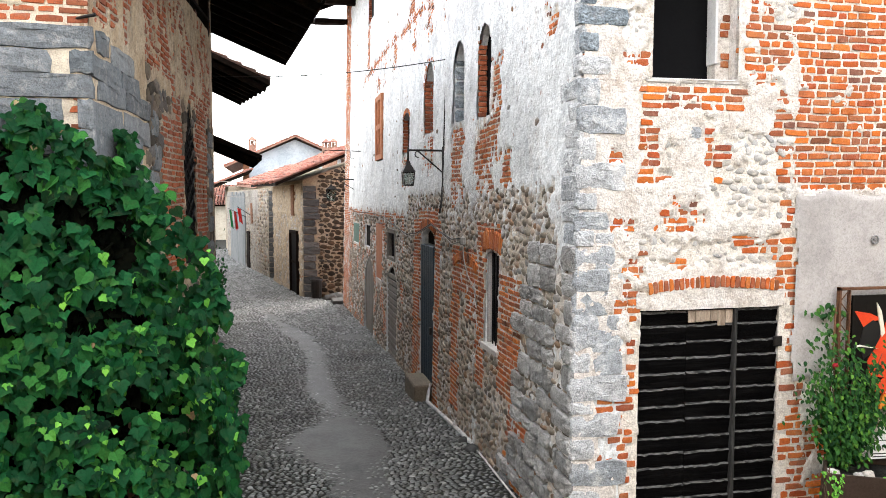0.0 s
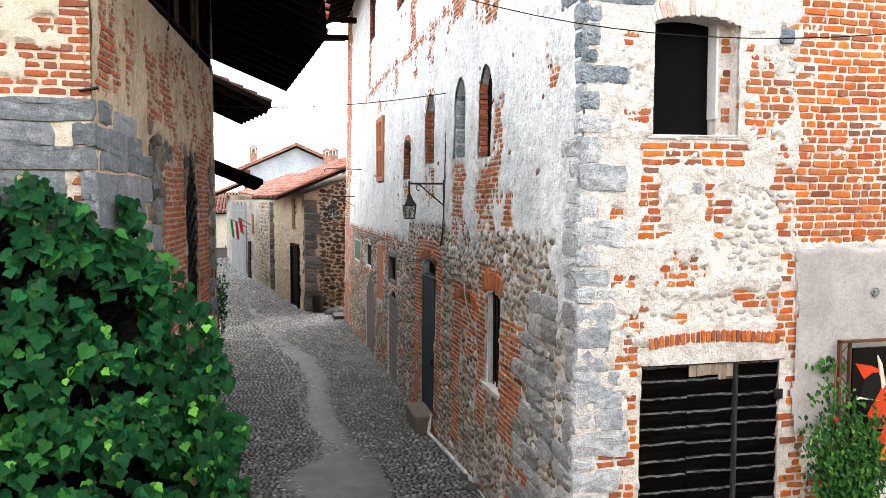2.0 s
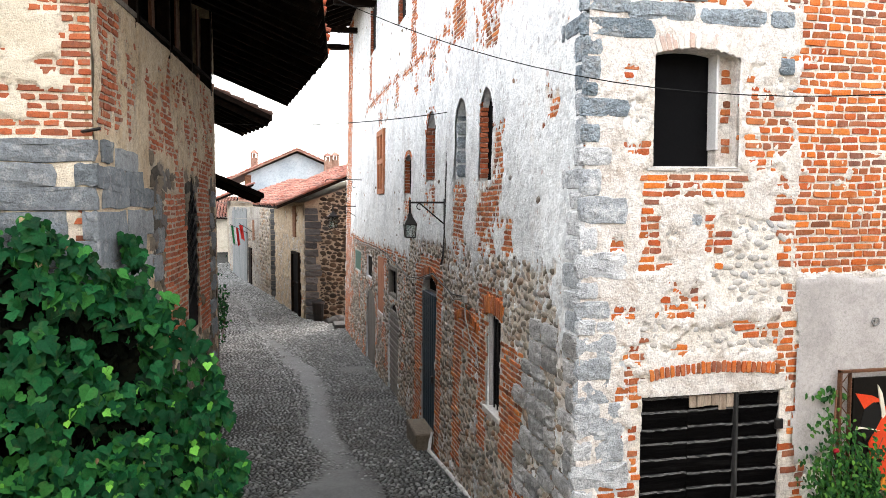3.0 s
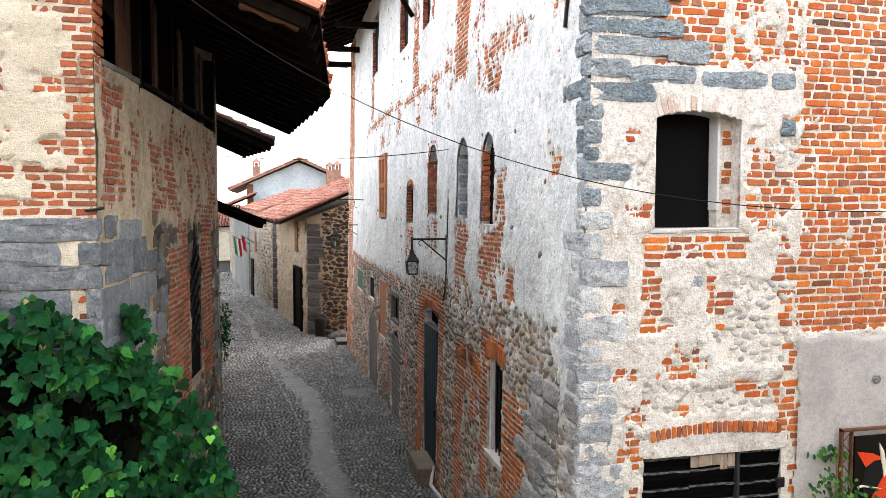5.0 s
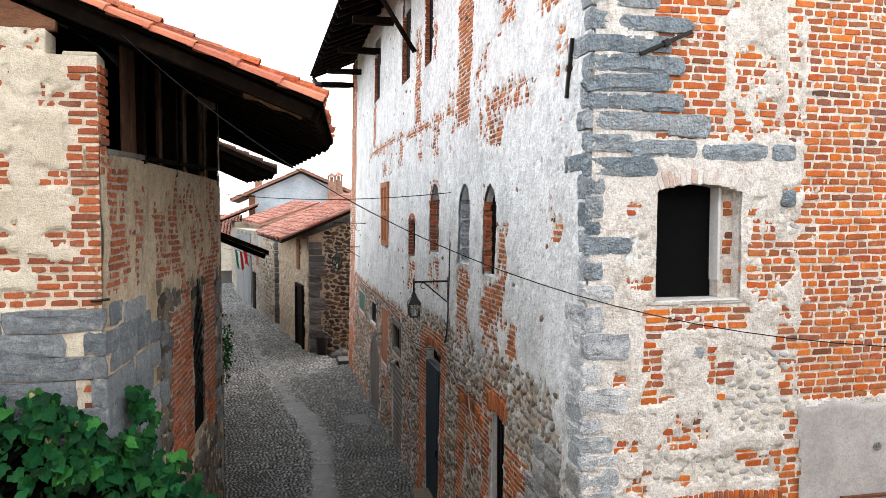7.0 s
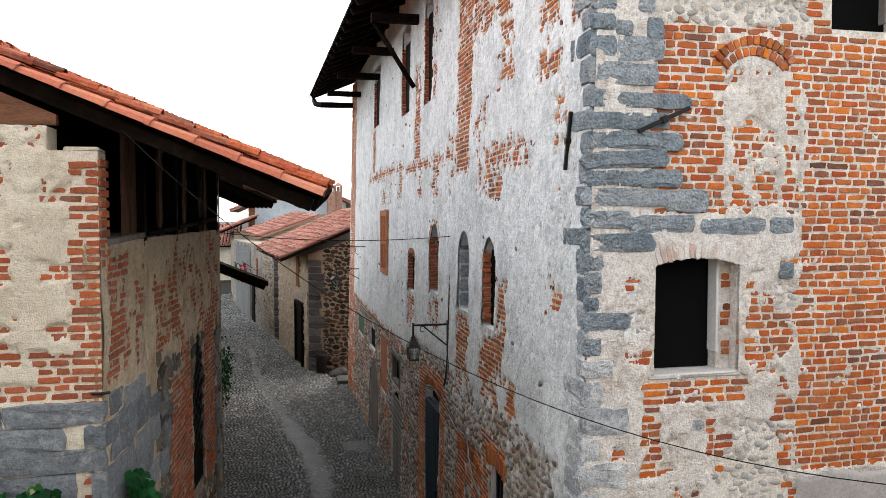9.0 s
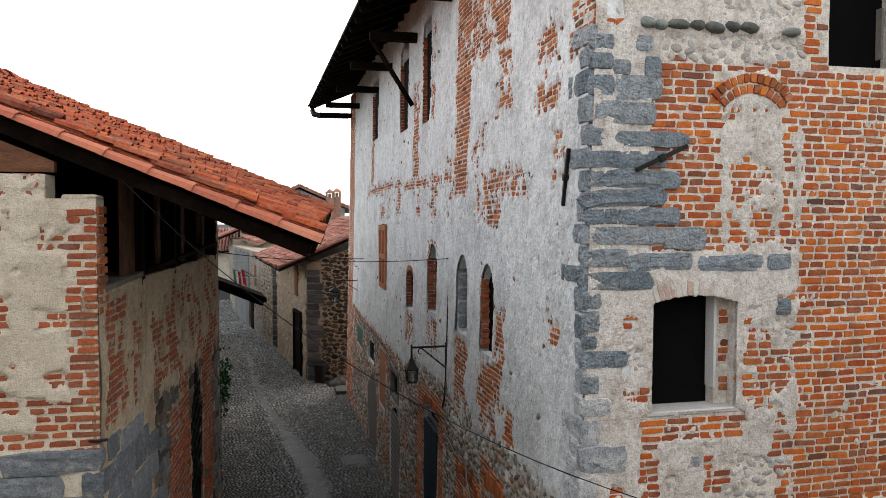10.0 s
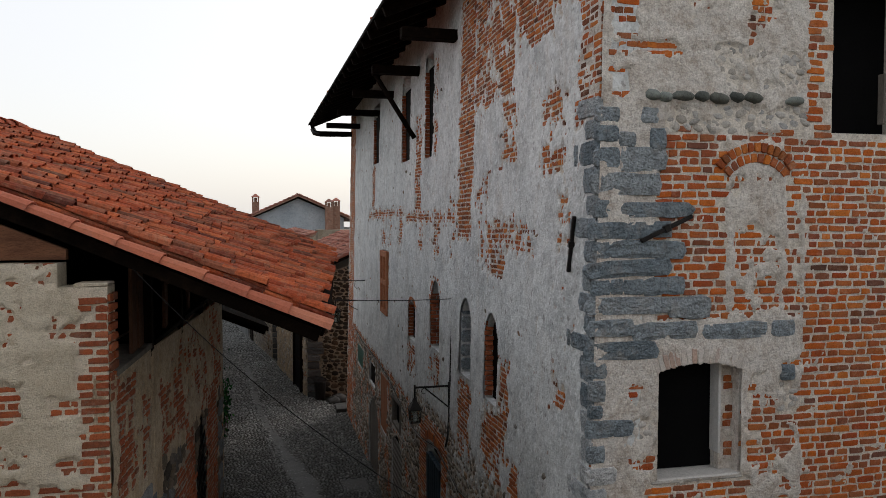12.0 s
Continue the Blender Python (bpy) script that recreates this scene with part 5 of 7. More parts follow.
def tall_house_roof():
    """Plain walls that close the house, its roof with deep dark eaves on rafters."""
    box("back_wall", (8.15, FY + 0.02, -0.5), (8.5, 27, 10.0), "alley_plaster", tall_house, bevel=0)
    box("far_wall", (CX + 0.2, 26.6, -1.3), (8.15, 27.0, 10.0), "dusty_brick", tall_house, bevel=0)
    box("upper_floor", (CX + 0.6, FY + 0.5, 6.2), (8.1, 26.5, 6.35), "dark_wood", tall_house, bevel=0)
    # far roof, from the eave up to the right
    bm = bmesh.new()
    e0, e1 = Vector((1.45, 10.6, 9.3)), Vector((1.09, 27.6, 9.64))
    up = Vector((1, 0, 0.42))
    for t0, t1 in ((0.0, 0.06),):
        vs = [bm.verts.new(p + Vector((0, 0, z))) for z in (t0, t1) for p in (e0, e1, e1 + up * 7.5, e0 + up * 7.5)]
        for f in ((3, 2, 1, 0), (4, 5, 6, 7), (0, 1, 5, 4), (1, 2, 6, 5), (2, 3, 7, 6), (3, 0, 4, 7)):
            bm.faces.new([vs[i] for i in f])
    # boards and rafters carry the soffit shade in their near-black colour
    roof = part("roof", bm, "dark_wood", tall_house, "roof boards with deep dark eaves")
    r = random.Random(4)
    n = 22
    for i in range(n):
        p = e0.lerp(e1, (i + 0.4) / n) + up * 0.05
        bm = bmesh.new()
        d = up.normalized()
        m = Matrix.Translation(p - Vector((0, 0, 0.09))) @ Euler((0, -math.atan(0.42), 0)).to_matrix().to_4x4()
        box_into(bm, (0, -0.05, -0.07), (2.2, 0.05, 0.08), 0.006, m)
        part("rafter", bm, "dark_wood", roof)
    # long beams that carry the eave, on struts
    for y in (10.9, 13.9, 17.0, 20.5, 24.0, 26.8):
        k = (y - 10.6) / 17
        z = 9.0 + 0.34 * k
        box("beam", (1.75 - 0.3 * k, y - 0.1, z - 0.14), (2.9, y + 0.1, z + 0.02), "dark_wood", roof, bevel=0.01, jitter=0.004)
    tube("strut", [(2.52, 14.0, 7.75), (1.75, 14.0, 8.95)], 0.05, "dark_wood", roof, sides=5)
    # tiles along the eave and the near verge
    lay_tiles(roof, e0 + up * 0.2 + Vector((0, 0, 0.06)), e1 + up * 0.2 + Vector((0, 0, 0.06)), up, 4, "tile", 0.19, near=None, rows_label="old terracotta tiles along the eave")
    # roof of the nearer, higher part
    bm = bmesh.new()
    vs = [bm.verts.new(v) for v in ((1.9, 5.2, 9.62), (1.9, 10.55, 9.62), (8.7, 10.55, 12.3), (8.7, 5.2, 12.3))]
    top = [bm.verts.new(v.co + Vector((0, 0, 0.12))) for v in vs]
    bm.faces.new(vs[::-1])
    bm.faces.new(top)
    for i in range(4):
        bm.faces.new((vs[i], vs[(i + 1) % 4], top[(i + 1) % 4], top[i]))
    part("roof", bm, "dark_wood", tall_house)
    # gutter spout at the far corner
    tube("gutter_pipe", [(1.25, 27.45, 9.5), (1.3, 27.3, 9.35), (1.5, 27.2, 9.3), (2.5, 27.1, 9.3)], 0.1, "iron", tall_house, "black downpipe elbow under the eave", sides=8)


def tile_template(rnd):
    """A half-round clay tile: x across, y up the slope, z up; one long, one wide."""
    vs, loops, totals, seg = [], [], [], 5
    for y, k in ((0.0, 1.0), (1.0, 0.78)):
        for thick in (0.0, 0.16):
            for j in range(seg + 1):
                q = math.pi * j / seg
                rad = (0.5 - thick * 0.5) * k
                vs.append((-math.cos(q) * rad, y, math.sin(q) * rad * 0.85 + rnd.uniform(-0.01, 0.01)))
    n = seg + 1
    for j in range(seg):
        loops += [j, j + 1, 2 * n + j + 1, 2 * n + j]
        loops += [n + j, 3 * n + j, 3 * n + j + 1, n + j + 1]
        loops += [j, n + j, n + j + 1, j + 1]
        totals += [4, 4, 4]
    return np.array(vs), np.array(loops), np.array(totals)


TILES = [tile_template(rng) for _ in range(6)]


def lay_tiles(parent, e0, e1, up, rows, mat, spacing, near=None, rows_label="", exposure=0.3, seed=1):
    """Rows of half-round tiles from the eave e0 to e1 up the slope, covers over channels."""
    r = random.Random(seed)
    along = e1 - e0
    n = int(along.length / spacing)
    u = up.normalized()
    a = along.normalized()
    nrm = a.cross(u).normalized()
    if nrm.z < 0:
        nrm = -nrm
    poses = []
    for i in range(n):
        base = e0 + a * (spacing * (i + 0.5))
        off = r.uniform(-0.07, 0.07)
        for k in range(rows):
            for cover in (0, 1):
                p = base + u * (k * exposure + off + r.uniform(-0.03, 0.03)) + a * (spacing * 0.5 * cover + r.uniform(-0.01, 0.01))
                m = Matrix.Identity(4)
                yaw = r.uniform(-0.035, 0.035)
                xa = (a + u * yaw).normalized()
                ya = (u - a * yaw - nrm * (0.1 if cover else 0.02)).normalized()
                z = nrm if cover else -nrm
                m.col[0].xyz, m.col[1].xyz, m.col[2].xyz = xa * spacing * (0.66 if cover else 0.95) * r.uniform(0.9, 1.06), ya * (exposure * 1.3 * r.uniform(0.8, 1.12)), z * spacing * 0.8
                m.col[3].xyz = p + nrm * (0.07 + r.uniform(-0.012, 0.012) if cover else 0.045) * spacing / 0.18
                poses.append(m)
    lay("roof_tile", TILES, poses, mat, parent, near, smooth=False, label=rows_label)


tall_house_roof()


# ---- the low house with the loft, on the other side of the lane ----
loft_house = thing("loft_house", (-2.6, 10.0, -0.2), "low stone and brick house with cream plaster and a tiled roof", "house")
LX = -1.19
lfront = Wall((LX, 5.35), (-4.6, 5.35), (0, -1))
lside = Wall((LX, 5.35), (-0.82, 10.4), (1, 0))
lfar = Wall((-0.82, 10.4), (-1.2, 15.4), (1, 0))
LF_BRICK = [(-0.05, 0.2, 4.05, 5.76, 1.1), (0.0, 0.42, 4.05, 4.4, 1.0), (0.25, 0.95, 4.05, 4.2, 0.95), (0.1, 0.32, 4.42, 4.6, 0.75), (0.1, 0.4, 4.84, 5.02, 0.9), (0.1, 0.4, 5.34, 5.6, 0.8), (0.5, 0.9, 4.84, 5.12, 0.8),
            (0.55, 0.8, 5.2, 5.35, 0.5), (0.0, 0.25, 5.6, 5.76, 0.7), (0.5, 0.95, 4.3, 4.46, 0.8), (0.05, 0.2, 3.35, 3.8, 0.6), (0.5, 1.2, 3.2, 3.9, 0.3), (0.3, 1.4, 5.72, 5.95, 0.6), (0.75, 3.4, 4.2, 5.6, 0.36), (0.45, 0.8, 4.5, 4.75, 0.45), (0.35, 0.7, 5.2, 5.7, 0.4)]
lf_wall = masonry(lfront, loft_house, "front_wall", (0.0, -0.3), (3.4, 5.9), "cream_plaster", LF_BRICK, [], [(-0.1, 0.31, 5.74, 6.2, 0.0)], 61, step=0.016, fleck=0.08, level=0.014, brick_size=(0.2, 0.058), brick_mat="old_brick", near=lambda p: True, thick=0.24, patch=(1.5, 1.3),
                  sharp=0.8, label="gable wall of cream plaster over brick")
LS_BRICK = [(0.14, 0.75, 4.1, 5.08, 0.78), (0.8, 1.15, 4.08, 4.9, 0.5), (1.4, 1.95, 4.05, 4.75, 0.66), (1.95, 2.5, 4.05, 5.0, 0.55), (2.3, 5.0, 3.9, 5.1, 0.5), (2.02, 3.19, 2.0, 3.78, 1.15), (2.5, 3.25, 3.65, 4.05, 0.9),
            (3.84, 4.7, 2.0, 4.05, 1.1)]
LS_COBBLE = [(1.5, 5.1, -0.5, 4.02, 0.85), (0.0, 1.6, -0.3, 2.6, 0.6)]
SLIT = (3.19, 3.84, 2.2, 3.98, 0.6)
ls_wall = masonry(lside, loft_house, "side_wall", (0.0, -0.6), (lside.length, 5.12), "beige_plaster", LS_BRICK, LS_COBBLE, [SLIT], 67, step=0.02, fleck=0.06, brick_size=(0.2, 0.058), cobble_size=(0.19, 0.12), cobble_mat="dark_rubble", cobble_shapes=BLOCKS, brick_mat="old_brick", fade=0.2, patch=(1.2, 1.6),
                  near=lambda p: True, near_cobble=lambda p: p.z > 2.2, label="side wall of beige plaster, brick and rubble")
masonry(lfar, loft_house, "far_side_wall", (0.0, -1.0), (lfar.length, 6.4), "ochre_plaster", [(0, 5, -1, 5.2, 0.4)], [(0, 5, -1, 4, 0.5)], [], 71, step=0.06, label="")
arch_fill(lside, loft_house, SLIT, "beige_plaster", 0.3)


def prism(name, pts, z0, z1, mat, parent, label=""):
    """An upright block over a plan, its top heights given point by point or once."""
    bm = bmesh.new()
    z1 = z1 if isinstance(z1, (list, tuple)) else [z1] * len(pts)
    lo = [bm.verts.new((x, y, z0)) for x, y in pts]
    hi = [bm.verts.new((x, y, z)) for (x, y), z in zip(pts, z1)]
    n = len(pts)
    bm.faces.new(lo[::-1])
    bm.faces.new(hi)
    for i in range(n):
        bm.faces.new((lo[i], lo[(i + 1) % n], hi[(i + 1) % n], hi[i]))
    bmesh.ops.recalc_face_normals(bm, faces=bm.faces)
    return part(name, bm, mat, parent, label)


def loft_quoins():
    """Hewn slabs round the corner below the brickwork, course by course."""
    r = random.Random(15)
    poses = []
    for z0, z1, first, gap, back in ((3.9, 4.04, 0.62, 0.0, (0.14, 0.4, 0.44, 1.07)), (3.745, 3.885, 0.13, 0.1, (0.0, 0.68, 0.7, 1.24)), (3.59, 3.735, 1.0, 0.0, (0.13, 0.8, 0.82, 1.6)), (3.38, 3.565, 0.09, 0.08, (0.0, 0.72, 0.75, 1.55)),
                                     (3.2, 3.37, 0.5, 0.0, (0.0, 0.6, 0.62, 1.3)), (3.0, 3.19, 0.7, 0.02, (0.0, 0.75, 0.77, 1.5)), (2.8, 2.99, 0.45, 0.0, (0.0, 0.5, 0.52, 1.35)), (2.6, 2.79, 0.7, 0.02, (0.0, 0.7, 0.72, 1.5))):
        s, w = 0.0, first
        while s < 2.4:
            poses.append((lfront, s + w / 2 - (0.024 if s == 0.0 else 0.012), (z0 + z1) / 2, w + (0.016 if s == 0.0 else -0.008), z1 - z0))
            s += w + (gap if s == 0.0 else 0.012)
            w = r.uniform(0.4, 0.95)
        for a, b in (back[:2], back[2:]):
            dz = r.uniform(-0.015, 0.015)
            poses.append((lside, (a + b) / 2, (z0 + z1) / 2 + dz, b - a, (z1 - z0) * 1.04))
    lay("stone_block", SLABS, [w.place(s, v, a * 1.02, b * 1.1, 0.03, 0.008 if w is lfront else -0.002, r.uniform(-0.008, 0.008)) for w, s, v, a, b in poses], "slab", lf_wall, near=lambda p: True)
    rough = [lside.place(s, v, r.uniform(0.25, 0.4), r.uniform(0.18, 0.26), 0.03, -0.004, r.uniform(-0.05, 0.05)) for s, v in ((4.85, 2.0), (4.8, 2.3), (4.87, 2.6), (4.8, 2.85), (4.86, 3.15), (4.8, 3.42), (4.86, 3.7), (1.75, 3.6), (1.85, 3.3), (1.75, 3.05), (4.85, 1.6), (4.8, 1.2))]
    lay("stone_block", BLOCKS, rough, "slab", ls_wall, near=lambda p: True)


loft_quoins()


def loft():
    """Open loft under the eaves: sill, posts, boards; grille in the slit window; plain walls behind."""
    sill = []
    for s0, s1 in ((0.15, 1.14), (1.26, 2.39), (2.51, 3.54), (3.66, 4.9)):
        m = Matrix.Identity(4)
        a, b = lside.at(s0, 5.115 + 0.03 * s0, 0.0), lside.at(s1, 5.115 + 0.03 * s1, 0.0)
        bm = bmesh.new()
        ring = []
        for p in (a, b):
            ring.append([bm.verts.new(p + lside.n * h + Vector((0, 0, z))) for h, z in ((0.02, -0.02), (0.02, 0.02), (-0.3, 0.02), (-0.3, -0.02))])
        for i in range(4):
            bm.faces.new((ring[0][i], ring[1][i], ring[1][(i + 1) % 4], ring[0][(i + 1) % 4]))
        bm.faces.new(ring[0][::-1])
        bm.faces.new(ring[1])
        part("loft_sill", bm, "grey_wood" if s0 < 1 else "dark_wood", loft_house, "weathered grey timber sill")
    for s in (1.2, 2.45, 3.6, 4.95):
        p = lside.at(s, 0, -0.05)
        box("loft_post", (p.x - 0.06, p.y - 0.06, 5.05), (p.x + 0.06, p.y + 0.06, 6.05), "dark_wood", loft_house, "timber post of the open loft", bevel=0.008, jitter=0.004)
        q = lside.at(s, 0, 0.012)
        if s < 2:
            box("plaster_strip", (q.x - 0.02, q.y - 0.05, 4.1), (q.x + 0.01, q.y + 0.035, 5.1), "beige_plaster", loft_house, bevel=0.006)
    for s, count in ((0.72, 2), (1.85, 1), (2.95, 1), (4.2, 1)):
        for i in range(count):
            p0 = lside.at(s + i * 0.205, 0, -0.04)
            box("loft_board", (p0.x - 0.012, p0.y, 5.0), (p0.x + 0.012, p0.y + 0.2, 6.0), "loft_wood", loft_house, "brown upright board closing part of the loft", bevel=0.004, jitter=0.004)
    # added dark sheet: shuts out the sky so the loft inside stays black
    prism("loft_back", [(-2.34, 5.8), (-2.3, 5.8), (-2.3, 10.4), (-2.3, 15.1), (-2.34, 15.1), (-2.34, 10.4)], 4.9, [6.48, 6.45, 6.86, 6.72, 6.74, 6.88], "dark_wood", loft_house, "added dark sheet that keeps the loft black inside")
    bm = bmesh.new()
    box_into(bm, (-0.36, -0.95, -0.02), (0.36, 0.95, 0.0), 0, lside.place(3.515, 3.1, 1, 1, 1, -0.024))
    grille = part("window", bm, "black_panel", loft_house, "pointed slit window with an iron lattice")
    for i in range(-1, 9):
        for sg in (-1, 1):
            z = 2.5 + i * 0.17
            a, b = lside.at(3.22, z if sg > 0 else z + 0.34, -0.012), lside.at(3.81, z + 0.34 if sg > 0 else z, -0.012)
            if z > 2.45 and z + 0.3 < 3.95:
                tube("bar", [a, b], 0.011, "iron", grille, sides=4)
    for x, y0, y1 in ((-4.6, 5.4, 15.4),):
        box("back_wall", (x - 0.4, y0, -0.3), (x, y1, 7.0), "ochre_plaster", loft_house, bevel=0)
    bm = bmesh.new()
    end = [(-1.22, -0.6), (-1.22, 6.3), (-3.9, 7.38), (-4.6, 7.1), (-4.6, -0.6)]
    rings = [[bm.verts.new((x, y, z)) for x, z in end] for y in (15.1, 15.42)]
    bm.faces.new(rings[0])
    bm.faces.new(rings[1][::-1])
    for i in range(5):
        bm.faces.new((rings[0][i], rings[1][i], rings[1][(i + 1) % 5], rings[0][(i + 1) % 5]))
    bmesh.ops.recalc_face_normals(bm, faces=bm.faces)
    part("far_wall", bm, "ochre_plaster", loft_house)
    r = random.Random(19)
    poses, z, k = [], 4.98, 0
    while z < 5.68:
        for s, w in (((0.11, 0.2),) if k % 2 else ((0.05, 0.1), (0.16, 0.1))):
            poses.append(lside.place(s + 0.005, z, w - 0.016, 0.052, 0.016, -0.002, r.uniform(-0.02, 0.02)))
        z += 0.068
        k += 1
    lay("brick", BRICKS, poses, "old_brick", ls_wall, near=lambda p: True)
    box("loft_floor", (-4.6, 5.8, 4.85), (-1.6, 15.1, 4.95), "dark_wood", loft_house, bevel=0)
    tube("iron_spike", [(-1.28, 5.37, 4.10), (-1.2, 5.32, 4.108), (-1.13, 5.3, 4.12)], 0.011, "iron", loft_house, "short iron spike driven into the corner")
    # top of the gable wall
    box("wall_cap", (-1.4, 5.36, 5.735), (-1.185, 5.6, 5.765), "cream_plaster", loft_house, "ragged mortar cap", bevel=0.01, jitter=0.006)
    bm = bmesh.new()
    sides = [[bm.verts.new((x, y, z)) for x, z in ((-4.0, 5.92), (-1.47, 5.92), (-1.47, 5.99), (-2.6, 6.46), (-4.0, 6.9))] for y in (5.47, 5.53)]
    bm.faces.new(sides[0])
    bm.faces.new(sides[1][::-1])
    for i in range(5):
        bm.faces.new((sides[0][i], sides[1][i], sides[1][(i + 1) % 5], sides[0][(i + 1) % 5]))
    bmesh.ops.recalc_face_normals(bm, faces=bm.faces)
    part("gable_board", bm, "brown_wood", loft_house, "rough brown boards closing the gable under the verge")


loft()


def loft_roof():
    up1, up2 = Vector((-1, 0.14, 0.415)), Vector((-1, -0.08, 0.41))
    E0, E1, E2 = Vector((0.29, 5.2, 5.46)), Vector((0.72, 10.4, 5.68)), Vector((0.28, 15.4, 5.72))
    run = 3.97
    roof = None
    for n, (a, b, up) in enumerate(((E0, E1, up1), (E1, E2, up2))):
        bm = bmesh.new()
        lower = [p + q for q in (Vector((0, 0, -0.035)), Vector((0, 0, 0.0))) for p in (a, b, b + (up if n else Vector((-1, 0.0, 0.41))) * run, a + (up if not n else Vector((-1, 0.0, 0.41))) * run)]
        vs = [bm.verts.new(p) for p in lower]
        for f in ((0, 1, 2, 3), (7, 6, 5, 4), (0, 4, 5, 1), (1, 5, 6, 2), (2, 6, 7, 3), (3, 7, 4, 0)):
            bm.faces.new([vs[i] for i in f])
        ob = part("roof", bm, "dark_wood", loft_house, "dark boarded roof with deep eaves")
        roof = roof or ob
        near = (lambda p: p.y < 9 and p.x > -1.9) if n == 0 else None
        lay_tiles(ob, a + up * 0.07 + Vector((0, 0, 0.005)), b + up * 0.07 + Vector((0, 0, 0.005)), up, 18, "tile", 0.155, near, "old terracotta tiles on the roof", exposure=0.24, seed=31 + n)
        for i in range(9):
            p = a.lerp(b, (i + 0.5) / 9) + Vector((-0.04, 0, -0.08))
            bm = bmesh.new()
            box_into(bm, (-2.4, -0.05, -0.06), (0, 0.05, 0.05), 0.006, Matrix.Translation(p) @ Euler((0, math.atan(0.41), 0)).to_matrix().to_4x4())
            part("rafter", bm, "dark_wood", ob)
    # the verge: one row of smooth tiles end to end, with a board below
    r = random.Random(8)
    d = up1.normalized()
    poses = []
    for k in range(15):
        p = E0 + d * (k * 0.305) + Vector((0.0, -0.06, -0.02))
        m = Matrix.Identity(4)
        x = Vector((0.14, 1, 0)).normalized()
        m.col[0].xyz, m.col[1].xyz, m.col[2].xyz, m.col[3].xyz = x * 0.19, (d + Vector((0, r.uniform(-0.03, 0.03), -0.03))) * 0.35, d.cross(x) * -0.15 if d.cross(x).z < 0 else d.cross(x) * 0.15, p
        poses.append(m)
    lay("verge_tile", TILES, poses, "verge_tile", roof, near=lambda p: True)
    bm = bmesh.new()
    box_into(bm, (-4.4, -0.03, -0.12), (-0.05, 0.03, -0.03), 0.006, Matrix.Translation(E0 + Vector((0, 0.02, -0.03))) @ Matrix.Rotation(math.atan2(-0.14, 1), 4, "Z") @ Euler((0, math.atan(0.415), 0)).to_matrix().to_4x4())
    part("verge_board", bm, "dark_wood", roof)
    # splintered plank end under the corner of the verge
    bm = bmesh.new()
    tube_into(bm, [(-0.24, 5.42, 5.53), (-0.14, 5.38, 5.505), (-0.04, 5.4, 5.45), (0.06, 5.37, 5.425), (0.15, 5.4, 5.375)], 0.032, 5, 0.02)
    part("plank_end", bm, "brown_wood", roof, "splintered brown plank end")
    # ridge
    poses = []
    for k in range(16):
        p = (E0 + up1 * run).lerp(E1 + Vector((-1, 0, 0.41)) * run, k / 16) + Vector((0, 0, 0.06))
        m = Matrix.Identity(4)
        y = (E1 - E0).normalized()
        m.col[0].xyz, m.col[1].xyz, m.col[2].xyz, m.col[3].xyz = Vector((1, 0, 0)) * 0.24, y * 0.42, Vector((0, 0, 0.2)), p
        poses.append(m)
    lay("ridge_tile", TILES, poses, "tile", roof, near=lambda p: True)


loft_roof()


# ---- further houses along the lane ----
def slope_roof(parent, e0, e1, up, thick, rows, mat, spacing, seed, exposure=0.35, label="tiled roof", boards="dark_wood"):
    bm = bmesh.new()
    top = up * (rows * exposure / up.length)
    vs = [bm.verts.new(p + Vector((0, 0, z))) for z in (-thick, 0) for p in (e0, e1, e1 + top, e0 + top)]
    for f in ((0, 1, 2, 3), (7, 6, 5, 4), (0, 4, 5, 1), (1, 5, 6, 2), (2, 6, 7, 3), (3, 7, 4, 0)):
        bm.faces.new([vs[i] for i in f])
    bmesh.ops.recalc_face_normals(bm, faces=bm.faces)
    ob = part("roof", bm, boards, parent, label)
    lay_tiles(ob, e0, e1, up, rows, mat, spacing, None, "faded terracotta tiles", exposure, seed)
    return ob


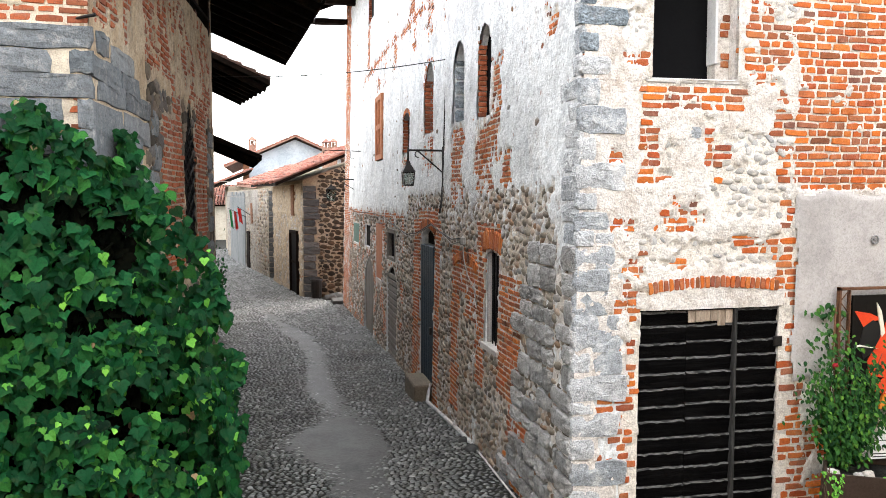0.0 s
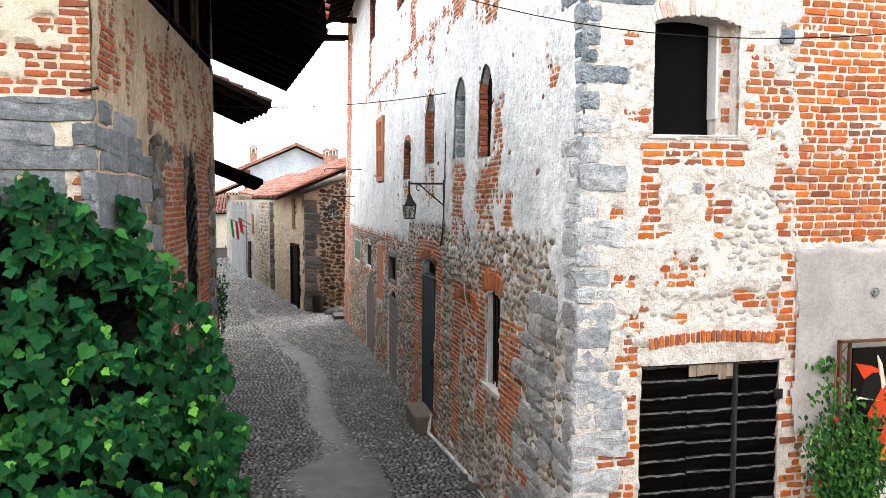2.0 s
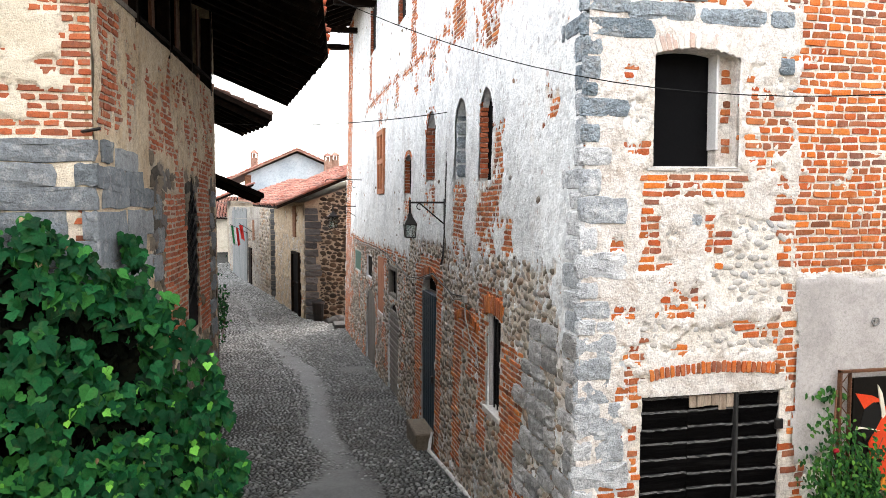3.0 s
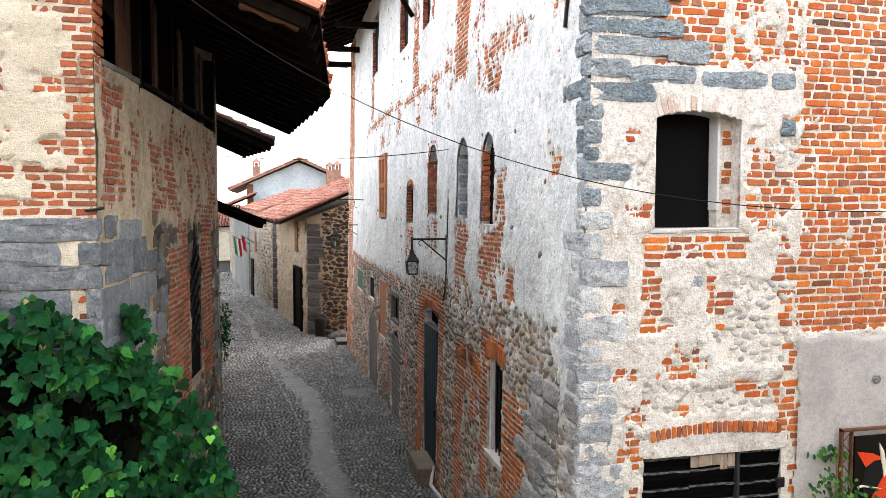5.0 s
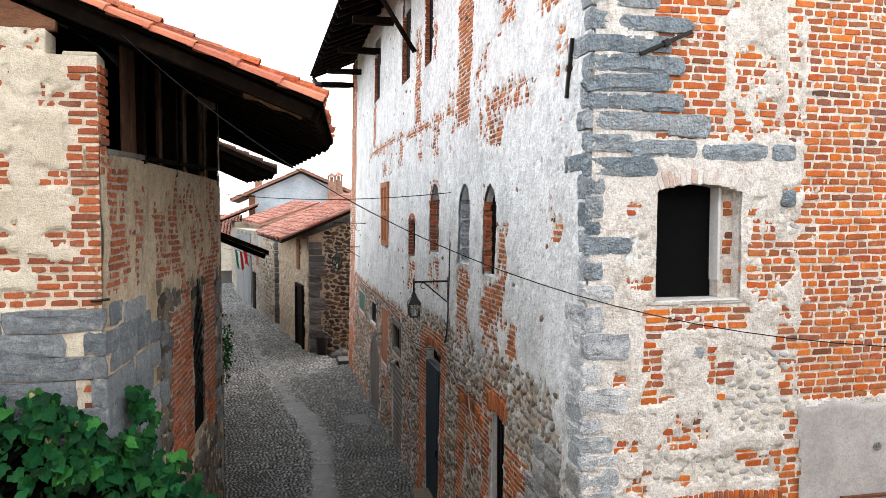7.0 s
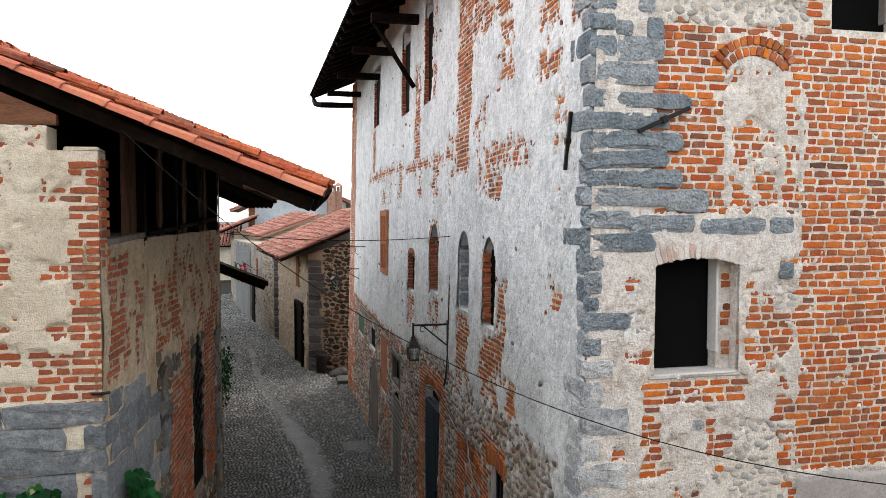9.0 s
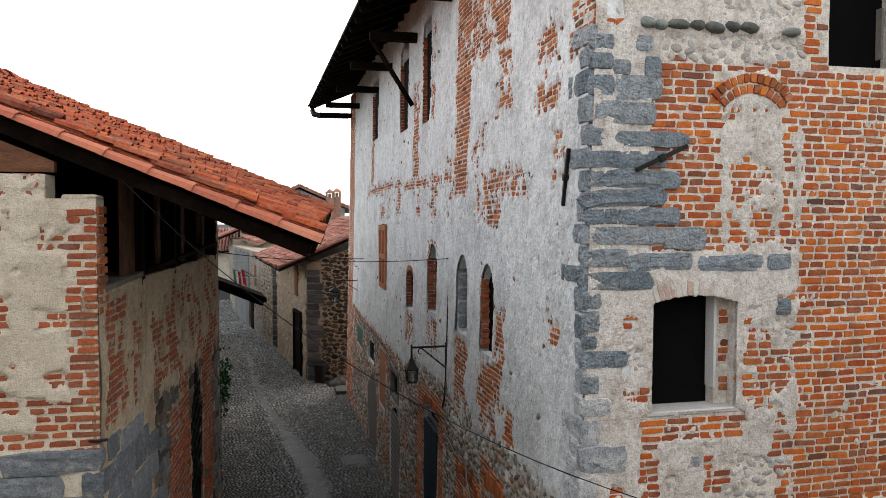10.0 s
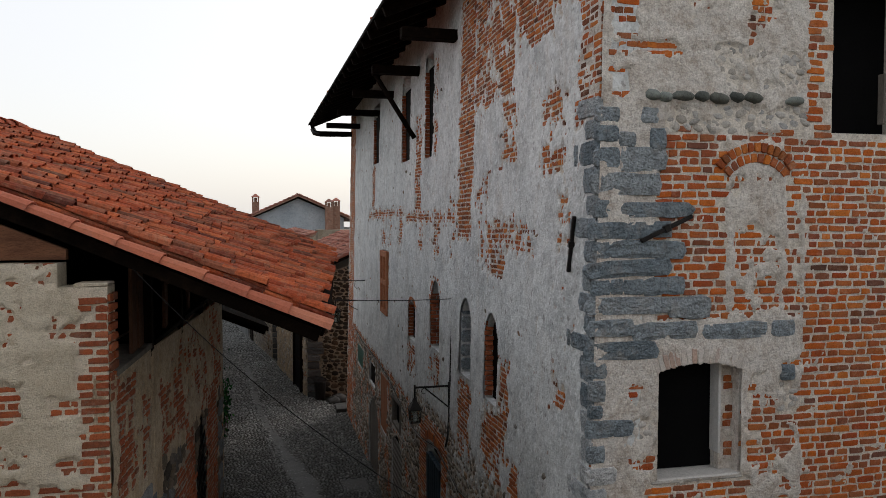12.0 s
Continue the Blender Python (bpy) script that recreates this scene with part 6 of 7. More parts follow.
def second_left_house():
    h = thing("lane_house", (-2.5, 18, -0.6), "old plastered lane house with dark overhanging eaves", "house")
    prism("wall", [(-1.25, 15.45), (-1.95, 24), (-5.5, 24), (-5.0, 15.45)], -1.0, 6.2, "ochre_plaster", h)
    e0, e1 = Vector((-0.07, 17.9, 5.72)), Vector((-0.85, 21.2, 5.75))
    roof = slope_roof(h, e0, e1, Vector((-1, -0.24, 0.42)), 0.12, 12, "mossy_tile", 0.19, 81)
    for i in range(7):
        p = e0.lerp(e1, (i + 0.5) / 7) + Vector((-0.05, 0, -0.19))
        bm = bmesh.new()
        box_into(bm, (-1.6, -0.05, -0.06), (0, 0.05, 0.06), 0.006, Matrix.Translation(p) @ Matrix.Rotation(math.atan2(0.24, 1), 4, "Z") @ Euler((0, math.atan(0.42), 0)).to_matrix().to_4x4())
        part("rafter", bm, "dark_wood", roof)
    c = thing("lean_to_canopy", (-1.0, 17.0, 3.6), "dark plank canopy fixed over a doorway", "canopy")
    up = Vector((-1, -0.05, 0.42))
    e0, e1 = Vector((-0.26, 16.3, 3.88)), Vector((-0.42, 17.9, 3.85))
    bm = bmesh.new()
    vs = [bm.verts.new(p + Vector((0, 0, z))) for z in (-0.1, 0) for p in (e0, e1, e1 + up * 1.3, e0 + up * 1.3)]
    for f in ((0, 1, 2, 3), (7, 6, 5, 4), (0, 4, 5, 1), (1, 5, 6, 2), (2, 6, 7, 3), (3, 7, 4, 0)):
        bm.faces.new([vs[i] for i in f])
    bmesh.ops.recalc_face_normals(bm, faces=bm.faces)
    part("board", bm, "dark_wood", c)
    for i in range(5):
        p = e0.lerp(e1, (i + 0.5) / 5)
        bm = bmesh.new()
        box_into(bm, (-1.3, -0.04, -0.2), (0.0, 0.04, -0.1), 0.006, Matrix.Translation(p) @ Euler((0, math.atan(0.42), 0)).to_matrix().to_4x4())
        part("joist", bm, "dark_wood", c)
    prism("wall", [(-1.95, 24), (-3.7, 45), (-9, 45), (-7, 24)], -1.4, 3.2, "ochre_plaster", thing("lane_house", (-5, 34, -1.2), "row of low plastered lane houses", "house"))


second_left_house()


def rubble_face(parent, a, b, z0, z1, outer, seed, quoin_end=0.7, size=(0.24, 0.17)):
    """Tight rubble over a plain wall face, darker hewn blocks at its first end."""
    w = Wall(a, b, outer)
    r = random.Random(seed)
    poses, quo, v = [], [], z0
    top = lambda s: z1 if isinstance(z1, float) else z1[0] + (z1[1] - z1[0]) * s / w.length
    while v < (z1 if isinstance(z1, float) else max(z1)):
        h = r.uniform(0.22, 0.32)
        wd = quoin_end * r.uniform(0.6, 1.0)
        if quoin_end and v + h < top(0):
            quo.append(w.place(wd / 2, v + h / 2, wd * 0.98, h * 0.93, 0.06, 0.0))
        v += h
    v = z0
    # stones set at random, each kept off its neighbours, then small ones in the gaps
    kept = []
    for big, tries in ((1.0, 900), (0.62, 1500), (0.36, 2200)):
        for _ in range(tries):
            a0, b0 = size[0] * big * r.uniform(0.75, 1.35), size[1] * big * r.uniform(0.75, 1.3)
            s, v = r.uniform(quoin_end * 0.8 + a0 / 2, w.length - a0 / 2), r.uniform(z0, max(z1) if not isinstance(z1, float) else z1)
            if v + b0 / 2 > top(s) or any(abs(s - q[0]) < (a0 + q[2]) * 0.44 and abs(v - q[1]) < (b0 + q[3]) * 0.43 for q in kept):
                continue
            kept.append((s, v, a0, b0))
    for s, v, a0, b0 in kept:
        poses.append(w.place(s, v, a0 * 1.05, b0 * 1.05, 0.035, 0.0, r.uniform(-0.2, 0.2)))
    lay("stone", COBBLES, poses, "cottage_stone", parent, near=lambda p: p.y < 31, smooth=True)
    if quo:
        lay("stone_block", SLABS, quo, "dark_block", parent, near=lambda p: True)


def cottage():
    h = thing("stone_cottage", (1.6, 33, -1.0), "small rubble stone cottage with a mossy red tiled roof", "house")
    pts = [(1.08, 30.0), (2.9, 29.75), (4.4, 37.6), (-0.1, 37.7)]
    wall = prism("wall", pts, -1.6, [3.75, 4.4, 5.2, 3.75], "rubble", h, "rubble stone wall")
    rubble_face(wall, (1.08, 30.0), (2.9, 29.75), -0.95, (3.7, 4.4), (0, -1), 91)
    side_face = Wall((1.08, 30.0), (-0.1, 37.7), (-1, 0))
    lane_wall = masonry(side_face, h, "lane_wall", (0.04, -1.3), (7.7, 3.62), "beige_plaster", [(0.3, 7.6, 2.6, 3.6, 0.35), (0.2, 1.0, -0.8, 3.5, 0.4)], [(0.0, 7.8, -1.3, 2.4, 0.58), (0.0, 0.5, -1.3, 3.4, 0.6), (0.0, 7.8, 2.4, 3.6, 0.42)], [(0.98, 2.5, -1.05, 1.56, 0.0)], 94, step=0.07, level=0.05,
                        cobble_size=(0.22, 0.14), cobble_mat="pale_cobble", brick_mat="dusty_brick", thick=0.05, label="lane wall of beige plaster over rubble")
    e0, e1 = Vector((0.02, 29.35, 3.62)), Vector((-1.15, 37.6, 3.72))
    slope_roof(h, e0, e1, Vector((1, 0.1, 0.43)), 0.12, 14, "pale_tile", 0.2, 93, 0.34, "red tiled lean-to roof")
    m = side_face.place(1.75, 0.3, 1.0, 1.0, 1.0)
    # black sheet in place of the unlit doorway
    bm = bmesh.new()
    box_into(bm, (-0.75, -1.35, 0.0), (0.75, 1.25, 0.04), 0.005, m)
    d = part("door", bm, "black_panel", h, "timber framed doorway with a black sheet for its dark inside")
    for lo, hi in (((-0.85, -1.35, 0.0), (-0.75, 1.3, 0.13)), ((0.75, -1.35, 0.0), (0.85, 1.3, 0.13)), ((-0.85, 1.25, 0.0), (0.85, 1.38, 0.13)), ((-0.75, 0.0, 0.04), (0.75, 0.1, 0.08))):
        bm = bmesh.new()
        box_into(bm, lo, hi, 0.006, m)
        part("door_frame", bm, "dark_wood", d)
    bm = bmesh.new()
    box_into(bm, (-0.5, 2.0, 0.0), (0.1, 3.3, 0.1), 0.006, m)
    part("shutter", bm, "brown_wood", h, "brown timber shutter under the eave")
    z = ground(29.4)
    b = thing("waste_bin", (1.55, 29.45, z), "dark cylindrical waste bin beside the cottage", "bin")
    bm = bmesh.new()
    bmesh.ops.create_cone(bm, cap_ends=True, segments=14, radius1=0.2, radius2=0.24, depth=0.68, matrix=Matrix.Translation((1.55, 29.45, z + 0.36)))
    part("bin_body", bm, "iron", b)
    bm = bmesh.new()
    bmesh.ops.create_cone(bm, cap_ends=True, segments=14, radius1=0.27, radius2=0.25, depth=0.06, matrix=Matrix.Translation((1.55, 29.45, z + 0.73)))
    part("bin_lid", bm, "iron", b)
    r = random.Random(6)
    for i in range(5):
        x, y, s = r.uniform(1.9, 2.45), r.uniform(28.6, 29.4), r.uniform(0.15, 0.3)
        lay_rock((x, y, ground(y) - 0.03), s, r)
    step = box("stone_step", (2.0, 26.9, ground(27) - 0.05), (2.42, 27.8, ground(27) + 0.16), "grey_stone", None, bevel=0.02, jitter=0.01)
    tagged(step, "rough stone step against the wall", "step")


def lay_rock(at, s, r):
    bm = bmesh.new()
    bmesh.ops.create_icosphere(bm, subdivisions=2, radius=1)
    for v in bm.verts:
        k = 1 + 0.35 * (noise.noise(v.co * 1.3 + Vector(at)))
        v.co = Vector((at[0] + v.co.x * s * k, at[1] + v.co.y * s * 0.8 * k, at[2] + max(0.0, v.co.z * 0.7 + 0.45) * s * k))
    ob = part("loose_stone", bm, "grey_stone", None, smooth=True)
    return tagged(ob, "rough loose grey stone on the pebbles", "stone", "loose stones by the cottage")


cottage()


def far_houses():
    h = thing("stone_house", (0, 44, -1.1), "long grey rubble stone house with a flat wall top", "house")
    pts = [(-0.35, 39.6), (3.5, 39.2), (4.0, 56), (-3.4, 56)]
    wall = prism("wall", pts, -1.7, 3.6, "rubble", h)
    masonry(Wall((-0.35, 39.6), (-3.4, 56), (-1, 0)), h, "lane_wall", (0.04, -1.4), (16.5, 3.55), "grey_render", [(5.0, 8.5, 2.0, 3.5, 0.35)], [(0.0, 3.2, -1.4, 3.6, 0.85), (3.0, 16.5, -1.4, 2.2, 0.5)], [], 95, step=0.1, level=0.04,
            cobble_size=(0.36, 0.22), cobble_mat="cobble", brick_mat="dusty_brick", cobble_out=0.05, thick=0.05, label="lane wall of grey stone and pale render")
    rubble_face(wall, (-0.35, 39.6), (3.5, 39.2), -1.1, 3.5, (0, -1), 96, size=(0.34, 0.22))
    f = Wall((-0.35, 39.6), (-3.4, 56), (-1, 0))
    for i in range(11):
        bm = bmesh.new()
        box_into(bm, (-0.29, 0.0, 0.0), (0.29, 4.5 + 0.12 * math.sin(i * 2.3), 0.1), 0.01, f.place(8.0 + i * 0.6, -1.1, 1, 1, 1))
        part("plank", bm, "far_plank", h, "blue grey upright plank")
    back = thing("roofed_house", (0, 53, -1.1), "old house with a faded red roof behind the stone house", "house")
    prism("wall", [(-1.0, 50.9), (2.5, 50.6), (1.5, 56.0), (-2.3, 55.8)], 3.6, [3.98, 5.1, 5.1, 4.1], "rubble", back)
    # roof boards in the pale brown, distance haze put into their colour
    slope_roof(back, Vector((-1.35, 50.5, 3.9)), Vector((-2.75, 56, 4.15)), Vector((1, 0.03, 0.36)), 0.14, 10, "pale_tile", 0.22, 97, 0.41, boards="faded_brick")
    for s, w, z0, z1, mat in ((6.6, 1.0, -1.1, 1.1, "dark_wood"), (5.2, 0.5, 1.6, 2.8, "brown_wood")):
        bm = bmesh.new()
        box_into(bm, (-w / 2, 0, 0.0), (w / 2, z1 - z0, 0.09), 0.01, f.place(s, z0, 1, 1, 1))
        part("door" if z0 < 0 else "window", bm, mat, h, "dark wooden door" if z0 < 0 else "small boarded window")
    g = thing("gabled_house", (1.3, 66, -0.6), "pale blue white gabled house with a red tiled roof", "house")
    bm = bmesh.new()
    out = [(-2.3, -1.2), (5.4, -1.2), (5.4, 6.35), (1.66, 7.95), (-2.3, 6.2)]
    f0 = [bm.verts.new((x, 62, z)) for x, z in out]
    f1 = [bm.verts.new((x, 74, z)) for x, z in out]
    bm.faces.new(f0)
    bm.faces.new(f1[::-1])
    for i in range(5):
        bm.faces.new((f0[i], f0[(i + 1) % 5], f1[(i + 1) % 5], f1[i]))
    bmesh.ops.recalc_face_normals(bm, faces=bm.faces)
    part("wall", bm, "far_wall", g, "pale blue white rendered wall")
    bm = bmesh.new()
    box_into(bm, (-2.5, 61.9, -1.0), (-2.0, 62.3, 6.1), 0.02)
    part("corner_pillar", bm, "brown_wood", g)
    # eaves likewise paled: haze is in the colour of the boards
    slope_roof(g, Vector((-3.9, 61.3, 5.68)), Vector((-3.9, 74, 5.68)), Vector((1, 0, 0.452)), 0.1, 15, "pale_tile", 0.26, 98, 0.406, boards="faded_brick")
    slope_roof(g, Vector((6.4, 61.3, 6.12)), Vector((6.4, 74, 6.12)), Vector((-1, 0, 0.44)), 0.1, 13, "pale_tile", 0.26, 99, 0.4, boards="faded_brick")
    for x, y, z0, z1 in ((4.05, 60.2, 5.0, 7.75), (4.65, 60.6, 5.0, 7.85), (-1.84, 66, 5.0, 8.3)):
        ch = thing("chimney", (x, y, z0), "brick chimney with a small tiled cap", "chimney", "chimneys on the far roofs")
        box("stack", (x - 0.3, y - 0.3, z0), (x + 0.3, y + 0.3, z1 - 0.55), "faded_brick", ch, bevel=0.02)
        for dx in (-0.24, 0.24):
            for dy in (-0.24, 0.24):
                box("cap_pier", (x + dx - 0.06, y + dy - 0.06, z1 - 0.55), (x + dx + 0.06, y + dy + 0.06, z1 - 0.15), "faded_brick", ch, bevel=0.01)
        box("flue", (x - 0.12, y - 0.12, z1 - 0.55), (x + 0.12, y + 0.12, z1 - 0.2), "faded_brick", ch, bevel=0.01)
        bm = bmesh.new()
        bmesh.ops.create_cone(bm, cap_ends=True, segments=4, radius1=0.56, radius2=0.05, depth=0.3, matrix=Matrix.Translation((x, y, z1)) @ Matrix.Rotation(radians(45), 4, "Z"))
        part("cap", bm, "pale_tile", ch)
    # base wall under the near pair of chimneys and the low roofs at the end of the lane
    prism("wall", [(3.0, 57), (7.5, 57), (7.5, 61.5), (3.0, 61.5)], -1.2, 5.4, "rubble", thing("back_house", (5, 59, -1), "rubble house behind the cottage", "house"))
    e = thing("lane_end_house", (-8, 72, -0.6), "low tiled house closing the lane", "house")
    prism("wall", [(-16, 70), (-4.2, 70), (-4.2, 80), (-16, 80)], -1.2, 2.6, "cream_plaster", e)
    slope_roof(e, Vector((-17, 69.4, 2.6)), Vector((-3.6, 69.4, 2.6)), Vector((0, 1, 0.4)), 0.15, 12, "pale_tile", 0.28, 100, 0.42)
    e2 = thing("lane_end_house", (-4.2, 60, -0.6), "low house with a red roof beside the lane", "house")
    prism("wall", [(-3.3, 56.3), (-1.5, 56.3), (-1.5, 61.8), (-3.9, 61.8)], -1.2, 4.0, "rubble", e2)
    slope_roof(e2, Vector((-4.6, 56.4, 4.0)), Vector((-5.0, 62, 4.0)), Vector((1, 0, 0.42)), 0.14, 8, "pale_tile", 0.26, 102, 0.4)
    # flags hanging from poles on the lane wall
    for x, y, top, low, width, mats, reach in ((-2.55, 47.0, 2.4, 1.3, 0.42, ("flag_green", "flag_white", "flag_red"), 0.85), (-2.08, 45.0, 2.52, 1.65, 0.2, ("flag_red",), 0.75)):
        fl = thing("flag", (x, y, low), "red cloth flag hanging from a short pole" if len(mats) == 1 else "green, white and red cloth flag on a pole", "flag")
        tube("pole", [(x + reach, y, top - 0.5), (x - width * 0.6, y, top + 0.08)], 0.02, "iron", fl)
        for i, mname in enumerate(mats):
            bm = bmesh.new()
            w = width / len(mats)
            cols = []
            for k in range(5):
                u = i + k / 4
                droop = 0.35 * u * w
                cols.append([bm.verts.new((x - width / 2 + u * w + 0.12 * q, y - 0.05 + 0.07 * math.sin(u * 4.4 + q), top - droop - (top - low) * q * (1 - 0.06 * math.sin(u * 5)))) for q in (0, 0.33, 0.66, 1.0)])
            for a, b in zip(cols, cols[1:]):
                for q in range(3):
                    bm.faces.new((a[q], b[q], b[q + 1], a[q + 1]))
            bmesh.ops.solidify(bm, geom=bm.faces[:], thickness=0.008)
            part("cloth", bm, mname, fl)


far_houses()


# ---- lanterns, cables, pipes ----
def lantern(y, z, x_wall, reach, label, big=1.0):
    """A square lantern that hangs from a bracket on the side wall."""
    th = thing("wall_lantern", (x_wall, y, z), label, "lantern", "wall lanterns of the lane")
    x = x_wall - reach
    br = tube("bracket", [(x_wall, y, z), (x, y, z)], 0.017, "iron", th, sides=6)
    tube("brace", [(x_wall, y, z - 0.33), (x + reach * 0.3, y, z - 0.02)], 0.012, "iron", th, sides=6)
    tube("wall_bar", [(x_wall, y, z + 0.06), (x_wall, y, z - 0.42)], 0.017, "iron", th, sides=6)
    pts = []
    for i in range(9):
        q = i / 8 * 1.6 * math.pi
        pts.append((x + reach * 0.28 + 0.045 * math.cos(q), y, z - 0.06 + 0.045 * math.sin(q)))
    tube("scroll", pts, 0.008, "iron", th, sides=5)
    tube("hanger", [(x, y, z + 0.04), (x, y, z - 0.2)], 0.016, "iron", th, sides=6)
    bm = bmesh.new()
    t = z - 0.2
    bmesh.ops.create_cone(bm, cap_ends=True, segments=4, radius1=0.17 * big, radius2=0.04, depth=0.12, matrix=Matrix.Translation((x, y, t - 0.06)) @ Matrix.Rotation(radians(45), 4, "Z"))
    bmesh.ops.create_cone(bm, cap_ends=True, segments=8, radius1=0.045, radius2=0.02, depth=0.05, matrix=Matrix.Translation((x, y, t + 0.02)))
    part("cap", bm, "iron", th)
    a, b, h = 0.105 * big, 0.085 * big, 0.25 * big
    body = None
    bm = bmesh.new()
    for sx in (-1, 1):
        for sy in (-1, 1):
            tube_into(bm, [(x + sx * a, y + sy * a, t - 0.12), (x + sx * b, y + sy * b, t - 0.12 - h)], 0.009, 4)
    for k, q in ((a, t - 0.125), (b, t - 0.12 - h)):
        c = [(x - k, y - k, q), (x + k, y - k, q), (x + k, y + k, q), (x - k, y + k, q)]
        for i in range(4):
            tube_into(bm, [c[i], c[(i + 1) % 4]], 0.01, 4)
    body = part("lantern_frame", bm, "iron", th)
    for sx, sy in ((0, -1), (0, 1), (-1, 0), (1, 0)):
        bm = bmesh.new()
        q = []
        for k, zz in ((a - 0.006, t - 0.13), (b - 0.006, t - 0.115 - h)):
            for e in (-1, 1):
                q.append(bm.verts.new((x + (sx * k if sx else e * k), y + (sy * k if sy else e * k), zz)))
        bm.faces.new((q[0], q[1], q[3], q[2]))
        bmesh.ops.solidify(bm, geom=bm.faces[:], thickness=0.003)
        part("glass_pane", bm, "glass", body, "clear glass pane").visible_shadow = False
    bm = bmesh.new()
    bmesh.ops.create_cone(bm, cap_ends=True, segments=8, radius1=0.03, radius2=0.022, depth=0.13, matrix=Matrix.Translation((x, y, t - 0.12 - h + 0.08)))
    part("bulb", bm, "white_paint", body)


lantern(10.88, 3.66, 2.47, 0.53, "black iron lantern hanging from a scrolled wall bracket", 0.8)
lantern(23.7, 3.6, 2.48, 0.74, "large black iron lantern far along the side wall", 1.45)


def wall_arm():
    """A thin bracket without a lamp, high on the far end of the wall."""
    th = thing("wall_bracket", (2.49, 22.0, 4.38), "thin bare iron bracket arm on the plastered wall", "bracket")
    tube("arm", [(2.5, 22.0, 4.38), (1.5, 22.0, 4.4), (1.42, 22.0, 4.37), (1.39, 22.0, 4.3)], 0.014, "iron", th)
    tube("hook", [(2.2, 22.0, 4.36), (2.18, 22.0, 4.22), (2.24, 22.0, 4.14), (2.3, 22.0, 4.18)], 0.01, "iron", th)


wall_arm()


def cables():
    c = tube("cable", [(2.51, 10.8, 5.05), (2.48, 10.81, 4.0), (2.46, 10.83, 3.2), (2.44, 10.86, 2.85), (2.42, 10.9, 2.72)], 0.016, "cable", None, sides=6)
    tagged(c, "dark cable running down the plastered wall", "cable")
    c = tube("cable", sag((2.5, 10.8, 5.0), (-1.0, 13.2, 5.02), 0.1), 0.007, "cable")
    tagged(c, "thin black cable strung across the lane", "cable")
    pts = []
    for i in range(33):
        k = -0.1 + 1.6 * i / 32
        pts.append((-0.68 + 3.32 * k, 5.04 - 2.25 * k, 5.56 - 1.46 * k - 1.48 * k * (1 - k)))
    c = tube("cable", pts, 0.0028, "black_cable")
    tagged(c, "thin sagging black cable crossing before the houses", "cable")
    # bundle along the wall over the cobbles
    pts = []
    for y, z in ((24.5, 2.62), (22, 2.52), (20, 2.56), (18, 2.55), (16.5, 2.5), (15, 2.38), (13.6, 2.25), (12.6, 2.32), (11.4, 2.52), (10.8, 2.44), (10.0, 2.32), (9.4, 2.38)):
        pts.append((2.40 + 0.022 * z - 0.06, y, z))
    for k, mname in ((0.0, "white_cable"), (0.035, "cable")):
        c = tube("cable", [(p[0], p[1], p[2] + k + 0.02 * math.sin(p[1] * 3 + k * 90)) for p in pts], 0.009, mname, None, sides=6)
        tagged(c, "slack cable bundle clipped along the wall", "cable", "cables on the side wall")
    j = box("junction_box", (2.38, 9.34, 2.33), (2.43, 9.45, 2.43), "white_cable", None, bevel=0.008)
    tagged(j, "small pale junction box on the wall", "junction box")
    c = tube("cable", [(2.4, 9.38, 2.31), (2.39, 9.3, 2.15), (2.39, 9.1, 1.95), (2.4, 8.8, 1.8), (2.41, 8.72, 1.62)], 0.009, "white_cable")
    tagged(c, "thin pale cable hanging from the junction box", "cable")
    for a, b, drop in (((-2.4, 33.0, 3.15), (-0.1, 31.5, 3.12), 0.06), ((-2.4, 33.0, 3.75), (-0.4, 33.0, 3.86), 0.05)):
        c = tube("cable", sag(a, b, drop), 0.012, "white_cable")
        tagged(c, "thin pale cable strung across the far end of the lane", "cable", "cables over the far lane")
    # pale pipe at the foot of the wall
    pts = [(2.38, 11.36, 0.0), (2.34, 11.33, -0.12), (2.3, 11.25, -0.26), (2.33, 10.8, -0.25), (2.36, 10.0, -0.21), (2.38, 9.2, -0.17), (2.37, 8.9, -0.15)]
    c = tube("drain_pipe", pts, 0.028, "pale_pipe", None, sides=8)
    tagged(c, "pale flaking pipe along the foot of the wall", "pipe")
    c = tube("drain_pipe", [(2.37, 8.9, -0.15), (2.36, 8.2, -0.13), (2.33, 7.4, -0.1), (2.3, 6.7, -0.06)], 0.012, "pale_pipe", None)
    tagged(c, "thin pale hose lying along the wall", "hose")
    st = box("door_step", (2.12, 11.4, ground(12.0) - 0.1), (2.45, 12.3, ground(12.0) + 0.3), "dark_rubble", None, bevel=0.02, jitter=0.008)
    tagged(st, "worn grey stone doorstep", "step")
    for y, s in ((8.6, 0.1), (9.0, 0.08)):
        r = random.Random(int(y * 10))
        lay_rock((2.32, y, ground(y) - 0.02), s, r)


cables()


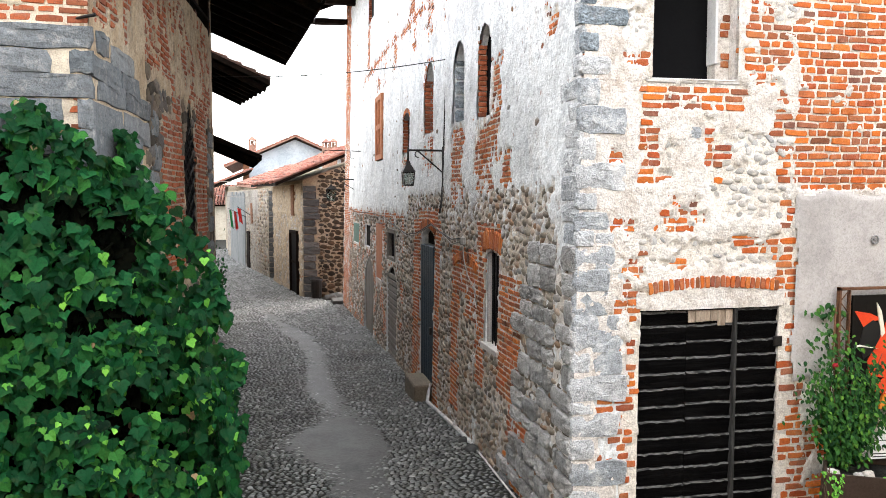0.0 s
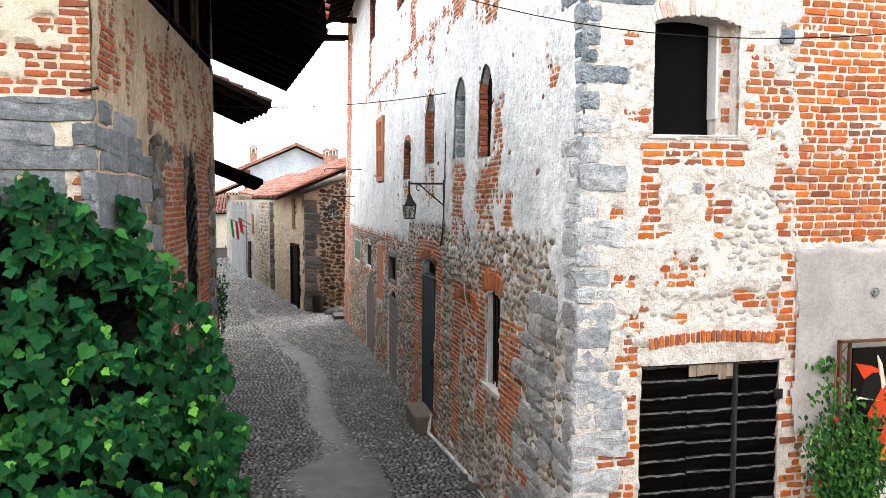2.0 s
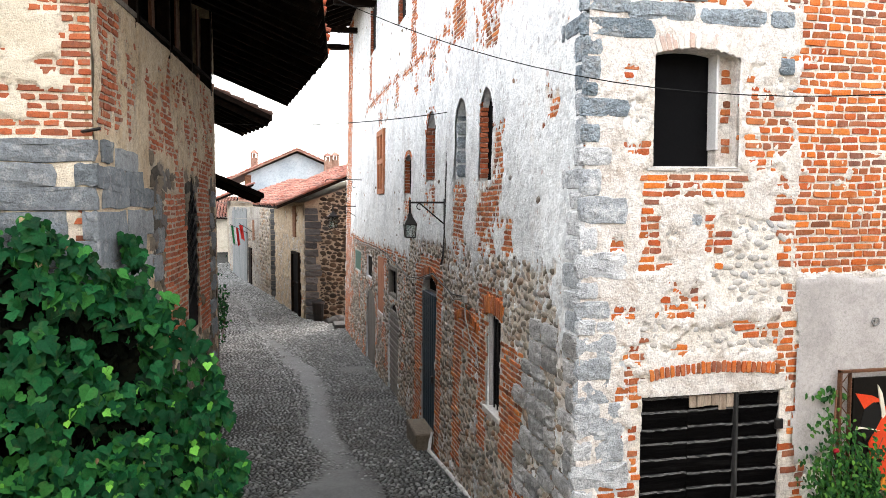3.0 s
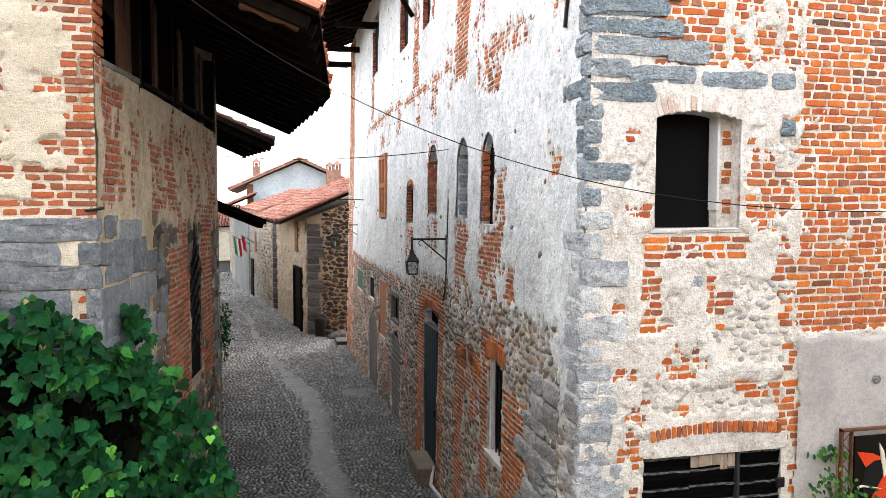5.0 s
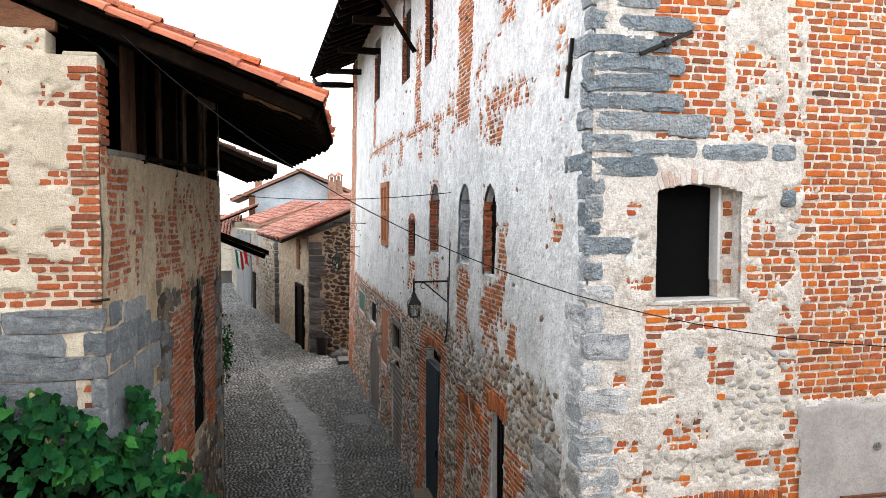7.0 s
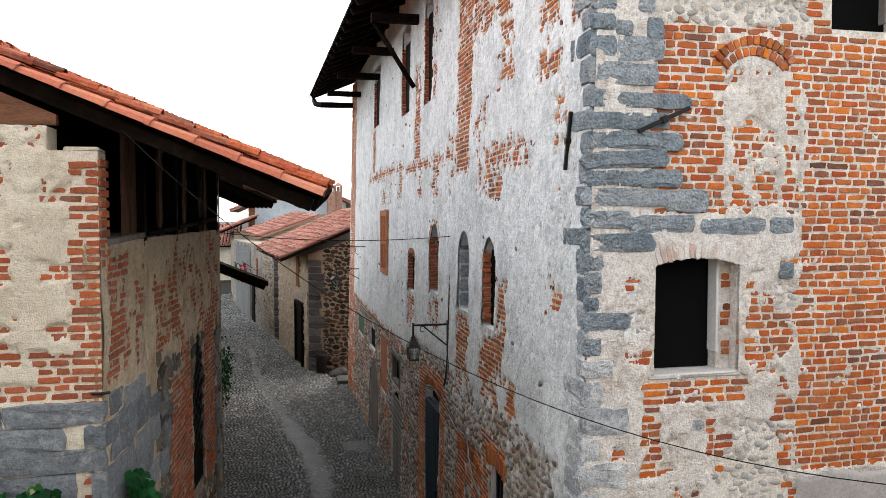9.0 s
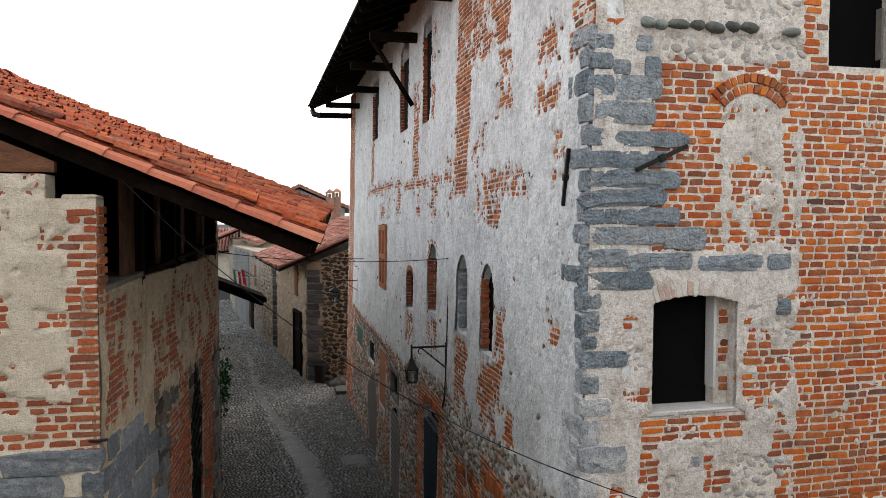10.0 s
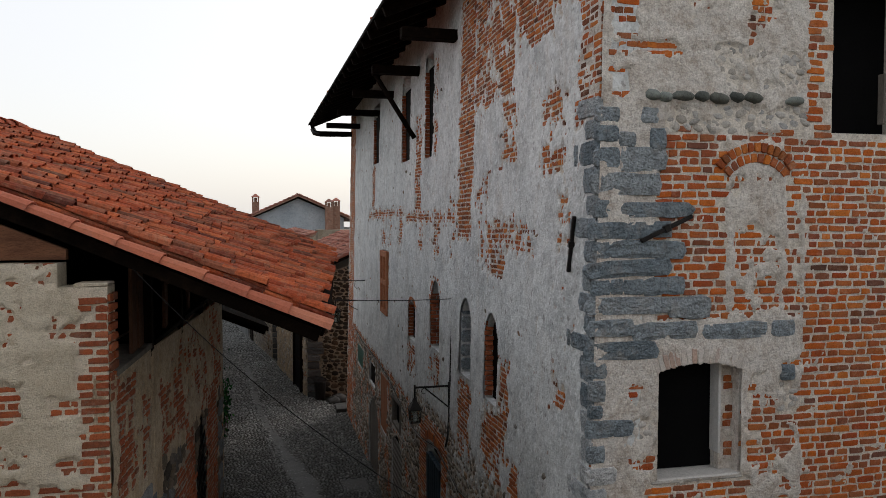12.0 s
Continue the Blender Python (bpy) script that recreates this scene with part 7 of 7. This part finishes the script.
# ---- plants ----
def leaf_template(rnd, lobes=True):
    """A broad three-lobed leaf, folded a little along its rib: x across, y to the tip, z up."""
    half = [(0.0, 0.0), (0.17, -0.13), (0.38, -0.08), (0.5, 0.1), (0.6, 0.34), (0.4, 0.44), (0.31, 0.64), (0.17, 0.76)] if lobes else [(0.0, 0.0), (0.2, 0.1), (0.3, 0.35), (0.24, 0.65), (0.1, 0.88)]
    tip = (0.0, 1.0)
    right = [(x * rnd.uniform(0.9, 1.1), y * rnd.uniform(0.92, 1.08)) for x, y in half[1:]]
    left = [(-x * rnd.uniform(0.9, 1.1), y * rnd.uniform(0.92, 1.08)) for x, y in half[1:]]
    fold, curl = rnd.uniform(0.1, 0.4), rnd.uniform(-0.35, 0.1)
    lift = lambda x, y: abs(x) * fold + curl * y * y + rnd.uniform(-0.02, 0.02)
    pts = [(0, 0)] + right + [tip] + left[::-1]
    verts = [(x, y, lift(x, y)) for x, y in pts] + [(0, 0.42, curl * 0.17)]
    n = len(pts)
    loops, totals = [], []
    for j in range(n):
        loops += [j, (j + 1) % n, n]
        totals.append(3)
    return np.array(verts), np.array(loops), np.array(totals)


LEAVES = [leaf_template(rng) for _ in range(10)]
SMALL_LEAVES = [leaf_template(rng, False) for _ in range(6)]


def leaf_pose(p, outward, size, r, droop=0.75):
    """A leaf at p that faces outward and hangs with its tip down."""
    z = (outward + Vector((r.uniform(-0.7, 0.7), r.uniform(-0.6, 0.6), r.uniform(-0.15, 1.0)))).normalized()
    y = Vector((r.uniform(-0.6, 0.6), r.uniform(-0.3, 0.3), -droop))
    y = (y - z * y.dot(z)).normalized()
    x = y.cross(z)
    m = Matrix.Identity(4)
    m.col[0].xyz, m.col[1].xyz, m.col[2].xyz, m.col[3].xyz = x * size, y * size, z * size, p
    return m


def vine():
    """A thick vine hung over the corner of the loft house, bulging towards the lane."""
    th = thing("climbing_vine", (-1.0, 5.1, 0.0), "dense dark green climbing vine over the house corner", "vine")
    r = random.Random(77)
    top_x = [-5.0, -2.4, -1.75, -1.5, -1.2, -1.0, -0.86, -0.7, -0.55, -0.4, -0.3, -0.24]
    top_z = [4.0, 3.85, 3.62, 3.48, 3.28, 3.2, 3.08, 2.92, 2.7, 2.3, 1.95, 1.6]
    mass, young, dry, shoots = [], [], [], []

    n = 0
    while n < 9000:
        # front sheet: from far left round the corner into the lane
        q = r.random()
        if q < 0.72:
            x = r.uniform(-3.6, -0.3) if r.random() < 0.35 else r.uniform(-2.0, -0.25)
            zt = np.interp(x, top_x, top_z) + (fbm(x * 3.0, 5.0, 91, 3).item() - 0.5) * 0.3
            z = r.uniform(0.25, zt)
            bulge = 0.16 + 0.42 * smooth_step(0.0, 2.6, zt - z).item() * (0.75 + 0.5 * fbm(x * 1.4, z * 1.4, 93, 3).item())
            if x > -1.1:
                bulge *= max(0.25, 1 - (x + 1.1) / 1.1)
            if z < 0.9 and r.random() < 0.75 * (0.9 - z) and x < -0.7:
                continue
            y = 5.33 - bulge * r.choice((1.0, 1.0, 0.95, 0.88, 0.8)) - r.uniform(-0.05, 0.05)
            if x > LX:
                y += (x - LX) * 0.35
            out_dir = Vector((0.25 + max(0, x + 1.2) * 0.5, -1, 0.1))
        else:
            # side sheet along the lane
            y = 5.2 + 2.5 * r.random() ** 1.25
            zt = np.interp(y, [5.2, 5.7, 6.2, 6.8, 7.4, 7.8], [3.35, 3.2, 2.75, 2.2, 1.7, 1.0]) + (fbm(y * 3, 1.0, 97, 3).item() - 0.5) * 0.3
            z = r.uniform(0.0, zt)
            stand = 0.12 + (0.62 * smooth_step(0.0, 1.7, zt - z).item()) * np.interp(y, [5.2, 6.2, 7.8], [1.15, 1.0, 0.4])
            x = LX + 0.07 * (y - 5.35) + stand * r.choice((1.0, 1.0, 0.93, 0.85, 0.75)) + r.uniform(-0.05, 0.05)
            out_dir = Vector((1, -0.55, 0.1))
        n += 1
        if fbm(x * 4.2 + y * 2.0, z * 4.2, 111, 2).item() < 0.48:
            if r.random() < 0.7:
                continue
            back_off = r.uniform(0.1, 0.24)
            x, y = x - out_dir.x * back_off * 0.6, y - out_dir.y * back_off
        size = r.uniform(0.058, 0.112) * (1.0 if r.random() < 0.75 else 0.62)
        p = Vector((x, y, z))
        k = fbm(x * 4, z * 4, 101, 2).item()
        m = leaf_pose(p, out_dir, size, r)
        c = r.random()
        if c < 0.006 + (0.12 if k > 0.66 else 0) + (0.04 if x > -1.1 and 0.4 < z < 2.3 else 0):
            young.append(Matrix.Translation(out_dir.normalized() * 0.05) @ leaf_pose(p, out_dir, size * r.uniform(0.5, 0.9), r))
        elif c > 0.992:
            dry.append(leaf_pose(p, out_dir, size * 0.6, r))
        else:
            mass.append(m)
    for _ in range(260):
        x, z = r.uniform(-2.2, -1.4), r.uniform(2.2, 3.35)
        mass.append(leaf_pose(Vector((x, 5.33 - 0.16 - 0.3 * smooth_step(0.0, 1.6, 3.5 - z).item() - r.uniform(0, 0.06), z)), Vector((0.25, -1, 0.1)), r.uniform(0.07, 0.12), r))
    # a tuft standing up at the corner, and loose shoots
    for _ in range(70):
        p = Vector((-1.06 + r.uniform(-0.03, 0.08), r.gauss(5.8, 0.09), r.uniform(2.9, 3.4)))
        mass.append(leaf_pose(p, Vector((0.7, -0.8, 0.2)), r.uniform(0.06, 0.1), r))
    # added layer of near-black leaves: shade between the outer leaves, as colour
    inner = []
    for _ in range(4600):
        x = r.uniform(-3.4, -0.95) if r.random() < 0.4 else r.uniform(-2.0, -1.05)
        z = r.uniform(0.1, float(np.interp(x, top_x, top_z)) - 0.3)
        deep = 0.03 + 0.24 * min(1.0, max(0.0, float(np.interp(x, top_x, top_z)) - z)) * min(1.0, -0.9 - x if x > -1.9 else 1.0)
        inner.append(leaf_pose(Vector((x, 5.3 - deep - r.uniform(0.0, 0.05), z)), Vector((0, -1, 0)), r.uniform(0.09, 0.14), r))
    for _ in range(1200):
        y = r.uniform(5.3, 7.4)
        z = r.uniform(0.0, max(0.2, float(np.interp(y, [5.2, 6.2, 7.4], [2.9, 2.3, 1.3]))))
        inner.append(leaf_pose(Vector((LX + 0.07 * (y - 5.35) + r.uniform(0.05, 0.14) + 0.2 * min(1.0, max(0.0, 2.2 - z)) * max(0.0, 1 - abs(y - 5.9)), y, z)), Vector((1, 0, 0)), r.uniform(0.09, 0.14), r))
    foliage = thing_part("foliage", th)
    lay("inner_leaf", LEAVES, inner, "inner_leaf", foliage, label="near-black leaves standing for the shade inside the vine")
    lay("leaf", LEAVES, mass, "leaf", foliage, near=lambda p: -1.7 < p.x < -0.3 and 1.3 < p.z < 3.2 and p.y < 5.02, limit=300, label="dense dark green lobed leaves")
    lay("young_leaf", LEAVES, young, "young_leaf", foliage, near=lambda p: p.z > 0.8 and p.y < 6.5, label="bright yellow green young leaves")
    lay("dry_leaf", LEAVES, dry, "dry_leaf", foliage, near=lambda p: True)
    bm = bmesh.new()
    for i in range(26):
        x = r.uniform(-2.4, -1.25)
        pts = [Vector((x + r.uniform(-0.1, 0.1), 5.15, 0.05))]
        for k in range(6):
            pts.append(Vector((pts[-1].x + r.uniform(-0.14, 0.14), 5.3 + r.uniform(-0.06, 0.02), 0.05 + (k + 1) * r.uniform(0.4, 0.5))))
        tube_into(bm, pts, 0.02, 5, 0.006)
    tube_into(bm, [(-0.92, 4.95, -0.05), (-0.9, 5.05, 0.4), (-0.97, 5.2, 0.95), (-1.0, 5.28, 1.4)], 0.06, 7, 0.03)
    part("stem", bm, "stem", th, "twisted woody stems")


def thing_part(name, parent):
    """A part that only holds sub-parts: a thin woody core along the wall."""
    bm = bmesh.new()
    tube_into(bm, [(-1.1, 5.24, 0.0), (-1.12, 5.26, 1.2), (-1.06, 5.26, 2.2), (-1.02, 5.27, 3.1)], 0.03, 6, 0.01)
    return part(name, bm, "stem", parent)


vine()


def creeper_tuft(name, centre, size, count, seed, label, mat="leaf", leaf=0.06, category="plant"):
    th = thing(name, (centre[0], centre[1], centre[2] - size[2]), label, category)
    r = random.Random(seed)
    poses = []
    for _ in range(count):
        d = Vector((r.gauss(0, 0.42), r.gauss(0, 0.42), r.gauss(0, 0.42)))
        p = Vector(centre) + Vector((d.x * size[0], d.y * size[1], d.z * size[2]))
        poses.append(leaf_pose(p, Vector((-0.2, -1, 0.3)), leaf * r.uniform(0.7, 1.3), r))
    bm = bmesh.new()
    for _ in range(6):
        a = Vector((centre[0] + r.uniform(-0.3, 0.3) * size[0], centre[1], centre[2] - size[2]))
        b = Vector(centre) + Vector((r.uniform(-0.6, 0.6) * size[0], r.uniform(-0.3, 0.3) * size[1], r.uniform(0.2, 0.9) * size[2]))
        tube_into(bm, [a, a.lerp(b, 0.5) + Vector((r.uniform(-0.04, 0.04), 0, 0)), b], 0.008, 5, 0.003)
    stems = part("stem", bm, "stem", th)
    lay("leaf", SMALL_LEAVES, poses, mat, stems, near=lambda p: True, limit=300)
    return th


# weeds beside the loft house wall, further along
creeper_tuft("wall_weed", (-1.78, 24.6, 0.25), (0.3, 0.7, 1.2), 260, 5, "green weed growing at the foot of a wall", leaf=0.1)


def painting_corner():
    """The painted board in its lattice frame, the climbing rose, the planter and the sign."""
    y = FY - 0.1
    p = thing("painted_board", (5.4, y, 0.95), "large abstract painted board in a rusty lattice frame", "painting")
    box("panel", (5.08, y - 0.012, 0.98), (6.2, y + 0.012, 2.05), "canvas", p, "near-black painted panel", bevel=0.003)
    for lo, hi in (((4.93, y - 0.02, 0.9), (4.955, y + 0.02, 2.13)), ((5.04, y - 0.02, 0.9), (5.055, y + 0.02, 2.1)), ((4.93, y - 0.02, 2.1), (6.3, y + 0.02, 2.125)), ((4.955, y - 0.02, 0.9), (6.3, y + 0.02, 0.92))):
        box("frame_bar", lo, hi, "rust", p, bevel=0.003)
    for i in range(12):
        z = 0.93 + i * 0.097
        a, b = (4.955, 5.04) if i % 2 else (5.04, 4.955)
        tube("lattice_bar", [(a, y, z), (b, y, z + 0.097)], 0.006, "rust", p, sides=4)

    def blade(pts, mat, k):
        bm = bmesh.new()
        y0, y1 = y - 0.0145 - k * 0.004, y - 0.0115
        f = [bm.verts.new((5.08 + a, y0, 0.98 + b)) for a, b in pts]
        g = [bm.verts.new((5.08 + a, y1, 0.98 + b)) for a, b in pts]
        bm.faces.new(f)
        for i in range(len(pts)):
            bm.faces.new((f[i], g[i], g[(i + 1) % len(pts)], f[(i + 1) % len(pts)]))
        bmesh.ops.recalc_face_normals(bm, faces=bm.faces)
        part("painted_shape", bm, mat, p)

    blade([(0.02, 0.93), (0.12, 0.78), (0.2, 0.83), (0.33, 0.84), (0.2, 0.9)], "red_paint", 0)
    blade([(0.08, 0.62), (0.12, 0.78), (0.22, 0.84), (0.3, 0.8), (0.3, 0.66), (0.24, 0.56), (0.13, 0.48)], "black_paint", 1)
    blade([(0.17, 0.46), (0.29, 0.66), (0.36, 0.82), (0.42, 0.76), (0.48, 0.86), (0.62, 0.7), (0.5, 0.5), (0.4, 0.3), (0.2, 0.32)], "red_paint", 2)
    blade([(0.25, 1.0), (0.3, 0.92), (0.345, 0.72), (0.31, 0.68), (0.28, 0.84)], "cream_paint", 3)
    blade([(0.38, 0.66), (0.4, 0.44), (0.55, 0.5), (0.43, 0.62)], "cream_paint", 3)
    blade([(0.2, 0.2), (0.36, 0.3), (0.6, 0.34), (0.7, 0.2), (0.45, 0.12)], "red_paint", 4)
    blade([(0.36, 0.16), (0.47, 0.32), (0.6, 0.4), (0.42, 0.2)], "cream_paint", 5)
    blade([(0.3, 0.02), (0.34, 0.14), (0.5, 0.2), (0.62, 0.06), (0.55, 0.0)], "orange_paint", 5)
    blade([(0.03, 0.6), (0.08, 0.62), (0.28, 0.575), (0.08, 0.605)], "cream_paint", 5)
    # planter
    pl = thing("planter", (5.1, 5.42, 0.0), "dark brown metal planter with trailing plants", "planter")
    bm = bmesh.new()
    plan = ((4.5, 5.24), (5.75, 5.12), (5.95, 5.5), (4.8, 5.6))
    foot = [bm.verts.new((x - (0.06 if x < 5 else 0.0), y, -0.05)) for x, y in plan]
    rim = [bm.verts.new((x, y, z)) for (x, y), z in zip(plan, (0.6, 0.44, 0.5, 0.62))]
    inner_rim = [bm.verts.new(v.co.lerp(Vector((5.25, 5.37, v.co.z)), 0.05)) for v in rim]
    low = [bm.verts.new(v.co - Vector((0, 0, 0.1))) for v in inner_rim]
    for i in range(4):
        j = (i + 1) % 4
        for u, w in ((foot, rim), (rim, inner_rim), (inner_rim, low)):
            bm.faces.new((u[i], u[j], w[j], w[i]))
    bm.faces.new(low)
    part("planter_box", bm, "brown_metal", pl)
    bm = bmesh.new()
    bm.faces.new([bm.verts.new(c) for c in ((4.57, 5.27, 0.55), (5.68, 5.16, 0.4), (5.86, 5.48, 0.45), (4.84, 5.56, 0.56))])
    bmesh.ops.solidify(bm, geom=bm.faces[:], thickness=0.04)
    part("soil", bm, "earth", pl)
    r = random.Random(12)
    for x in (4.66, 4.72, 4.9, 5.02):
        rock = lay_rock((x, 5.33 + r.uniform(-0.03, 0.06), 0.54 - 0.13 * (x - 4.6)), r.uniform(0.04, 0.065), r)
        rock["label"], rock["group"] = "pale rounded stone lying in the planter", "stones in the planter"
        rock.data.materials[0] = M["pale_cobble"]
    rr = random.Random(14)
    rose = thing("climbing_rose", (4.85, 5.5, 0.56), "climbing rose with one red flower before the board", "rose")
    canes, sprays = [], []
    for x1, y1, z1 in ((4.62, 5.48, 1.42), (4.72, 5.52, 1.75), (4.84, 5.5, 1.62), (4.98, 5.46, 1.5), (5.12, 5.44, 1.3), (5.3, 5.42, 1.05), (4.66, 5.44, 1.1), (4.9, 5.4, 1.0), (5.05, 5.4, 0.9), (5.25, 5.46, 1.55), (4.8, 5.42, 0.85), (4.56, 5.46, 1.3), (4.7, 5.42, 1.3), (4.95, 5.42, 1.25), (5.1, 5.4, 1.1), (4.92, 5.4, 0.8)):
        a, b = Vector((4.88 + rr.uniform(-0.06, 0.06), 5.48, 0.5)), Vector((x1, y1, z1))
        mid = a.lerp(b, 0.5) + Vector((rr.uniform(-0.08, 0.08), rr.uniform(-0.04, 0.04), 0.06))
        canes.append((a, mid, b))
        for _ in range(150):
            k = rr.uniform(0.25, 1.05)
            q = a.lerp(mid, 2 * k) if k < 0.5 else mid.lerp(b, 2 * k - 1)
            spread = 0.035 + 0.09 * vnoise(k * 9, x1 * 7, 3).item()
            sprays.append(leaf_pose(q + Vector((rr.gauss(0, spread), rr.gauss(0, spread * 0.5), rr.gauss(0, spread))), Vector((-0.2, -1, 0.4)), rr.uniform(0.034, 0.06), rr))
    for c in canes:
        tube("stem", c, 0.007, "stem", rose, taper=0.003, sides=5)
    lay("leaf", SMALL_LEAVES, sprays, "rose_leaf", rose, near=lambda p: p.z > 1.15, limit=300, label="small dark green rose leaves")
    tube("cane", [(4.81, 5.58, 0.56), (4.84, 5.6, 1.2), (4.9, 5.63, 1.95)], 0.009, "rust", rose)
    bm = bmesh.new()
    bmesh.ops.create_icosphere(bm, subdivisions=2, radius=0.026, matrix=Matrix.Translation((4.74, 5.43, 1.47)))
    for v in bm.verts:
        v.co += Vector((noise.noise(v.co * 60), noise.noise(v.co * 61), noise.noise(v.co * 62))) * 0.012
    part("flower", bm, "petal", rose, "small dark red rose")
    rr = random.Random(16)
    spray = [leaf_pose(Vector((4.75 + rr.gauss(0.08, 0.08), FY - 0.07 + rr.uniform(-0.04, 0.02), 1.92 - rr.gauss(0.0, 0.04))), Vector((0, -1, 0.3)), rr.uniform(0.05, 0.08), rr) for _ in range(26)]
    lay("leaf", SMALL_LEAVES, spray, "rose_leaf", rose, near=lambda p: True)
    trail = [leaf_pose(Vector((4.64 - 0.14 * (k / 40) ** 2 + rr.uniform(-0.012, 0.012), 5.2, 0.6 - 0.36 * k / 40)), Vector((0, -1, 0.3)), 0.03, rr) for k in range(40)]
    lay("leaf", SMALL_LEAVES, trail, "young_leaf", pl, near=lambda p: True)
    creeper_tuft("trailing_plant", (5.22, 5.14, 0.46), (0.14, 0.08, 0.18), 240, 18, "bright green bushy plant in the planter", "young_leaf", 0.045)
    creeper_tuft("trailing_plant", (4.56, 5.24, 0.5), (0.1, 0.08, 0.2), 60, 19, "small leaved plant trailing over the planter", "young_leaf", 0.035)
    # the little sign
    s = thing("sign", (5.3, 5.45, 0.58), "small white sign with dark lettering on a tilted board", "sign")
    m = pose(5.31, 5.45, 0.7, -14, 0, -6)
    box("sign_board", (-0.17, -0.006, -0.1), (0.3, 0.006, 0.1), "flag_white", s, bevel=0.003, m=m)
    bm = bmesh.new()
    box_into(bm, (-0.15, -0.009, 0.055), (0.28, -0.006, 0.062), 0, m)
    part("rule", bm, "black_paint", s)
    cu = bpy.data.curves.new("lettering", "FONT")
    cu.body, cu.size, cu.extrude = "floran", 0.1, 0.001
    cu.materials.append(M["black_paint"])
    t = new("lettering", cu)
    put(t, s)
    t.matrix_basis = m @ pose(-0.145, -0.009, -0.03, 90, 0, 0)
    for k in range(2):
        bm = bmesh.new()
        box_into(bm, (-0.14, -0.009, -0.06 - k * 0.025), (0.2, -0.006, -0.05 - k * 0.025), 0, m)
        part("text_line", bm, "grey_stone", s)
    tube("sign_stake", [m @ Vector((0.05, 0.01, -0.1)), m @ Vector((0.05, 0.03, -0.16))], 0.008, "rust", s)


painting_corner()


# plain walls added behind the eye, out of view, to cut low sky light
for name, lo, hi in (("wall_south", (-14.0, -7.0, -0.1), (16.0, -6.5, 7.6)), ("wall_west", (-10.5, -6.5, -0.1), (-10.0, 5.0, 6.0)), ("wall_east", (11.5, -6.5, -0.1), (12.0, 5.4, 6.5))):
    tagged(box(name, lo, hi, "cream_plaster", bevel=0.02), "unseen plain cream wall added to block low sky light", "wall", kind="structure")
